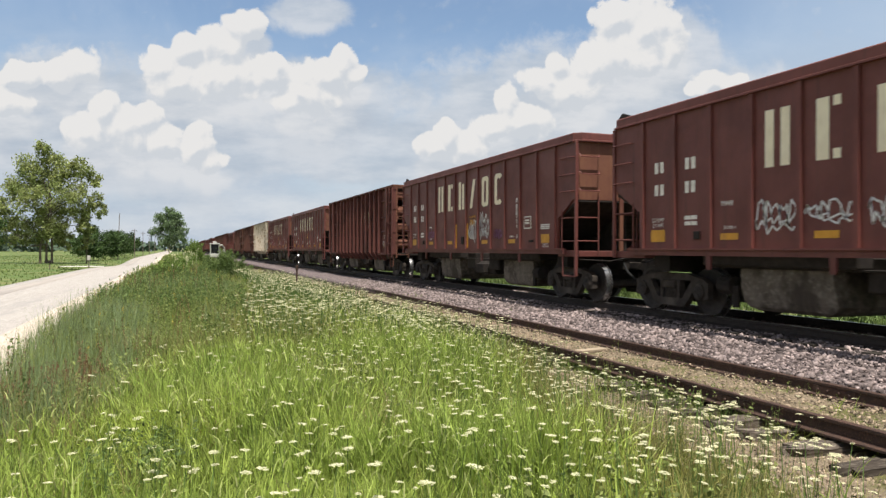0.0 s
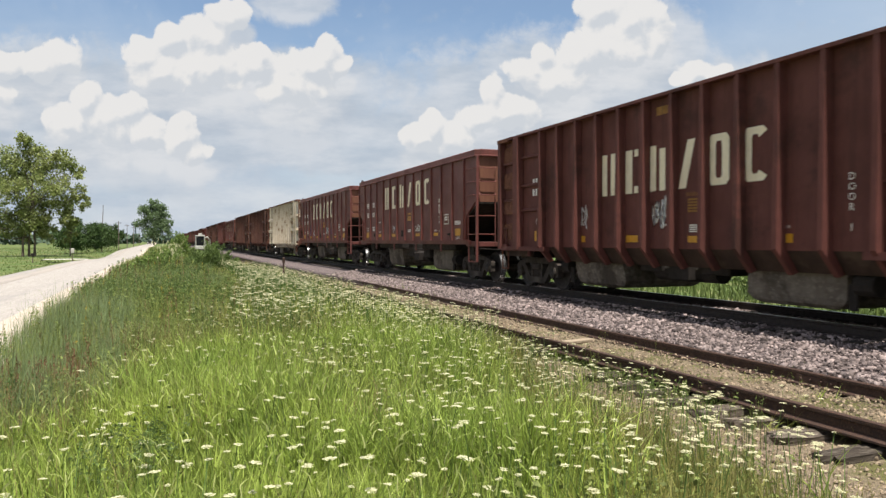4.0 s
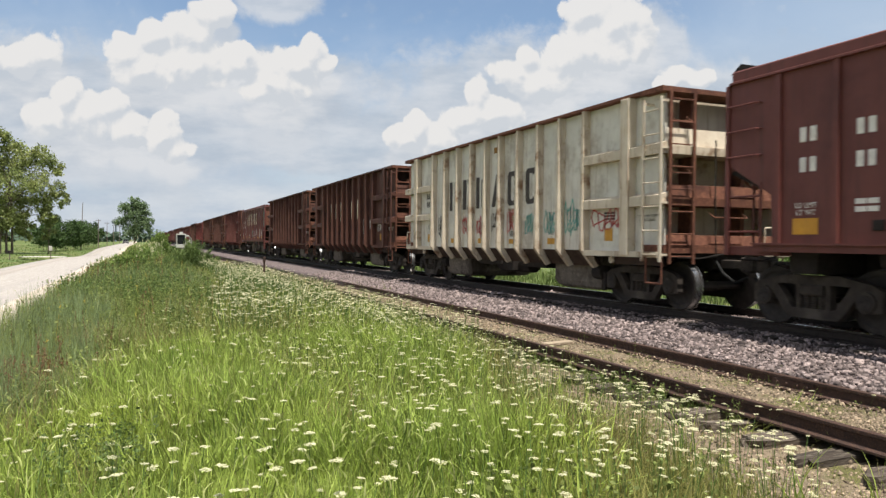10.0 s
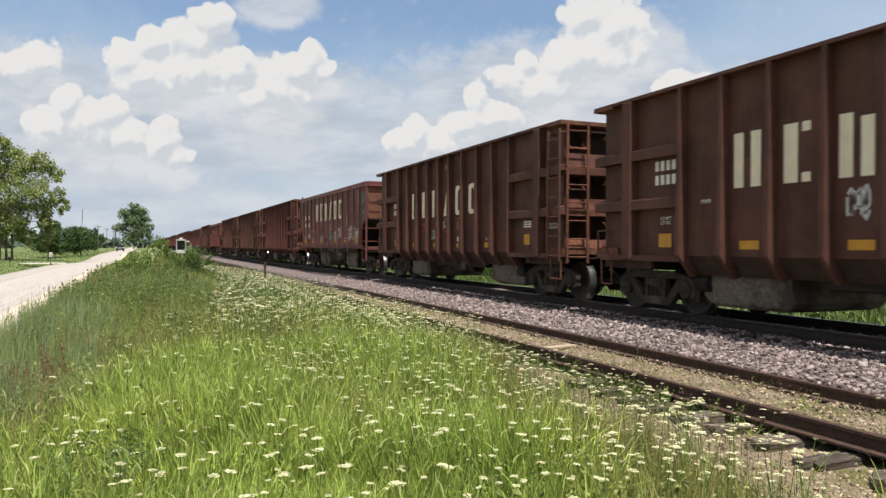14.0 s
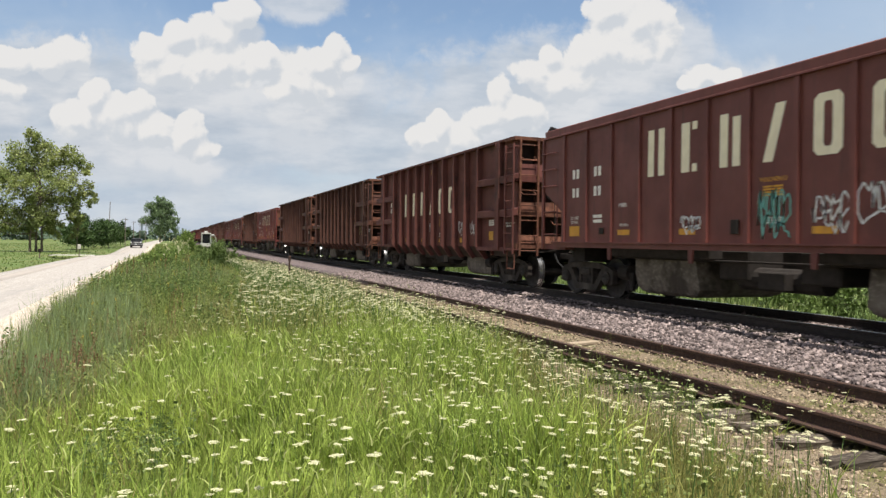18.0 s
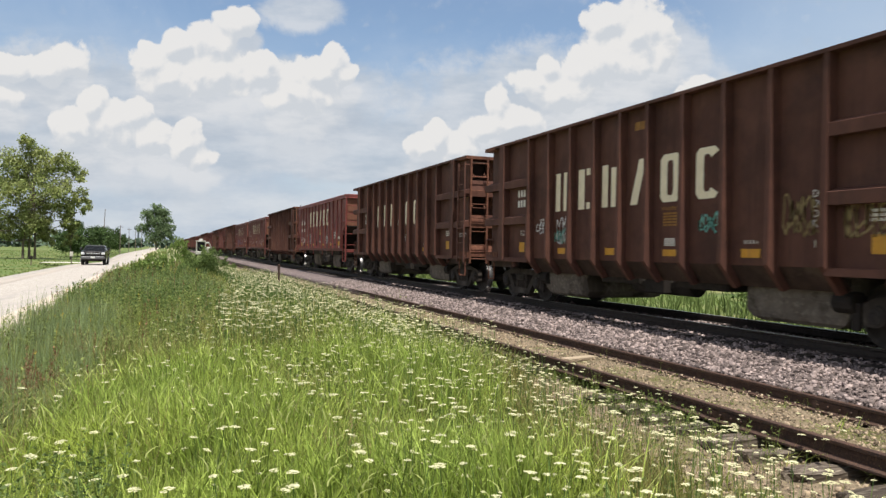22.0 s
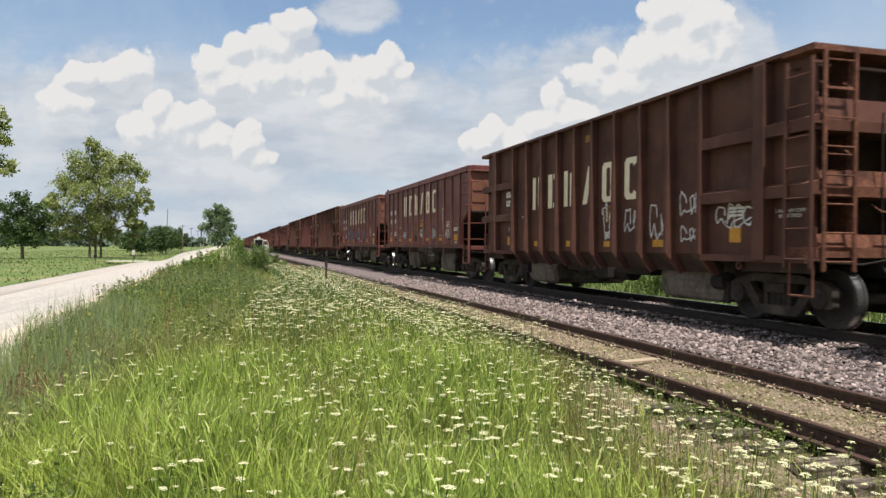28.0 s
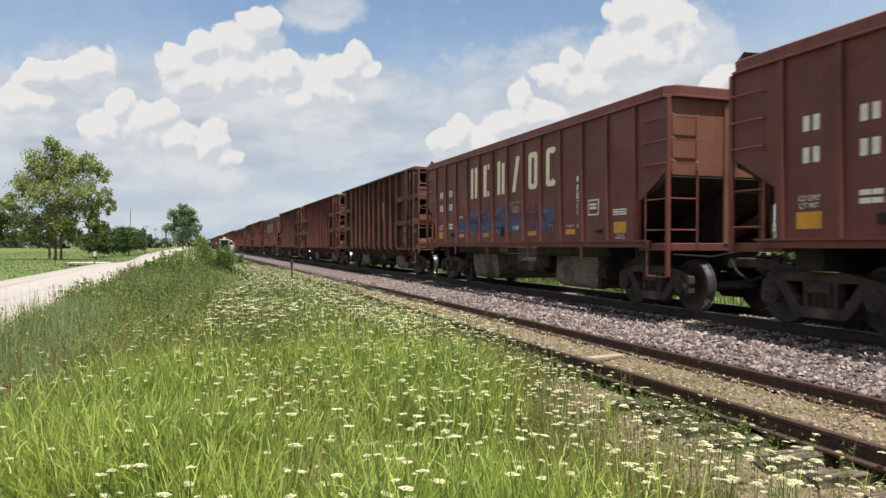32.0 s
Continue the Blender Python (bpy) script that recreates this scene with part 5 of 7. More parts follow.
# graffiti of the cars that pass near: place along, height, width, height, paint, loops
TAGS = {
    0: [(2.45, 1.78, 0.75, 0.55, "tag_white", 5), (1.45, 1.80, 0.75, 0.40, "tag_white", 4), (0.40, 1.78, 0.7, 0.5, "tag_white", 4)],
    1: [(-0.55, 1.85, 0.7, 0.7, "tag_white", 5), (-1.55, 1.95, 0.8, 0.8, "tag_white", 6), (-2.5, 1.7, 0.5, 0.3, "tag_purple", 4), (3.4, 1.75, 0.6, 0.4, "tag_purple", 4)],
    2: [(3.2, 1.8, 0.5, 0.55, "tag_white", 5), (0.3, 1.8, 0.5, 0.6, "tag_white", 5), (-4.9, 1.5, 0.6, 0.3, "tag_white", 3)],
    3: [(-1.5, 1.72, 0.5, 0.25, "tag_white", 4), (1.45, 1.75, 0.18, 0.3, "tag_white", 2)],
    4: [(-1.5, 1.80, 0.65, 0.5, "tag_white", 6), (-2.5, 1.75, 0.6, 0.4, "tag_purple", 4), (3.4, 1.85, 0.55, 0.75, "tag_purple", 6), (2.4, 1.7, 0.3, 0.35, "tag_white", 3)],
    5: [(4.2, 1.75, 0.5, 0.7, "black_mark", 5), (2.3, 1.75, 0.5, 0.6, "tag_red", 5), (1.3, 1.7, 0.5, 0.6, "tag_red", 5), (0.3, 1.8, 0.5, 0.6, "black_mark", 5), (-0.65, 1.8, 0.55, 0.6, "tag_red", 5), (-1.65, 1.7, 0.6, 0.6, "tag_green", 5), (-2.6, 1.75, 0.6, 0.6, "tag_green", 5), (-3.55, 1.8, 0.7, 0.8, "tag_green", 6), (-4.85, 1.75, 1.1, 0.5, "tag_red", 5)],
    6: [(-2.65, 1.85, 0.55, 0.8, "tag_white", 3), (-3.6, 1.95, 0.65, 0.5, "tag_white", 5), (-4.85, 1.8, 0.9, 0.35, "tag_white", 6), (1.3, 1.85, 0.3, 0.5, "tag_white", 4)],
    8: [(-0.55, 1.75, 0.6, 0.8, "tag_green", 5), (-1.6, 1.75, 0.55, 0.6, "tag_white", 4), (-2.5, 1.85, 0.8, 0.7, "tag_white", 4), (-4.4, 1.75, 0.7, 0.6, "tag_white", 5), (-5.3, 1.8, 0.7, 0.6, "tag_white", 4), (-6.45, 3.3, 0.4, 0.7, "tag_green", 5), (-6.45, 2.6, 0.35, 0.6, "tag_green", 4), (1.4, 1.6, 0.5, 0.35, "tag_white", 5)],
    9: [(-2.65, 1.75, 0.55, 0.5, "tag_white", 3), (-3.6, 1.7, 0.5, 0.5, "tag_white", 3), (0.3, 1.75, 0.4, 0.5, "tag_white", 4)],
    10: [(3.2, 1.75, 0.5, 0.6, "tag_white", 4), (-1.65, 1.8, 0.4, 0.4, "tag_green", 4), (-3.6, 1.85, 0.6, 0.6, "straw", 5), (-4.85, 1.75, 1.0, 0.5, "straw", 6), (4.2, 1.85, 0.5, 0.3, "tag_white", 4), (3.3, 1.65, 0.5, 0.4, "tag_green", 4)],
    11: [(1.05, 2.0, 0.5, 0.6, "tag_white", 4), (-0.65, 1.7, 0.4, 0.4, "tag_white", 3)],
    12: [(2.4, 1.85, 0.4, 0.7, "tag_white", 5), (-2.5, 1.75, 0.75, 0.5, "tag_white", 5), (5.0, 2.9, 0.6, 0.4, "tag_white", 4), (4.9, 1.7, 0.9, 0.5, "tag_white", 4)],
    13: [(-0.65, 1.75, 0.4, 0.8, "tag_white", 2), (-1.65, 1.75, 0.45, 0.7, "tag_white", 2), (-2.65, 1.75, 0.45, 0.7, "tag_white", 2), (-3.6, 2.0, 0.4, 0.6, "tag_white", 2), (-3.6, 1.45, 0.35, 0.4, "tag_white", 2), (-4.85, 1.75, 0.8, 0.45, "tag_white", 4)],
    14: [(2.4, 1.7, 0.8, 0.3, "tag_white", 7), (0.4, 1.8, 0.7, 0.8, "straw", 6), (-0.5, 1.75, 0.5, 0.4, "tag_white", 5), (-4.4, 1.7, 0.5, 0.5, "tag_white", 4), (-2.5, 1.7, 0.5, 0.4, "tag_white", 5)],
    15: [(3.4, 1.75, 0.8, 0.6, "tag_blue", 6), (2.4, 1.85, 0.8, 0.8, "tag_blue", 6), (1.45, 1.8, 0.8, 0.8, "tag_blue", 6), (0.45, 1.85, 0.8, 0.8, "tag_blue", 6), (-0.5, 1.85, 0.8, 0.9, "tag_blue", 6), (-1.5, 1.8, 0.8, 0.8, "tag_purple", 6), (-2.3, 1.8, 0.6, 0.7, "tag_blue", 5)],
}
KINDS = {
    "A": ("maroon hopper car with smooth ribbed sides and cream block lettering", lambda: smooth_car("maroon")),
    "R": ("faded red hopper car with smooth ribbed sides and cream block lettering", lambda: smooth_car("maroon_red")),
    "B": ("rust-brown hopper car with deep side ribs and shelf-like end beams", lambda: ribbed_car("rustcar", "rustcar", "rust")),
    "D": ("red-brown hopper car with close ribs and rounded end corrugations", lambda: ribbed_car("darkcar", "darkcar", "rust", True)),
    "O": ("dark oxide-red hopper car with deep side ribs and shelf-like end beams", lambda: ribbed_car("darkcar", "darkcar", "rust")),
    "W": ("weathered white hopper car with deep ribs, black lettering and rust streaks", lambda: ribbed_car("whitecar", "white_rib", "rust")),
}
ORDER = "AAADAAWBBAOBBRBAABOBAOBARBOBAOBBAOBAB"     # the first has already gone by
GAP, CAR_0 = 15.45, 6.50
SLACK = [0.08, 0.08, 0.09, 0.09, 0.08, 0.20, 0.30, 0.36, 0.29, 0.29, 0.40, 0.27, 0.28, 0.33, 0.40, 0.27, 0.28]     # play in the couplings
TRAIN, PROTOS = [], {}
for n, kind in enumerate(ORDER):
    label, build = KINDS[kind]
    start = CAR_0 + GAP * (n - 1) + (SLACK[n] if n < len(SLACK) else 0.3)
    place = pose(MID_X, start, 0)
    if kind in PROTOS:
        car = copy_thing(PROTOS[kind], place)
    else:
        car = PROTOS[kind] = build()
        car.matrix_basis = place
    tagged(car, label, "railway car", "cars of the train")
    TRAIN.append((n - 1, kind, car, start))
for n, kind, car, start in TRAIN:
    if n == 6:
        brake_wheel(car, -1, -0.55, 3.62)
    else:
        brake_wheel(car, 1, -0.75, 2.45, 0.26)
    if n < 24:
        if kind in "AR":
            mark_smooth(car, n)
        else:
            mark_ribbed(car, n, kind == "W", kind == "D")
        for y, z, w, h, mat, loops in TAGS.get(n, ()):
            scrawl(car, n * 37 + int(y * 10), -1.567 if kind in "AR" else -1.427, y - (0.0 if kind in "AR" else 0.27), z, w, h, mat, loops, 0.03)
        if n == 11:
            blob(car, -1.429, 1.72, 1.75, 0.40, 0.95, "tag_dark", "tag_green")
    else:
        name_blocks(car, -1.563 if kind in "AR" else -1.423, (2.42, 1.45, 0.42, -0.53, -1.53, -2.49), 0.50, 3.0 if kind in "AR" else 2.65, 0.90, "cream")

# ---- things beside road and track ----


def rust_post():
    x, y = 4.2, 27.3
    ob = thing("marker_post", "leaning rusty iron marker post in the weeds", "post", m=pose(x, y, float(ground_z(x, y))))
    bm = bmesh.new()
    prism(bm, [(-0.05, -0.1), (0.0, -0.1), (0.05, 1.35), (0.0, 1.38)], -0.028, 0.028)
    part("shaft", bm, "rust_rail", ob)
    bm = bmesh.new()
    box(bm, -0.045, 0.045, -0.03, 0.06, 1.22, 1.42, 0.01)
    part("cap_plate", bm, "rust_rail", ob)


def utility_pole(x, y, height, lean=0.0, arms=1):
    ob = thing("utility_pole", "weathered grey timber utility pole beside the road", "utility pole", "poles along the road", m=pose(x, y, float(ground_z(x, y)) - 0.2, 0, lean, 0))
    part("shaft", made(rod, (0, 0, 0), (0, 0, height), 0.10, 0.06, 10), "pole", ob)
    for k in range(arms):
        z = height - 0.4 - 0.8 * k
        bm = bmesh.new()
        box(bm, -0.55, 0.55, -0.04, 0.04, z - 0.05, z + 0.05, 0.01)
        part("crossarm", bm, "pole", ob)
        for dx in (-0.48, 0.48):
            part("insulator", made(rod, (dx, 0, z + 0.05), (dx, 0, z + 0.18), 0.035, 0.02, 8), "glass", ob)


def water_tower(x, y, height):
    ob = thing("water_tower", "pale water tower far off above the trees", "water tower", m=pose(x, y, -1))
    bm = bmesh.new()
    lathe(bm, [(height * 0.80, 0.8), (height * 0.83, 2.8), (height * 0.92, 3.4), (height * 0.98, 2.6), (height, 0.4)], (0, 0, 0), "z", 20)
    part("tank", bm, "far_steel", ob, smooth=True)
    part("riser", made(rod, (0, 0, 0), (0, 0, height * 0.82), 0.7, 0.6, 12), "far_steel", ob)


def tamper():
    """White track machine parked on the siding, seen end on."""
    x, y = 5.75, 120.0
    ob = thing("track_machine", "parked dull white track machine with dark windscreen and roof lamp", "rail vehicle", m=pose(x, y, -0.45) @ Matrix.Diagonal((0.72, 0.8, 0.82, 1)))
    bm = bmesh.new()
    box(bm, -1.0, 1.0, 0, 4.5, 0.55, 1.15, 0.05)
    part("chassis", bm, "white_paint", ob)
    bm = bmesh.new()
    for sx in (-1, 1):
        box(bm, sx * 0.88 - 0.07, sx * 0.88 + 0.07, 0.0, 0.2, 1.1, 3.0, 0.03)
        box(bm, sx * 0.88 - 0.07, sx * 0.88 + 0.07, 1.7, 1.9, 1.1, 3.0, 0.03)
    box(bm, -0.98, 0.98, -0.05, 2.0, 2.95, 3.15, 0.05)
    part("cab_frame", bm, "white_paint", ob)
    bm = bmesh.new()
    box(bm, -0.76, 0.76, 0.06, 1.8, 1.2, 2.92, 0.02)
    part("windscreen", bm, "glass", ob)
    bm = bmesh.new()
    box(bm, -0.35, 0.35, 0.3, 0.8, 3.15, 3.5, 0.06)
    part("roof_lamp", bm, "white_paint", ob)
    bm = bmesh.new()
    pipe(bm, [(1.0, 1.2, 2.7), (1.6, 1.6, 2.8), (2.1, 2.0, 2.2), (2.2, 2.2, 1.3)], 0.16, 8)
    box(bm, 1.2, 2.3, 2.4, 4.2, 0.8, 2.0, 0.1)
    part("boom", bm, "white_paint", ob)
    for sx in (-1, 1):
        for yy in (0.8, 3.6):
            part("wheel", made(rod, (sx * 0.8 - 0.08, yy, 0.45), (sx * 0.8 + 0.08, yy, 0.45), 0.42, None, 16), "rubber", ob)


def small_sign(x, y, h, mat, label, name, category, w=0.5, hh=0.4):
    ob = thing(name, label, category, m=pose(x, y, float(ground_z(x, y))))
    part("post", made(rod, (0, 0, -0.1), (0, 0, h), 0.06, 0.05, 8), "pole", ob)
    bm = bmesh.new()
    box(bm, -w / 2, w / 2, -0.03 - 0.1, 0.1, h, h + hh, 0.03)
    part("box", bm, mat, ob)


def drive():
    y = 88.0
    ob = tagged(strip("driveway", -11.8, -7.6, [y, y + 1.2, y + 2.4, y + 3.6], lambda yy: -0.66 + 0.06 + float(lift(y)) * 0.7, "concrete", 0.01), "pale concrete farm driveway meeting the road", "driveway", kind="structure")
    return ob


def pickup():
    """Black crew-cab pickup; front looks to -y; the origin lies on the road under its middle."""
    ob = thing("pickup_truck", "black crew-cab pickup truck with chrome grille driving on the road", "pickup truck")
    bm = bmesh.new()
    for s in (-1, 1):
        prism(bm, [(-2.72, 0.55), (-2.78, 0.95), (-2.70, 1.18), (-1.35, 1.25), (-1.2, 1.27), (2.75, 1.30), (2.80, 1.25), (2.80, 0.62), (2.3, 0.55), (2.22, 0.85), (1.95, 1.0), (1.6, 1.0), (1.33, 0.85), (1.25, 0.5),
                   (-1.28, 0.5), (-1.36, 0.85), (-1.62, 1.0), (-1.98, 1.0), (-2.25, 0.85), (-2.33, 0.55)], *sorted((s * 0.72, s * 0.955)))
    box(bm, -0.75, 0.75, -2.70, -1.2, 0.6, 1.20, 0.06)
    box(bm, -0.75, 0.75, -1.2, 2.75, 0.5, 0.8)
    box(bm, -0.75, 0.75, 2.66, 2.78, 0.6, 1.28, 0.03)
    bmesh.ops.recalc_face_normals(bm, faces=bm.faces)
    part("body", bm, "black_paint", ob)
    bm = bmesh.new()
    v = []
    for z, x, y0, y1 in ((1.20, 0.92, -1.35, 1.0), (1.26, 0.91, -1.25, 0.95), (1.66, 0.76, -0.60, 0.78), (1.73, 0.68, -0.40, 0.62)):
        v.append([bm.verts.new((sx * x, y0 if sy < 0 else y1, z)) for sx, sy in ((-1, -1), (1, -1), (1, 1), (-1, 1))])
    for a, b in zip(v, v[1:]):
        for j in range(4):
            bm.faces.new((a[j - 1], a[j], b[j], b[j - 1]))
    bm.faces.new(v[0]), bm.faces.new(v[-1])
    bmesh.ops.recalc_face_normals(bm, faces=bm.faces)
    part("cab", bm, "black_paint", ob)
    bm = bmesh.new()
    q = [(-0.80, -1.26, 1.29), (0.80, -1.26, 1.29), (0.69, -0.67, 1.65), (-0.69, -0.67, 1.65)]
    bm.faces.new([bm.verts.new(p) for p in q])
    bmesh.ops.solidify(bm, geom=bm.faces[:], thickness=0.02)
    part("windscreen", bm, "glass", ob, "dark windscreen")
    for s in (-1, 1):
        for y0, y1, y2, y3 in ((-1.0, -0.1, -0.1, -0.52), (0.0, 0.85, 0.68, 0.0)):
            bm = bmesh.new()
            bm.faces.new([bm.verts.new(p) for p in ((s * 0.915, y0, 1.30), (s * 0.915, y1, 1.30), (s * 0.785, y2, 1.63), (s * 0.785, y3, 1.63))])
            bmesh.ops.solidify(bm, geom=bm.faces[:], thickness=0.015)
            part("side_window", bm, "glass", ob)
        bm = bmesh.new()
        box(bm, *sorted((s * 0.98, s * 1.22)), -0.98, -0.86, 1.3, 1.5, 0.03)
        part("mirror", bm, "black_paint", ob)
        bm = bmesh.new()
        box(bm, *sorted((s * 0.66, s * 0.94)), -2.80, -2.70, 0.90, 1.08, 0.02)
        part("headlight", bm, "lamp_glass", ob, "clear headlight")
        for y in (-1.80, 1.78):
            w = part("wheel", made(lathe, [(-0.13, 0.30), (-0.12, 0.38), (-0.08, 0.40), (0.08, 0.40), (0.12, 0.38), (0.13, 0.30), (0.135, 0.0001)] if s > 0 else [(-0.135, 0.0001), (-0.13, 0.30), (-0.12, 0.38), (-0.08, 0.40), (0.08, 0.40), (0.12, 0.38), (0.13, 0.30)], (0, 0, 0), "x", 20), "rubber", ob)
            w.matrix_basis = pose(s * 0.86, y, 0.40)
            bm = bmesh.new()
            lathe(bm, [(0.0, 0.25), (s * 0.015, 0.24), (s * 0.02, 0.08), (s * 0.05, 0.07), (s * 0.05, 0.0001)], (s * 0.13, 0, 0), "x", 16)
            for k in range(6):
                a = k * math.pi / 3
                rod(bm, (s * 0.15, 0.07 * math.cos(a), 0.07 * math.sin(a)), (s * 0.15, 0.23 * math.cos(a), 0.23 * math.sin(a)), 0.03, sides=6)
            part("rim", bm, "chrome", w)
            TRUCK_WHEELS.append((s * 0.86, y, w))
    bm = bmesh.new()
    box(bm, -0.54, 0.54, -2.80, -2.72, 0.84, 1.14, 0.02)
    part("grille", bm, "under", ob, "dark grille")
    bm = bmesh.new()
    box(bm, -0.56, 0.56, -2.82, -2.78, 0.95, 1.03, 0.01)
    part("grille_bar", bm, "chrome", ob, "chrome grille bar")
    bm = bmesh.new()
    box(bm, -0.95, 0.95, -2.90, -2.70, 0.50, 0.74, 0.05)
    part("front_bumper", bm, "bumper_grey", ob, "dull grey front bumper")
    bm = bmesh.new()
    box(bm, -0.16, 0.16, -2.935, -2.915, 0.58, 0.74)
    part("plate_bar", bm, "plate", ob)
    bm = bmesh.new()
    box(bm, -0.97, 0.97, 2.76, 2.92, 0.58, 0.78, 0.04)
    part("rear_bumper", bm, "chrome", ob)
    bm = bmesh.new()
    box(bm, -0.7, 0.7, -2.6, 2.6, 0.32, 0.52)
    part("chassis", bm, "under", ob)
    return ob


TRUCK_WHEELS = []
TRUCK = pickup()
rust_post()
utility_pole(-11.1, 164.0, 9.6, 2.0, 0)
utility_pole(-8.5, 176.0, 6.6)
utility_pole(-8.3, 215.0, 6.8)
utility_pole(-8.2, 262.0, 7.0)
utility_pole(-7.9, 320.0, 8.5)
water_tower(-18.5, 640.0, 17.5)
tamper()
small_sign(-8.6, 86.0, 1.0, "concrete", "short pale wooden post at the driveway", "driveway_post", "post", 0.3, 0.5)
small_sign(-12.0, 84.0, 0.7, "under", "dark mailbox on a short post in the grass", "mailbox", "mailbox", 0.3, 0.3)
drive()


def loose_plank():
    """A pale weathered board lying between the siding rails."""
    bm = bmesh.new()
    box(bm, -0.42, 0.42, -0.09, 0.09, 0.0, 0.05, 0.008)
    ob = tagged(new("plank", solid("plank", bm, "old_board")), "pale weathered board lying between the siding rails", "plank")
    ob.matrix_basis = pose(6.78, 11.1, -0.525, 1, 2, 24)


loose_plank()

# ---- plants ----


def blades(name, base, height, width, bend, mat, label, seed, segs=3, category="grass"):
    """Curved blades as one object: base places, heights, widths and how far each bows."""
    r = np.random.RandomState(seed)
    n = len(base)
    a, b = r.uniform(0, 2 * np.pi, n), r.uniform(0, 2 * np.pi, n)
    side = np.stack([np.cos(b), np.sin(b), 0 * b], -1)
    lean = np.stack([np.cos(a), np.sin(a), 0 * a], -1)
    rows = []
    for k in range(segs + 1):
        u = k / segs
        mid = base + lean * (bend * height * u * u)[:, None] + np.array([0, 0, 1.0]) * (height * (u - 0.32 * bend * u * u))[:, None]
        w = (width * (1 - u) ** 0.7 * (0.75 + 0.5 * u) + 0.0006)[:, None] * 0.5
        rows += [mid - side * w, mid + side * w]
    v = np.stack(rows, 1).reshape(-1, 3)
    c = 2 * (segs + 1)
    f = np.array([[2 * k, 2 * k + 1, 2 * k + 3, 2 * k + 2] for k in range(segs)])
    q = (f[None] + c * np.arange(n)[:, None, None]).reshape(-1, 4)
    return tagged(new(name, sheet(name, v, q, mat)), label, category, kind="stuff")


def leaf_cards(p, size, seed, flat=0.0, ratio=0.62):
    """Small four-cornered leaves, bent along the middle, at the places p."""
    r = np.random.RandomState(seed)
    n = len(p)
    d = r.normal(size=(n, 3))
    d[:, 2] = d[:, 2] * (1 - flat) - 0.25
    d /= np.linalg.norm(d, axis=1, keepdims=True)
    e = np.cross(d, r.normal(size=(n, 3)))
    e /= np.linalg.norm(e, axis=1, keepdims=True)
    s = (size * r.lognormal(0, 0.25, n))[:, None]
    v = np.stack([p - d * s * 0.5, p + e * s * ratio * 0.5, p + d * s * 0.5, p - e * s * ratio * 0.5], 1).reshape(-1, 3)
    return v, np.arange(4 * n).reshape(-1, 4)


def patchy(x, y, seed, scale):
    """Smooth noise 0..1 for patches of growth."""
    r = np.random.RandomState(seed)
    t = 0
    for k in range(5):
        a, ph, f = r.uniform(0, 6.28), r.uniform(0, 6.28), scale * (0.7 + 0.5 * k)
        t = t + np.sin((x * np.cos(a) + y * np.sin(a)) * f + ph + 0.8 * np.sin(y * f * 0.6 + ph)) / (1 + 0.3 * k)
    return np.clip(0.5 + t * 0.19, 0, 1)


def scatter(seed, n, y0, y1, x0, x1, power=1.0):
    r = np.random.RandomState(seed)
    y = y0 + (y1 - y0) * r.uniform(0, 1, n) ** power
    x = r.uniform(x0, x1, n)
    return r, x, y


def weed_edge(y):
    """Where the weeds end towards the siding."""
    return np.interp(y, [0, 3.0, 3.7, 6.0, 9.0, 12.0, 60.0, 200.0], [3.0, 3.35, 3.65, 4.35, 5.05, 5.50, 6.5, 6.5]) - 0.55 * np.exp(-(((np.asarray(y) - 8.0) / 1.1) ** 2)) + 0.16 * np.sin(y * 1.7) + 0.08 * np.sin(y * 4.3)


def bank_line(y):
    """Where the dark road bank ends and the grass towards the track begins."""
    return np.interp(y, [0, 4.0, 5.0, 6.4, 7.2, 7.6, 10.3, 11.3, 18, 27.5, 60, 200], [-2.2, -2.0, -1.7, -1.3, -0.8, -0.35, -0.15, 0.5, 1.5, 2.4, 2.6, 2.6]) + 0.1 * np.sin(np.asarray(y) * 2.6)


def spot(x, y, cx, cy, rx, ry):
    return np.exp(-(((x - cx) / rx) ** 2 + ((y - cy) / ry) ** 2))


def lush(x, y):
    """How thick the bright foxtail stands, 0 to 1."""
    t = 1.2 * spot(x, y, 0.75, 7.0, 1.0, 3.0) + 1.1 * spot(x, y, -0.8, 5.2, 0.8, 1.3) + 0.8 * spot(x, y, 2.2, 4.8, 0.7, 1.4) + 0.9 * spot(x, y, 2.9, 9.0, 1.0, 2.5) + 0.6 * spot(x, y, 3.9, 14.0, 1.1, 4.0) + 0.7 * spot(x, y, 0.6, 3.6, 0.8, 0.9)
    t = t - 0.9 * spot(x, y, 1.5, 5.6, 0.40, 0.42) - 1.2 * spot(x, y, -0.2, 5.1, 0.30, 0.55) - 0.6 * spot(x, y, 1.7, 8.6, 0.6, 0.9)
    return np.clip(t + 0.5 * (patchy(x, y, 21, 0.9) - 0.5), 0, 1) * (x > bank_line(y) - 0.1)


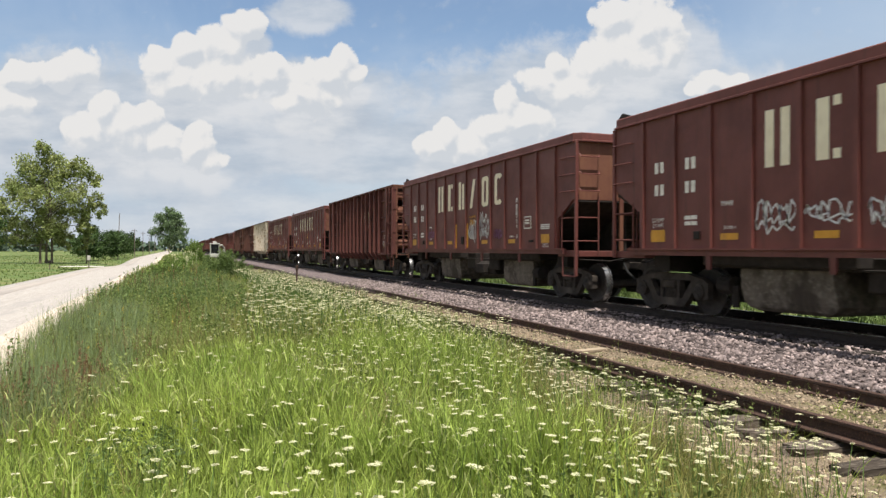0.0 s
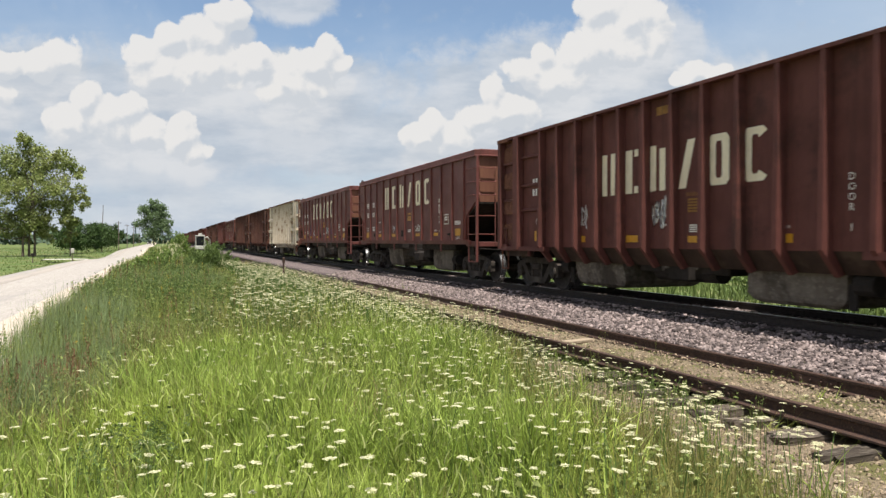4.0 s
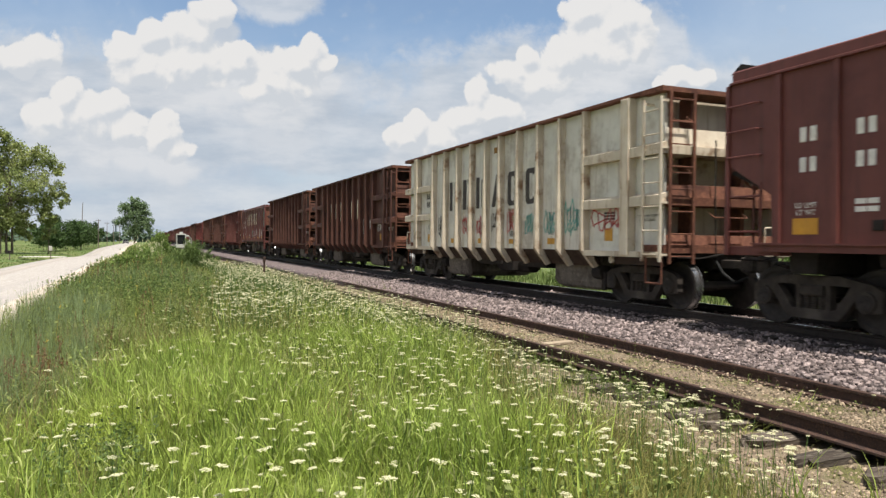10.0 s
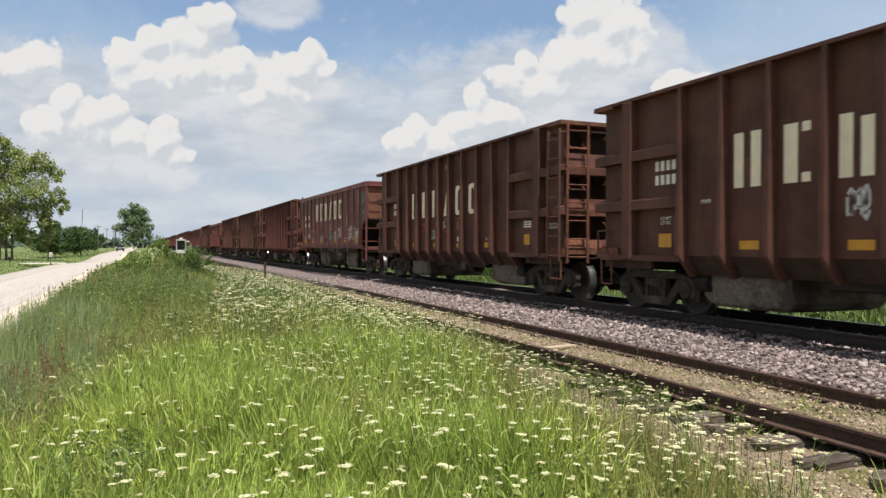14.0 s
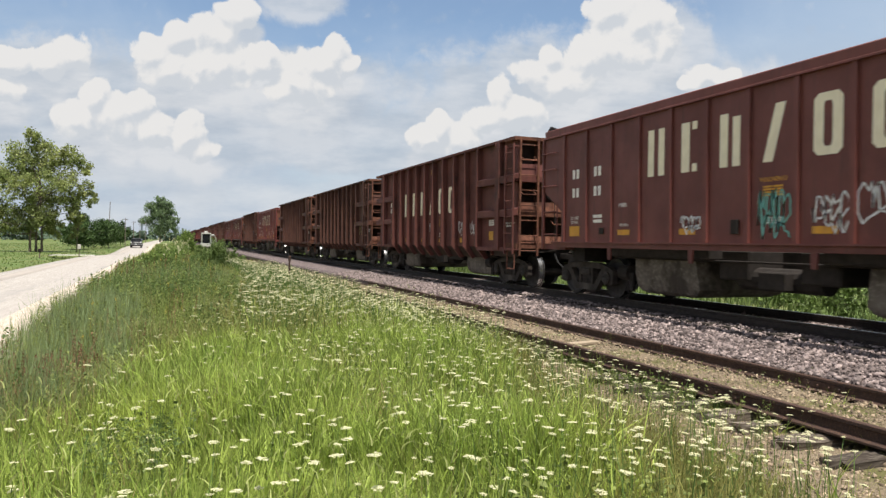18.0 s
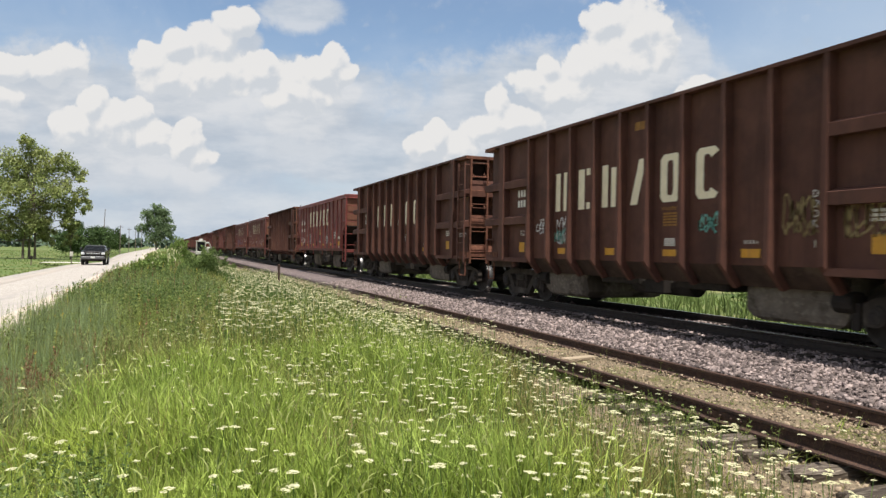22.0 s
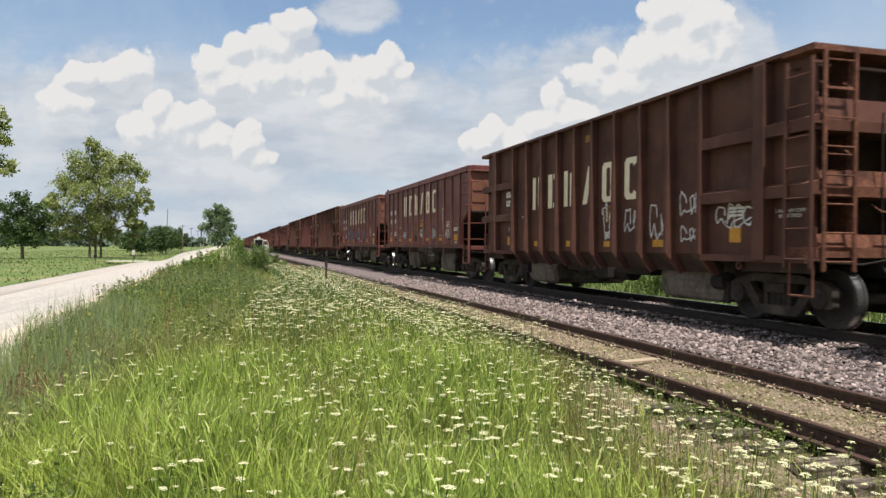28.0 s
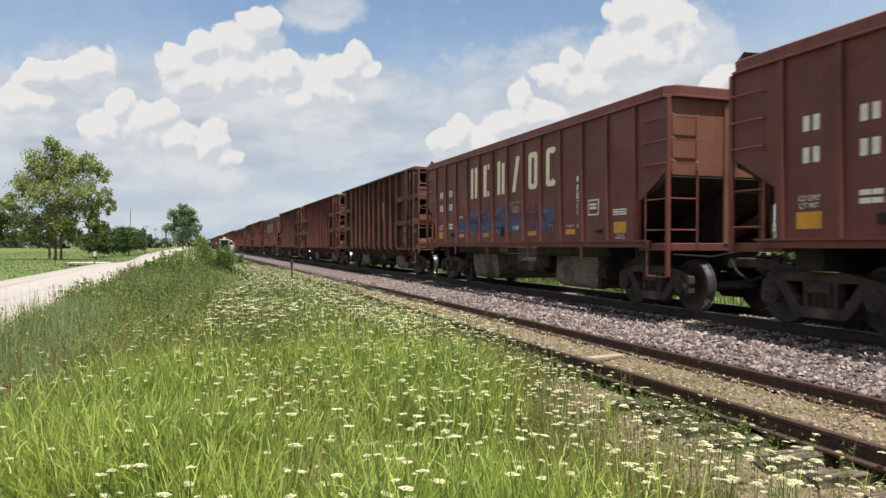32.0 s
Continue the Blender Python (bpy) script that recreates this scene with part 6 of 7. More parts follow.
def grassland():
    def lay(seed, n, y0, y1, x0, x1, power, test, mat, name, label, h, w, bend, segs=3, tuft=1, spread=0.06):
        r, x, y = scatter(seed, n // tuft, y0, y1, x0, x1, power)
        keep = test(r, x, y)
        x, y = x[keep], y[keep]
        tall = np.repeat(r.uniform(0.72, 1.1, len(x)), tuft)
        x, y = np.repeat(x, tuft), np.repeat(y, tuft)
        n = len(x)
        x, y = x + r.normal(0, spread, n) * (tuft > 1), y + r.normal(0, spread, n) * (tuft > 1)
        z = ground_z(x, y)
        hh = (h[0] + (h[1] - h[0]) * r.uniform(0, 1, n) ** 1.2) * tall * np.where(x > -3, np.clip((x + 2.75) / 0.5, 0.55, 1), 1) * (0.45 + 1.05 * patchy(x, y, 201, 3.0))
        far = 1 + np.clip(y - 8, 0, 60) / 22
        blades(name, np.stack([x, y, z - 0.02], -1), hh, w * r.uniform(0.6, 1.4, n) * far, bend * r.uniform(0.15, 1.0, n) + (r.uniform(0, 1, n) < 0.15) * bend, mat, label, seed + 1, segs)

    edge = lambda x, y: x < weed_edge(y)
    chance = lambda r, x: r.uniform(0, 1, len(x))
    lay(31, 300000, 2.2, 16, -2.2, 5.0, 1.25, lambda r, x, y: edge(x, y) & (lush(x, y) > 0.15 + 0.6 * chance(r, x)), "grass", "foxtail_grass", "bright yellow-green foxtail grass in full sun", (0.26, 0.62), 0.0165, 0.50, 3, 10, 0.055)
    lay(41, 84000, 2.0, 15, -2.3, 6.0, 1.3, lambda r, x, y: edge(x, y + 0.4) & (lush(x, y) < 0.3 + 0.5 * chance(r, x)) & (x > bank_line(y) - 0.5), "thin_grass", "thin_grass", "thin green grass and stems between the flowers", (0.16, 0.52), 0.008, 0.40, 3, 7, 0.07)
    lay(51, 42000, 14, 48, 0.2, 6.6, 1.3, lambda r, x, y: edge(x, y) & (x > bank_line(y)) & (patchy(x, y, 21, 0.55) > 0.40), "grass", "far_foxtail_grass", "yellow-green grass along the track", (0.25, 0.55), 0.010, 0.4, 2, 7, 0.07)
    lay(61, 42000, 14, 60, 0.2, 6.8, 1.2, lambda r, x, y: edge(x, y) & (x > bank_line(y) - 0.4), "thin_grass", "far_thin_grass", "thin dull grass along the track", (0.25, 0.6), 0.009, 0.4, 2, 7, 0.07)
    lay(71, 48000, 5.5, 45, -2.3, 2.2, 1.0, lambda r, x, y: (x < bank_line(y)) & (patchy(x, y, 5, 0.5) + 0.5 * spot(x, y, -1.4, 12, 1.0, 4) > 0.48), "bluegrass", "tall_grass", "grey-green feathery tall grass on the road bank", (0.35, 0.72), 0.006, 0.22, 3, 12, 0.09)
    lay(73, 26000, 2.4, 45, -2.35, 1.6, 1.1, lambda r, x, y: (x < bank_line(y)), "weed", "bank_grass", "dark green mixed grass on the road bank", (0.2, 0.6), 0.009, 0.5, 3, 6, 0.08)
    lay(81, 26000, 2.2, 34, -2.3, 5.8, 1.2, lambda r, x, y: edge(x, y) & (patchy(x, y, 9, 0.8) > 0.54 - 0.14 * np.clip(x - 1.5, 0, 1)), "straw", "dry_grass", "dry straw-coloured stems among the grass", (0.3, 0.7), 0.005, 0.4, 3, 6, 0.05)
    lay(83, 3200, 4.8, 6.6, 0.8, 2.3, 1.0, lambda r, x, y: spot(x, y, 1.5, 5.6, 0.42, 0.42) > 0.2 + 0.7 * chance(r, x), "straw", "straw_tangle", "flattened tangle of dry straw in the grass", (0.25, 0.6), 0.006, 1.5, 4, 6, 0.05)
    lay(91, 24000, 45, 190, -2.4, 7.0, 1.4, lambda r, x, y: (x < 4.6), "weed", "distant_weeds", "weeds on the bank far ahead", (0.3, 0.7), 0.016, 0.4, 2)
    lay(95, 15000, 2.5, 40, 3.2, 7.9, 1.3, lambda r, x, y: (patchy(x, y, 13, 1.6) > 0.46 + 0.16 * np.clip((x - 4.8 - 0.02 * y) / 1.0, 0, 1)) & (x > weed_edge(y) - 0.3), "thin_grass", "track_weeds", "sparse weeds between the siding rails", (0.08, 0.30), 0.007, 0.6)
    lay(85, 9000, 12.5, 22, -2.3, 0.2, 1.0, lambda r, x, y: (x < bank_line(y) - 0.5) & (spot(x, y, -1.3, 16.5, 0.8, 3.6) > 0.25 + 0.5 * chance(r, x)), "bluegrass", "feather_grass", "pale blue-green feathery grass by the road", (0.45, 0.8), 0.008, 0.25, 3, 12, 0.10)
    lay(97, 16000, 5, 130, 13.2, 24, 1.2, lambda r, x, y: x > 13.2, "lawn", "far_side_grass", "green grass beyond the train", (0.3, 0.75), 0.04, 0.4, 2)
    lay(99, 17000, 18, 260, -44, -7.8, 1.5, lambda r, x, y: x < -7.75, "lawn", "field_grass", "green field grass beside the road", (0.08, 0.22), 0.04, 0.4, 2)


def stalk_weeds(name, label, seed, x, y, h, leaf, mat, per=26, wide=0.16, category="weeds", flat=0.4, low=0.1):
    """Upright weeds: each a thin stalk with small leaves round it, narrower towards the tip."""
    r = np.random.RandomState(seed)
    n = len(x)
    b = np.stack([x, y, ground_z(x, y)], -1)
    lean = r.normal(0, 0.12, (n, 2)) * h[:, None]
    top = b + np.stack([lean[:, 0], lean[:, 1], h], -1)
    u = r.uniform(low, 1, (n, per)) ** 0.8
    a = r.uniform(0, 6.283, (n, per))
    rad = wide * h[:, None] * (1.12 - u) * r.uniform(0.2, 1.0, (n, per))
    c = b[:, None] + (top - b)[:, None] * u[..., None] + np.stack([rad * np.cos(a), rad * np.sin(a), 0 * rad], -1)
    size = np.repeat(leaf * (1 + np.clip(y - 10, 0, 80) / 40), per)
    v, q = leaf_cards(c.reshape(-1, 3), size, seed + 1, flat)
    w = 0.003 * (1 + np.clip(y - 8, 0, 60) / 20)
    t = r.uniform(0, 3.14, n)
    sd = np.stack([np.cos(t) * w, np.sin(t) * w, 0 * w], -1)
    sv = np.stack([b - sd, b + sd, top + sd * 0.4, top - sd * 0.4], 1).reshape(-1, 3)
    sq = np.arange(4 * n).reshape(-1, 4) + len(v)
    tagged(new(name, sheet(name, np.concatenate([v, sv]), np.concatenate([q, sq]), mat)), label, category, kind="stuff")


def umbels(name, label, seed, n, y0, y1, x0, x1, test, power, size, h):
    """Wild carrot: thin stems with flat white heads made of small florets."""
    r, x, y = scatter(seed, n, y0, y1, x0, x1, power)
    keep = test(r, x, y)
    x, y = x[keep], y[keep]
    n = len(x)
    z = ground_z(x, y)
    hh = r.uniform(h[0], h[1], n)
    lean = r.normal(0, 0.10, (n, 2))
    top = np.stack([x + lean[:, 0] * hh, y + lean[:, 1] * hh, z + hh], -1)
    rad = size * np.clip(r.lognormal(0, 0.35, n), 0.45, 1.5) * (1 + np.clip(y - 10, 0, 40) / 60)
    m = 24 if y0 < 10 else 13
    k = np.arange(m)
    ang = k * 2.399963
    rr = np.sqrt((k + 0.5) / m)
    tilt = r.normal(0, 0.09, (n, 2))
    fx = rad[:, None] * rr * np.cos(ang) * r.uniform(0.85, 1.15, (n, m))
    fy = rad[:, None] * rr * np.sin(ang) * r.uniform(0.85, 1.15, (n, m))
    fz = fx * tilt[:, :1] + fy * tilt[:, 1:] - 0.16 * rad[:, None] * rr**2 + r.normal(0, 0.0015, (n, m))
    c = top[:, None] + np.stack([fx, fy, fz], -1)
    s = (rad[:, None] * (0.27 if y0 < 10 else 0.36) * r.uniform(0.75, 1.2, (n, m)))[..., None]
    o = np.array([[-1, -1, 0], [1, -1, 0], [1, 1, 0], [-1, 1, 0]]) * 0.8
    tw = r.uniform(0, 1.57, (n, m))
    ox = o[:, 0] * np.cos(tw)[..., None] - o[:, 1] * np.sin(tw)[..., None]
    oy = o[:, 0] * np.sin(tw)[..., None] + o[:, 1] * np.cos(tw)[..., None]
    oz = r.normal(0, 0.10, (n, m, 4))
    v = (c[:, :, None] + np.stack([ox, oy, oz], -1) * s[..., None]).reshape(-1, 3)
    tagged(new(name, sheet(name, v, np.arange(len(v)).reshape(-1, 4), "lace")), label, "wildflowers", kind="stuff")
    # stems
    w = 0.0022 * (1 + np.clip(y - 8, 0, 60) / 14)
    a = r.uniform(0, 3.14, n)
    sd = np.stack([np.cos(a) * w, np.sin(a) * w, 0 * w], -1)
    b = np.stack([x, y, z], -1)
    mid = (b + top) / 2 + np.stack([lean[:, 0] * -0.12, lean[:, 1] * -0.12, 0 * x], -1)
    v = np.stack([b - sd, b + sd, mid - sd, mid + sd, top - sd, top + sd], 1).reshape(-1, 3)
    f = np.array([[0, 1, 3, 2], [2, 3, 5, 4]])
    q = (f[None] + 6 * np.arange(n)[:, None, None]).reshape(-1, 4)
    tagged(new(name + "_stems", sheet(name + "_stems", v, q, "stem")), "thin green stems of the white wildflowers", "flower stems", kind="stuff")


def tree(name, label, x, y, height, spread, seed, lobes, leaves, leaf, mat, trunk=0.35, group="", bare=0.25, category="tree", stems=1, base=None):
    """A tapered trunk with limbs to each mass of foliage; masses are (across, along, up, radius) in parts of spread and height."""
    rnd, r = random.Random(seed), np.random.RandomState(seed)
    z0 = float(ground_z(x, y)) if base is None else base
    ob = thing(name, label, category, group, m=pose(x, y, z0))
    bm = bmesh.new()
    fork = Vector((0.0, 0.0, height * bare))
    for k in range(stems):
        off = Vector((rnd.uniform(-1, 1), rnd.uniform(-1, 1), 0)) * spread * 0.05 * (stems > 1)
        rod(bm, off + Vector((0, 0, -0.3)), off + fork, trunk, trunk * 0.7, 10)
        rod(bm, off + fork, (spread * 0.03, 0, height * 0.62), trunk * 0.7, trunk * 0.35, 8)
    pts = []
    for lx, ly, lz, lr in lobes:
        c = Vector((lx * spread, ly * spread, lz * height))
        a = fork.lerp(Vector((0, 0, height * 0.6)), max(0.0, min(1.0, (lz - bare) * 1.1)))
        mid = a.lerp(c, 0.55) + Vector((0, 0, -0.04 * height))
        rod(bm, a, mid, trunk * 0.38, trunk * 0.22, 6), rod(bm, mid, c, trunk * 0.22, trunk * 0.08, 6)
        m = int(leaves * lr**2 / sum(l[3] ** 2 for l in lobes))
        clumps = max(6, m // 60)
        d = r.normal(size=(clumps, 3))
        d /= np.linalg.norm(d, axis=1, keepdims=True)
        cc = np.array(c) + d * (r.uniform(0.35, 1.0, (clumps, 1)) * lr * np.array([spread, spread, spread * 0.8]))
        for j in range(0, clumps, 3):
            rod(bm, c, Vector(cc[j]), trunk * 0.07, trunk * 0.03, 4)
        pick = r.randint(0, clumps, m)
        pts.append(cc[pick] + r.normal(0, 1, (m, 3)) * lr * spread * 0.17)
    part("trunk", bm, "bark", ob)
    v, q = leaf_cards(np.concatenate(pts), leaf, seed + 1)
    crown = new("crown", sheet("crown", v, q, mat))
    crown.parent = ob
    return ob


def bush(name, label, x, y, height, width, seed, leaves, leaf, mat, group="", category="bush"):
    rnd = random.Random(seed)
    lobes = [(rnd.uniform(-0.32, 0.32), rnd.uniform(-0.3, 0.3), rnd.uniform(0.25, 0.74), rnd.uniform(0.16, 0.27)) for _ in range(9)] + [(0, 0, 0.35, 0.36)]
    return tree(name, label, x, y, height, width, seed, lobes, leaves, leaf, mat, 0.05, group, 0.1, category)


grassland()
field_of = lambda x, y: patchy(x, y, 33, 0.5)
umbels("wild_carrot", "creamy flat-headed wild carrot flowers among the grass", 7, 3800, 3.0, 15, -0.9, 5.2, lambda r, x, y: (x < weed_edge(y) + 0.4) & (x > bank_line(y) - 0.1) & (r.uniform(0, 1, len(x)) < 0.20 + 0.55 * np.clip((x - 0.3) / 2.6, 0, 1) + 0.3 * spot(x, y, 2.6, 10, 1.6, 5.0)), 1.3, 0.0195, (0.34, 0.72))
umbels("far_wild_carrot", "drifts of creamy wild carrot flowers along the track", 8, 11000, 11, 46, 1.2, 6.2, lambda r, x, y: (x < weed_edge(y) - 0.1) & (x > bank_line(y) + 0.2) & (r.uniform(0, 1, len(x)) < 0.35 + 0.6 * field_of(x, y)), 1.1, 0.028, (0.5, 0.8))


def weeds_of(seed, n, y0, y1, x0, x1, power, test, h):
    r, x, y = scatter(seed, n, y0, y1, x0, x1, power)
    keep = test(r, x, y)
    x, y = x[keep], y[keep]
    return x, y, r.uniform(h[0], h[1], len(x)) * (0.50 + 0.95 * patchy(x, y, seed, 2.0)) * np.clip((x + 2.75) / 0.5, 0.55, 1)


on_bank = lambda r, x, y: (x < bank_line(y)) & (patchy(x, y, 3, 0.6) > 0.30)
stalk_weeds("bank_weeds", "leafy dark green weeds on the road bank", 15, *weeds_of(15, 4600, 4.2, 48, -2.1, 2.4, 1.1, on_bank, (0.3, 0.7)), 0.030, "weed", 26, 0.2)
stalk_weeds("ragweed", "deep green feathery ragweed on the road bank", 19, *weeds_of(19, 2600, 5.5, 40, -2.1, 2.0, 1.0, lambda r, x, y: (x < bank_line(y) + 0.1) & (patchy(x, y, 88, 0.7) > 0.5), (0.35, 0.75)), 0.034, "leaf_shrub", 34, 0.24)
stalk_weeds("nettle_clump", "dark green leafy weed clump in the grass", 29, *weeds_of(29, 420, 3.6, 6.2, -0.9, 0.4, 1.0, lambda r, x, y: spot(x, y, -0.2, 5.1, 0.36, 0.62) > 0.25 + 0.6 * r.uniform(0, 1, len(x)), (0.30, 0.55)), 0.024, "leaf_shrub", 44, 0.34)
stalk_weeds("leafy_weeds", "low leafy weeds under the grass", 14, *weeds_of(14, 2600, 2.6, 14, -1.2, 4.6, 1.2, lambda r, x, y: (x < weed_edge(y) + 0.3) & (lush(x, y) < 0.25 + 0.5 * r.uniform(0, 1, len(x)) ** 2), (0.2, 0.5)), 0.030, "weed", 16, 0.3)
stalk_weeds("gravel_weeds", "scattered small leafy weeds on the gravel", 24, *weeds_of(24, 1300, 2.6, 30, 3.4, 7.9, 1.4, lambda r, x, y: (x > weed_edge(y) - 0.2) & (patchy(x, y, 13, 1.1) > 0.40 + 0.25 * np.clip((x - side_x(y) + 0.4) / 0.5, 0, 1)), (0.12, 0.42)), 0.022, "weed", 14, 0.4)
stalk_weeds("rail_weeds", "weeds growing along the rusted rail", 25, *weeds_of(25, 260, 5.6, 26, 5.55, 6.55, 1.3, lambda r, x, y: (np.abs(x - side_x(y) + 0.12) < 0.14) & (patchy(x, y, 17, 0.9) > 0.4), (0.14, 0.42)), 0.022, "weed", 18, 0.4)
stalk_weeds("low_weeds", "low creeping weeds and moss between the siding rails", 28, *weeds_of(28, 1500, 3.2, 26, 5.0, 7.9, 1.4, lambda r, x, y: (np.abs(x - side_x(y) - 0.5) < 1.1) & (patchy(x, y, 19, 1.3) > 0.52), (0.2, 0.3)), 0.016, "weed", 12, 0.45, low=0.5)
stalk_weeds("dock_plants", "rust-brown dried dock stalks on the bank", 18, *weeds_of(18, 380, 5, 44, -2.2, 2.0, 1.0, lambda r, x, y: (x < bank_line(y) + 0.5) & (patchy(x, y, 61, 0.8) > 0.42), (0.5, 0.9)), 0.020, "dock", 30, 0.06, low=0.45)
stalk_weeds("yellow_blossom", "scattered yellow weed blossom on the bank", 16, *weeds_of(16, 90, 7, 50, -2.2, 1.6, 1.0, lambda r, x, y: (x < bank_line(y)) & (patchy(x, y, 4, 0.7) > 0.45), (0.5, 0.85)), 0.024, "goldenrod", 9, 0.12, "wildflowers", low=0.8)


stalk_weeds("dry_dock_patch", "patch of rust-brown dried dock on the road bank", 38, *weeds_of(38, 420, 7.6, 12.0, -2.2, -0.5, 1.0, lambda r, x, y: spot(x, y, -1.3, 9.4, 0.55, 1.3) > 0.2 + 0.6 * r.uniform(0, 1, len(x)), (0.35, 0.6)), 0.020, "dock", 34, 0.12, low=0.3)
stalk_weeds("siding_weeds", "leafy weeds crowding the rusted siding rail", 39, *weeds_of(39, 2600, 6.5, 34, 4.6, 6.4, 1.2, lambda r, x, y: (np.abs(x - side_x(y) + 0.35) < 0.45) & (patchy(x, y, 47, 1.5) > 0.44), (0.18, 0.42)), 0.022, "weed", 16, 0.3)
stalk_weeds("far_rail_weeds", "weeds along the far rail of the siding", 43, *weeds_of(43, 900, 7.0, 30, 6.9, 8.1, 1.2, lambda r, x, y: (np.abs(x - side_x(y) - 1.5) < 0.22) & (patchy(x, y, 49, 1.7) > 0.52), (0.14, 0.36)), 0.020, "weed", 14, 0.35)
umbels("siding_wild_carrot", "creamy wild carrot flowers leaning over the siding rails", 44, 520, 5.2, 26, 4.2, 7.2, lambda r, x, y: (x > weed_edge(y) - 0.4) & (np.abs(x - side_x(y) + 0.2) < 1.3) & (r.uniform(0, 1, len(x)) < np.interp(x - side_x(y), [-1.5, -0.3, 0.2, 1.3], [0.9, 0.9, 0.35, 0.15])), 1.3, 0.022, (0.22, 0.45))


def foxtail_tufts():
    """A few single tufts standing on the gravel by the rails."""
    r = np.random.RandomState(140)
    for x, y, n, h in ((6.79, 6.08, 34, 0.40), (7.6, 7.4, 12, 0.25), (5.9, 4.7, 8, 0.3), (5.6, 5.6, 10, 0.34), (4.6, 5.3, 16, 0.55), (4.9, 7.9, 18, 0.5), (5.2, 10.5, 16, 0.45), (6.6, 8.3, 10, 0.3), (4.4, 3.9, 16, 0.55), (5.0, 3.7, 12, 0.5)):
        xs, ys = x + r.normal(0, 0.05, n), y + r.normal(0, 0.05, n)
        z = -0.70 if x < 7.4 else -0.58
        blades("grass_tuft", np.stack([xs, ys, np.full(n, z)], -1), h * r.uniform(0.5, 1.1, n), np.full(n, 0.012), r.uniform(0.2, 1.1, n), "grass", "single green grass tuft standing on the track gravel", 141 + n, 4)


def foxtail_heads():
    """Nodding pale seed heads on the foxtail grass."""
    r, x, y = scatter(101, 4200, 2.4, 16, -1.5, 4.6, 1.2)
    keep = (x < weed_edge(y)) & (lush(x, y) > 0.25)
    x, y = x[keep], y[keep]
    z = ground_z(x, y) + r.uniform(0.42, 0.7, len(x))
    blades("foxtail_heads", np.stack([x, y, z], -1), r.uniform(0.05, 0.10, len(x)), np.full(len(x), 0.010), r.uniform(0.6, 1.3, len(x)), "straw_head", "pale nodding foxtail seed heads", 102)


foxtail_tufts()
foxtail_heads()


def plume(name, label, x, y, height, width, seed, leaves, leaf, mat, group):
    """A feathery bush of many upright sprays, widest low down."""
    rnd, r = random.Random(seed), np.random.RandomState(seed)
    ob = thing(name, label, "bush", group, m=pose(x, y, float(ground_z(x, y))))
    bm = bmesh.new()
    pts = []
    sprays = 46
    for k in range(sprays):
        a, d = rnd.uniform(0, 6.28), rnd.uniform(0.05, 1) ** 0.6
        top = Vector((math.cos(a) * d * width * 0.5, math.sin(a) * d * width * 0.5, height * (1.0 - 0.55 * d * d) * rnd.uniform(0.72, 1.05)))
        foot = Vector((top.x * 0.25, top.y * 0.25, -0.1))
        rod(bm, foot, top, 0.014, 0.004, 5)
        m = leaves // sprays
        u = r.uniform(0.12, 1.02, m)
        p = np.array(foot) + np.outer(u, np.array(top - foot)) + r.normal(0, 1, (m, 3)) * (0.11 * width * (1.15 - u))[:, None] * np.array([1, 1, 0.7])
        pts.append(p)
    part("stalk", bm, "stem", ob)
    v, q = leaf_cards(np.concatenate(pts), leaf, seed + 1, 0.2)
    new("foliage", sheet("foliage", v, q, mat)).parent = ob
    return ob


plume("shrub", "dark green feathery shrub on the bank", 2.35, 38.5, 1.75, 2.7, 11, 34000, 0.05, "leaf_shrub", "shrubs on the bank")
plume("shrub", "low dark green shrub on the bank", 1.3, 40.0, 0.9, 0.9, 12, 3000, 0.06, "leaf_shrub", "shrubs on the bank")
plume("shrub", "yellow-green feathery bush on the crest of the bank", 1.8, 80.0, 2.9, 2.5, 13, 9000, 0.12, "leaf_mid", "shrubs on the bank")
for k, (bx, by, bh, bw) in enumerate(((-0.8, 37.5, 1.15, 1.4), (-0.15, 39.5, 1.4, 1.6), (0.35, 43.0, 1.3, 1.5), (0.3, 50.0, 1.3, 1.5), (0.9, 62.0, 1.2, 1.7), (1.2, 73.0, 1.4, 2.0), (2.3, 98.0, 1.6, 2.4))):
    plume("broadleaf_weed", "broad-leaved pale-topped weed clump on the bank", bx, by, bh, bw, 20 + k, 3600, 0.10, "leaf_mid", "weed clumps on the bank")
stalk_weeds("elder_blossom", "pale blossom on the tall weed clumps", 27, *weeds_of(27, 150, 36, 64, -1.4, 1.4, 1.0, lambda r, x, y: np.abs(x - np.interp(y, [36, 43, 62], [-0.8, 0.4, 0.9])) < 0.7, (1.1, 1.5)), 0.040, "lace", 8, 0.08, "wildflowers", low=0.9)

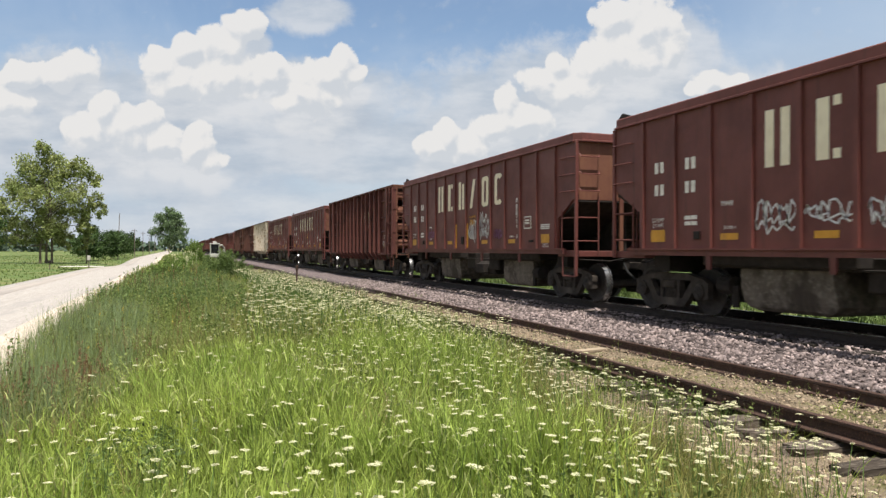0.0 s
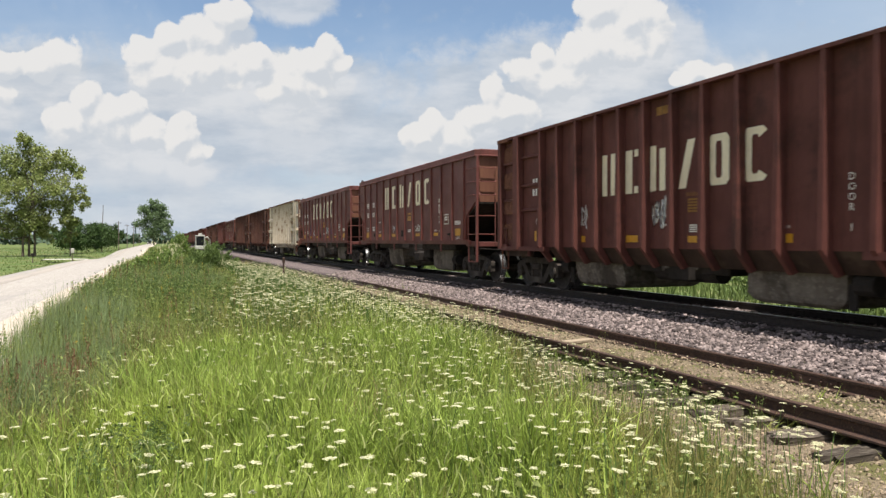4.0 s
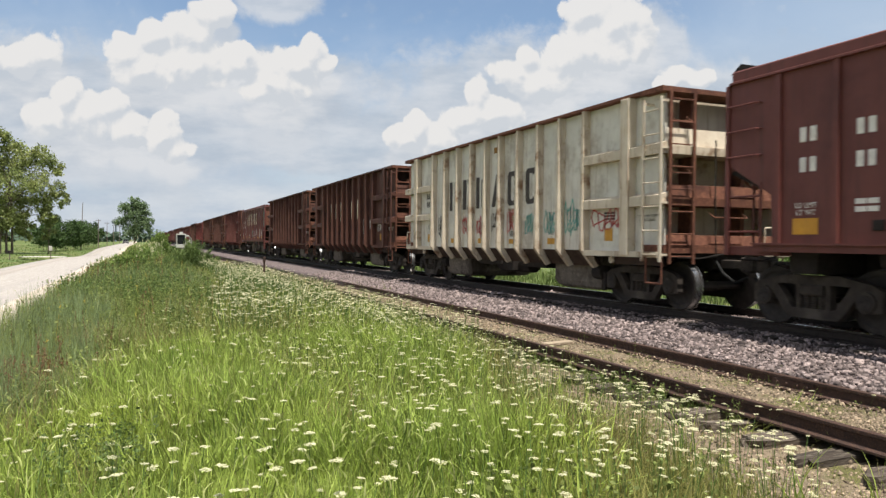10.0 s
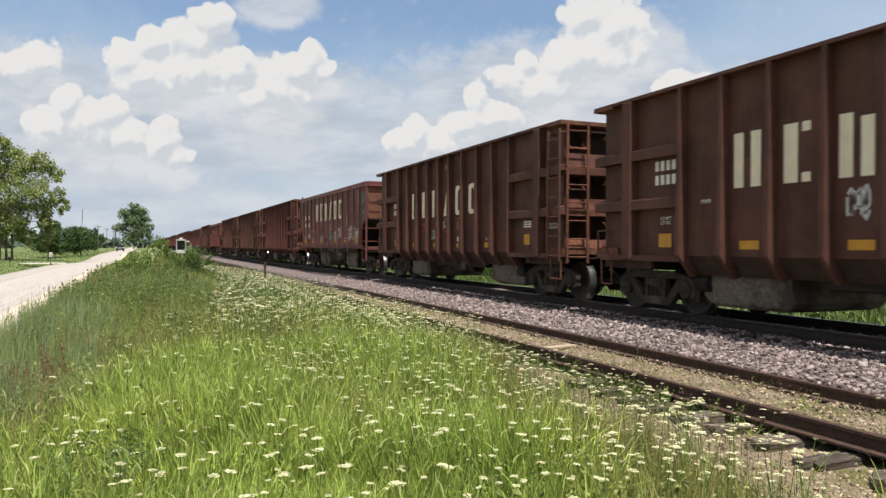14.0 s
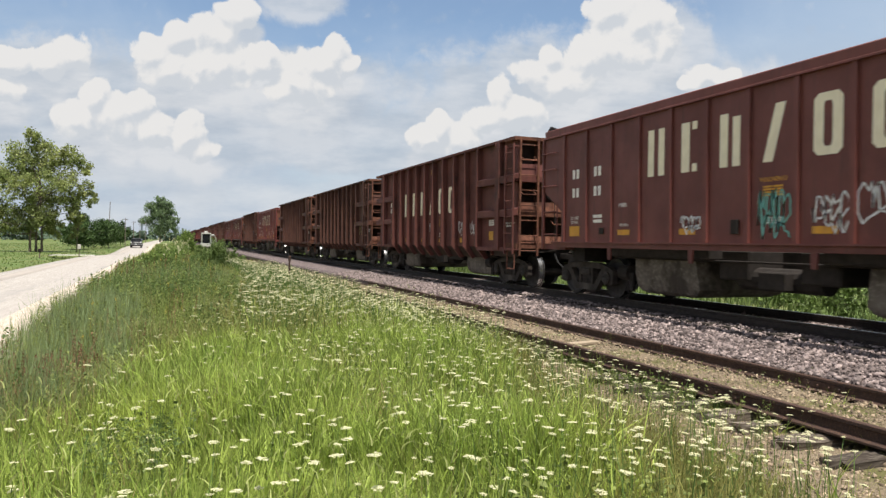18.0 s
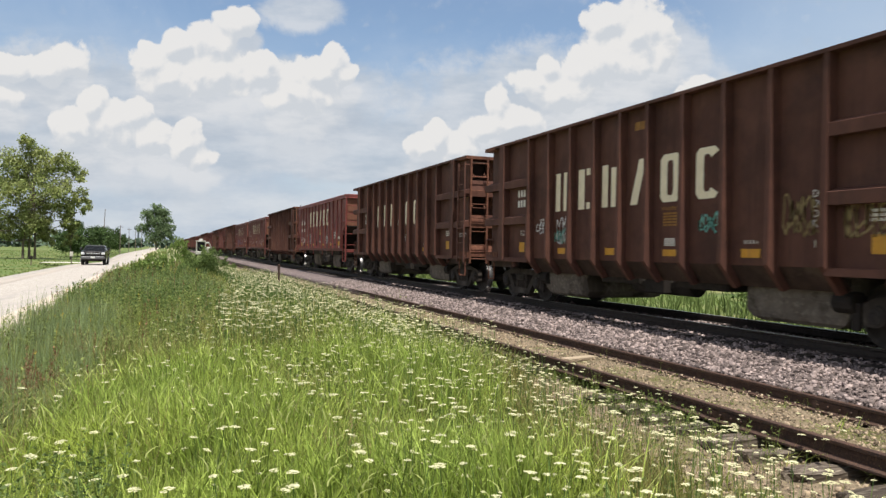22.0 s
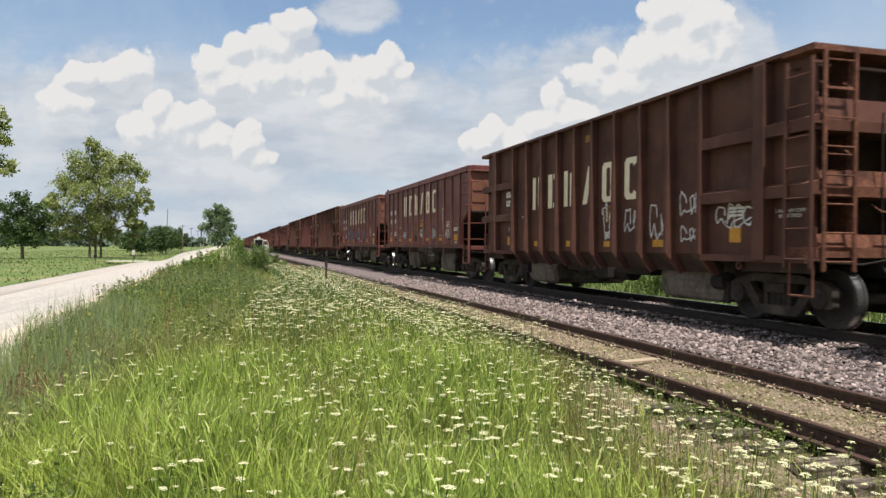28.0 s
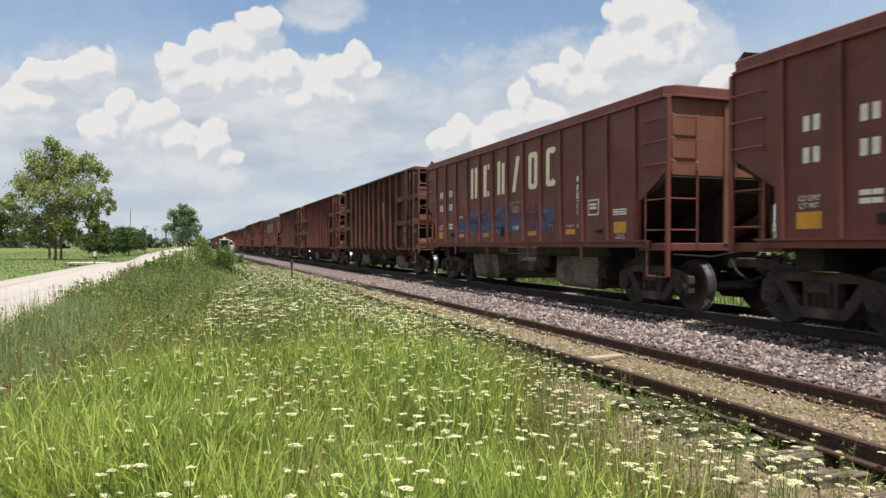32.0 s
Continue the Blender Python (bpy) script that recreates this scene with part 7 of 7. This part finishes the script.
BIG = [(-0.05, 0, 0.92, 0.10), (0.02, 0.05, 0.83, 0.13), (-0.12, 0, 0.76, 0.15), (0.14, 0, 0.74, 0.14), (0.30, 0, 0.76, 0.13), (0.40, 0, 0.68, 0.10), (-0.02, 0.1, 0.66, 0.17), (-0.24, 0, 0.60, 0.15), (0.20, -0.1, 0.58, 0.17),
       (-0.36, 0, 0.46, 0.13), (-0.10, -0.1, 0.50, 0.18), (0.06, 0.1, 0.42, 0.17), (0.30, 0, 0.44, 0.13), (-0.26, 0.1, 0.34, 0.16), (-0.05, 0, 0.30, 0.17), (0.14, 0, 0.27, 0.13), (-0.40, -0.1, 0.30, 0.10),
       (-0.22, 0, 0.19, 0.11), (-0.02, 0.05, 0.18, 0.11), (0.16, 0, 0.18, 0.09), (-0.38, 0, 0.19, 0.08), (0.34, 0, 0.32, 0.10), (0.42, 0, 0.52, 0.10), (0.48, 0, 0.42, 0.08)]
tree("cottonwood_tree", "tall open-crowned cottonwood beside the road", -17.9, 122.0, 18.3, 15.5, 40, BIG, 27000, 0.32, "leaf", 0.20, "roadside trees", 0.12, stems=3)
tree("cottonwood_tree", "young slender tree with light foliage beside the road", -12.7, 124.0, 8.0, 4.0, 41, [(0, 0, 0.85, 0.2), (0.15, 0, 0.66, 0.25), (-0.15, 0, 0.6, 0.25), (0.05, 0, 0.45, 0.28), (-0.1, 0, 0.33, 0.2)], 1700, 0.30, "leaf", 0.10, "roadside trees", 0.2)
tree("roundleaf_tree", "broad green tree standing by the railway far ahead", -2.6, 350.0, 20.5, 16.0, 42, [(0, 0, 0.88, 0.2), (0.2, 0, 0.74, 0.22), (-0.2, 0, 0.74, 0.22), (0, 0, 0.62, 0.3), (0.32, 0, 0.52, 0.18), (-0.30, 0, 0.5, 0.2), (0.1, 0, 0.4, 0.3), (-0.1, 0, 0.26, 0.25), (0.28, 0, 0.3, 0.2)], 12000, 0.62, "far_tree", 0.4, "roadside trees", 0.1)
tree("maple_tree", "dense dark green tree in the field", -25.3, 112.0, 9.6, 8.6, 43, [(0, 0, 0.86, 0.16), (0.15, 0, 0.72, 0.2), (-0.2, 0, 0.68, 0.22), (0.28, 0, 0.55, 0.2), (-0.3, 0, 0.48, 0.22), (0, 0, 0.5, 0.28), (0.15, 0, 0.34, 0.25), (-0.15, 0, 0.32, 0.25)], 9000, 0.3, "leaf_dark", 0.25, "roadside trees", 0.18)
tree("cottonwood_tree", "tall cottonwood reaching over the field edge", -27.2, 86.0, 19.0, 15.0, 44, [l for l in BIG if l[2] > 0.45], 13000, 0.34, "leaf", 0.4, "roadside trees", 0.15, stems=2)
for k, (bx, by, bh, bw) in enumerate(((-15.2, 141, 6.0, 6.2), (-14.0, 147, 6.6, 6.2), (-13.0, 154, 6.8, 6.0), (-12.2, 162, 7.0, 6.0), (-11.5, 172, 7.2, 6.0), (-11.0, 184, 7.2, 5.8), (-10.6, 198, 7.0, 5.4))):
    bush("hedge_bush", "dark green hedgerow bush by the roadside", bx, by, bh, bw, 50 + k, 6500, 0.28, "leaf_dark", "hedge by the road")
for k, (bx, by, bh, bw) in enumerate(((17, 15, 2.4, 4.0), (21, 21, 3.4, 5.0), (17.5, 27, 2.0, 4.0), (27, 12, 4.4, 6.0), (30, 30, 4.0, 6.0), (19, 8, 2.6, 4.0), (18, 36, 2.2, 4.5), (19, 47, 2.4, 5.0), (18, 11.5, 2.6, 3.6), (23, 16, 4.0, 5.5), (25, 8, 4.2, 6.0))):
    bush("thicket_bush", "green thicket bush beyond the train", bx, by, bh, bw, 70 + k, 5000, 0.12, "leaf_shrub", "thicket beyond the train")


def far_woods():
    """Woods along the horizon, all one thing."""
    r = np.random.RandomState(77)
    n = 420
    a = r.uniform(-75, 130, n)
    dist = r.uniform(420, 900, n)
    x, y = dist * np.sin(np.radians(a)), dist * np.cos(np.radians(a))
    hgt = r.uniform(5, 11, n) * np.where((a > -25) & (a < -6), 1.15, 0.9)
    pts = []
    for k in range(n):
        m = 90
        d = r.normal(size=(m, 3))
        d /= np.linalg.norm(d, axis=1, keepdims=True)
        pts.append(np.array([x[k], y[k], -1 + hgt[k] * 0.5]) + d * np.array([hgt[k] * 1.3, hgt[k] * 1.3, hgt[k] * 0.5]) * r.uniform(0.7, 1.0, (m, 1)))
    v, q = leaf_cards(np.concatenate(pts), 3.2, 78, 0.2, 0.9)
    tagged(new("far_woods", sheet("far_woods", v, q, "far_leaf")), "hazy belt of woods along the horizon", "woods", kind="stuff")


far_woods()

# ---- what moves ----
RUN = [(0.0, 0.0), (3.5, 22.60), (6.0, 39.16), (9.0, 59.35), (13.0, 86.70), (17.0, 114.03), (21.5, 145.28), (25.5, 173.25), (28.0, 190.85), (32.0, 219.20)]


def share_keys(ob, source):
    ob.rotation_mode = "QUATERNION"
    keys = ob.animation_data_create()
    keys.action = source.animation_data.action
    keys.action_slot = source.animation_data.action_slot


def motions():
    ts = np.array([r[0] for r in RUN])
    ss = np.array([r[1] for r in RUN])
    for n, kind, car, start in TRAIN:
        walk(car, [(t, pose(MID_X, start - s, 0)) for t, s in RUN])
    spin = np.arange(0, 32.001, 1 / 15)
    gone = np.interp(spin, ts, ss)
    first = {}
    for n, kind, car, start in TRAIN:
        for w in car.children_recursive:
            if w.name.startswith("wheelset"):
                k = 1 if w.location.y > 0 else -1
                if k in first:
                    share_keys(w, first[k])
                else:
                    walk(w, [(float(t), pose(0, k * 0.89, WHEEL_R, math.degrees(s / WHEEL_R) % 360)) for t, s in zip(spin, gone)])
                    first[k] = w
    way = [(0.0, 490.0), (18.0, 149.0), (20.0, 111.0), (22.0, 73.5), (24.0, 36.0), (26.0, -2.0), (32.0, -116.0)]
    rows = []
    for t in np.arange(0, 32.01, 0.5):
        y = float(np.interp(t, *zip(*way)))
        rise = math.degrees(math.atan2(float(lift(y + 1.6)) - float(lift(y - 1.6)), 3.2))
        rows.append((float(t), pose(float(np.interp(t, [18, 22, 23, 24, 25], [-5.25, -5.35, -5.42, -5.75, -5.9])), y, -0.490 + float(lift(y)), rise, 0, 0)))
    walk(TRUCK, rows)
    for x, y, w in TRUCK_WHEELS:
        turn = [(float(t), pose(x, y, 0.40, math.degrees((490.0 - float(np.interp(t, *zip(*way)))) / 0.42) % 360)) for t in np.arange(0, 32.01, 1 / 30)]
        walk(w, turn)


motions()
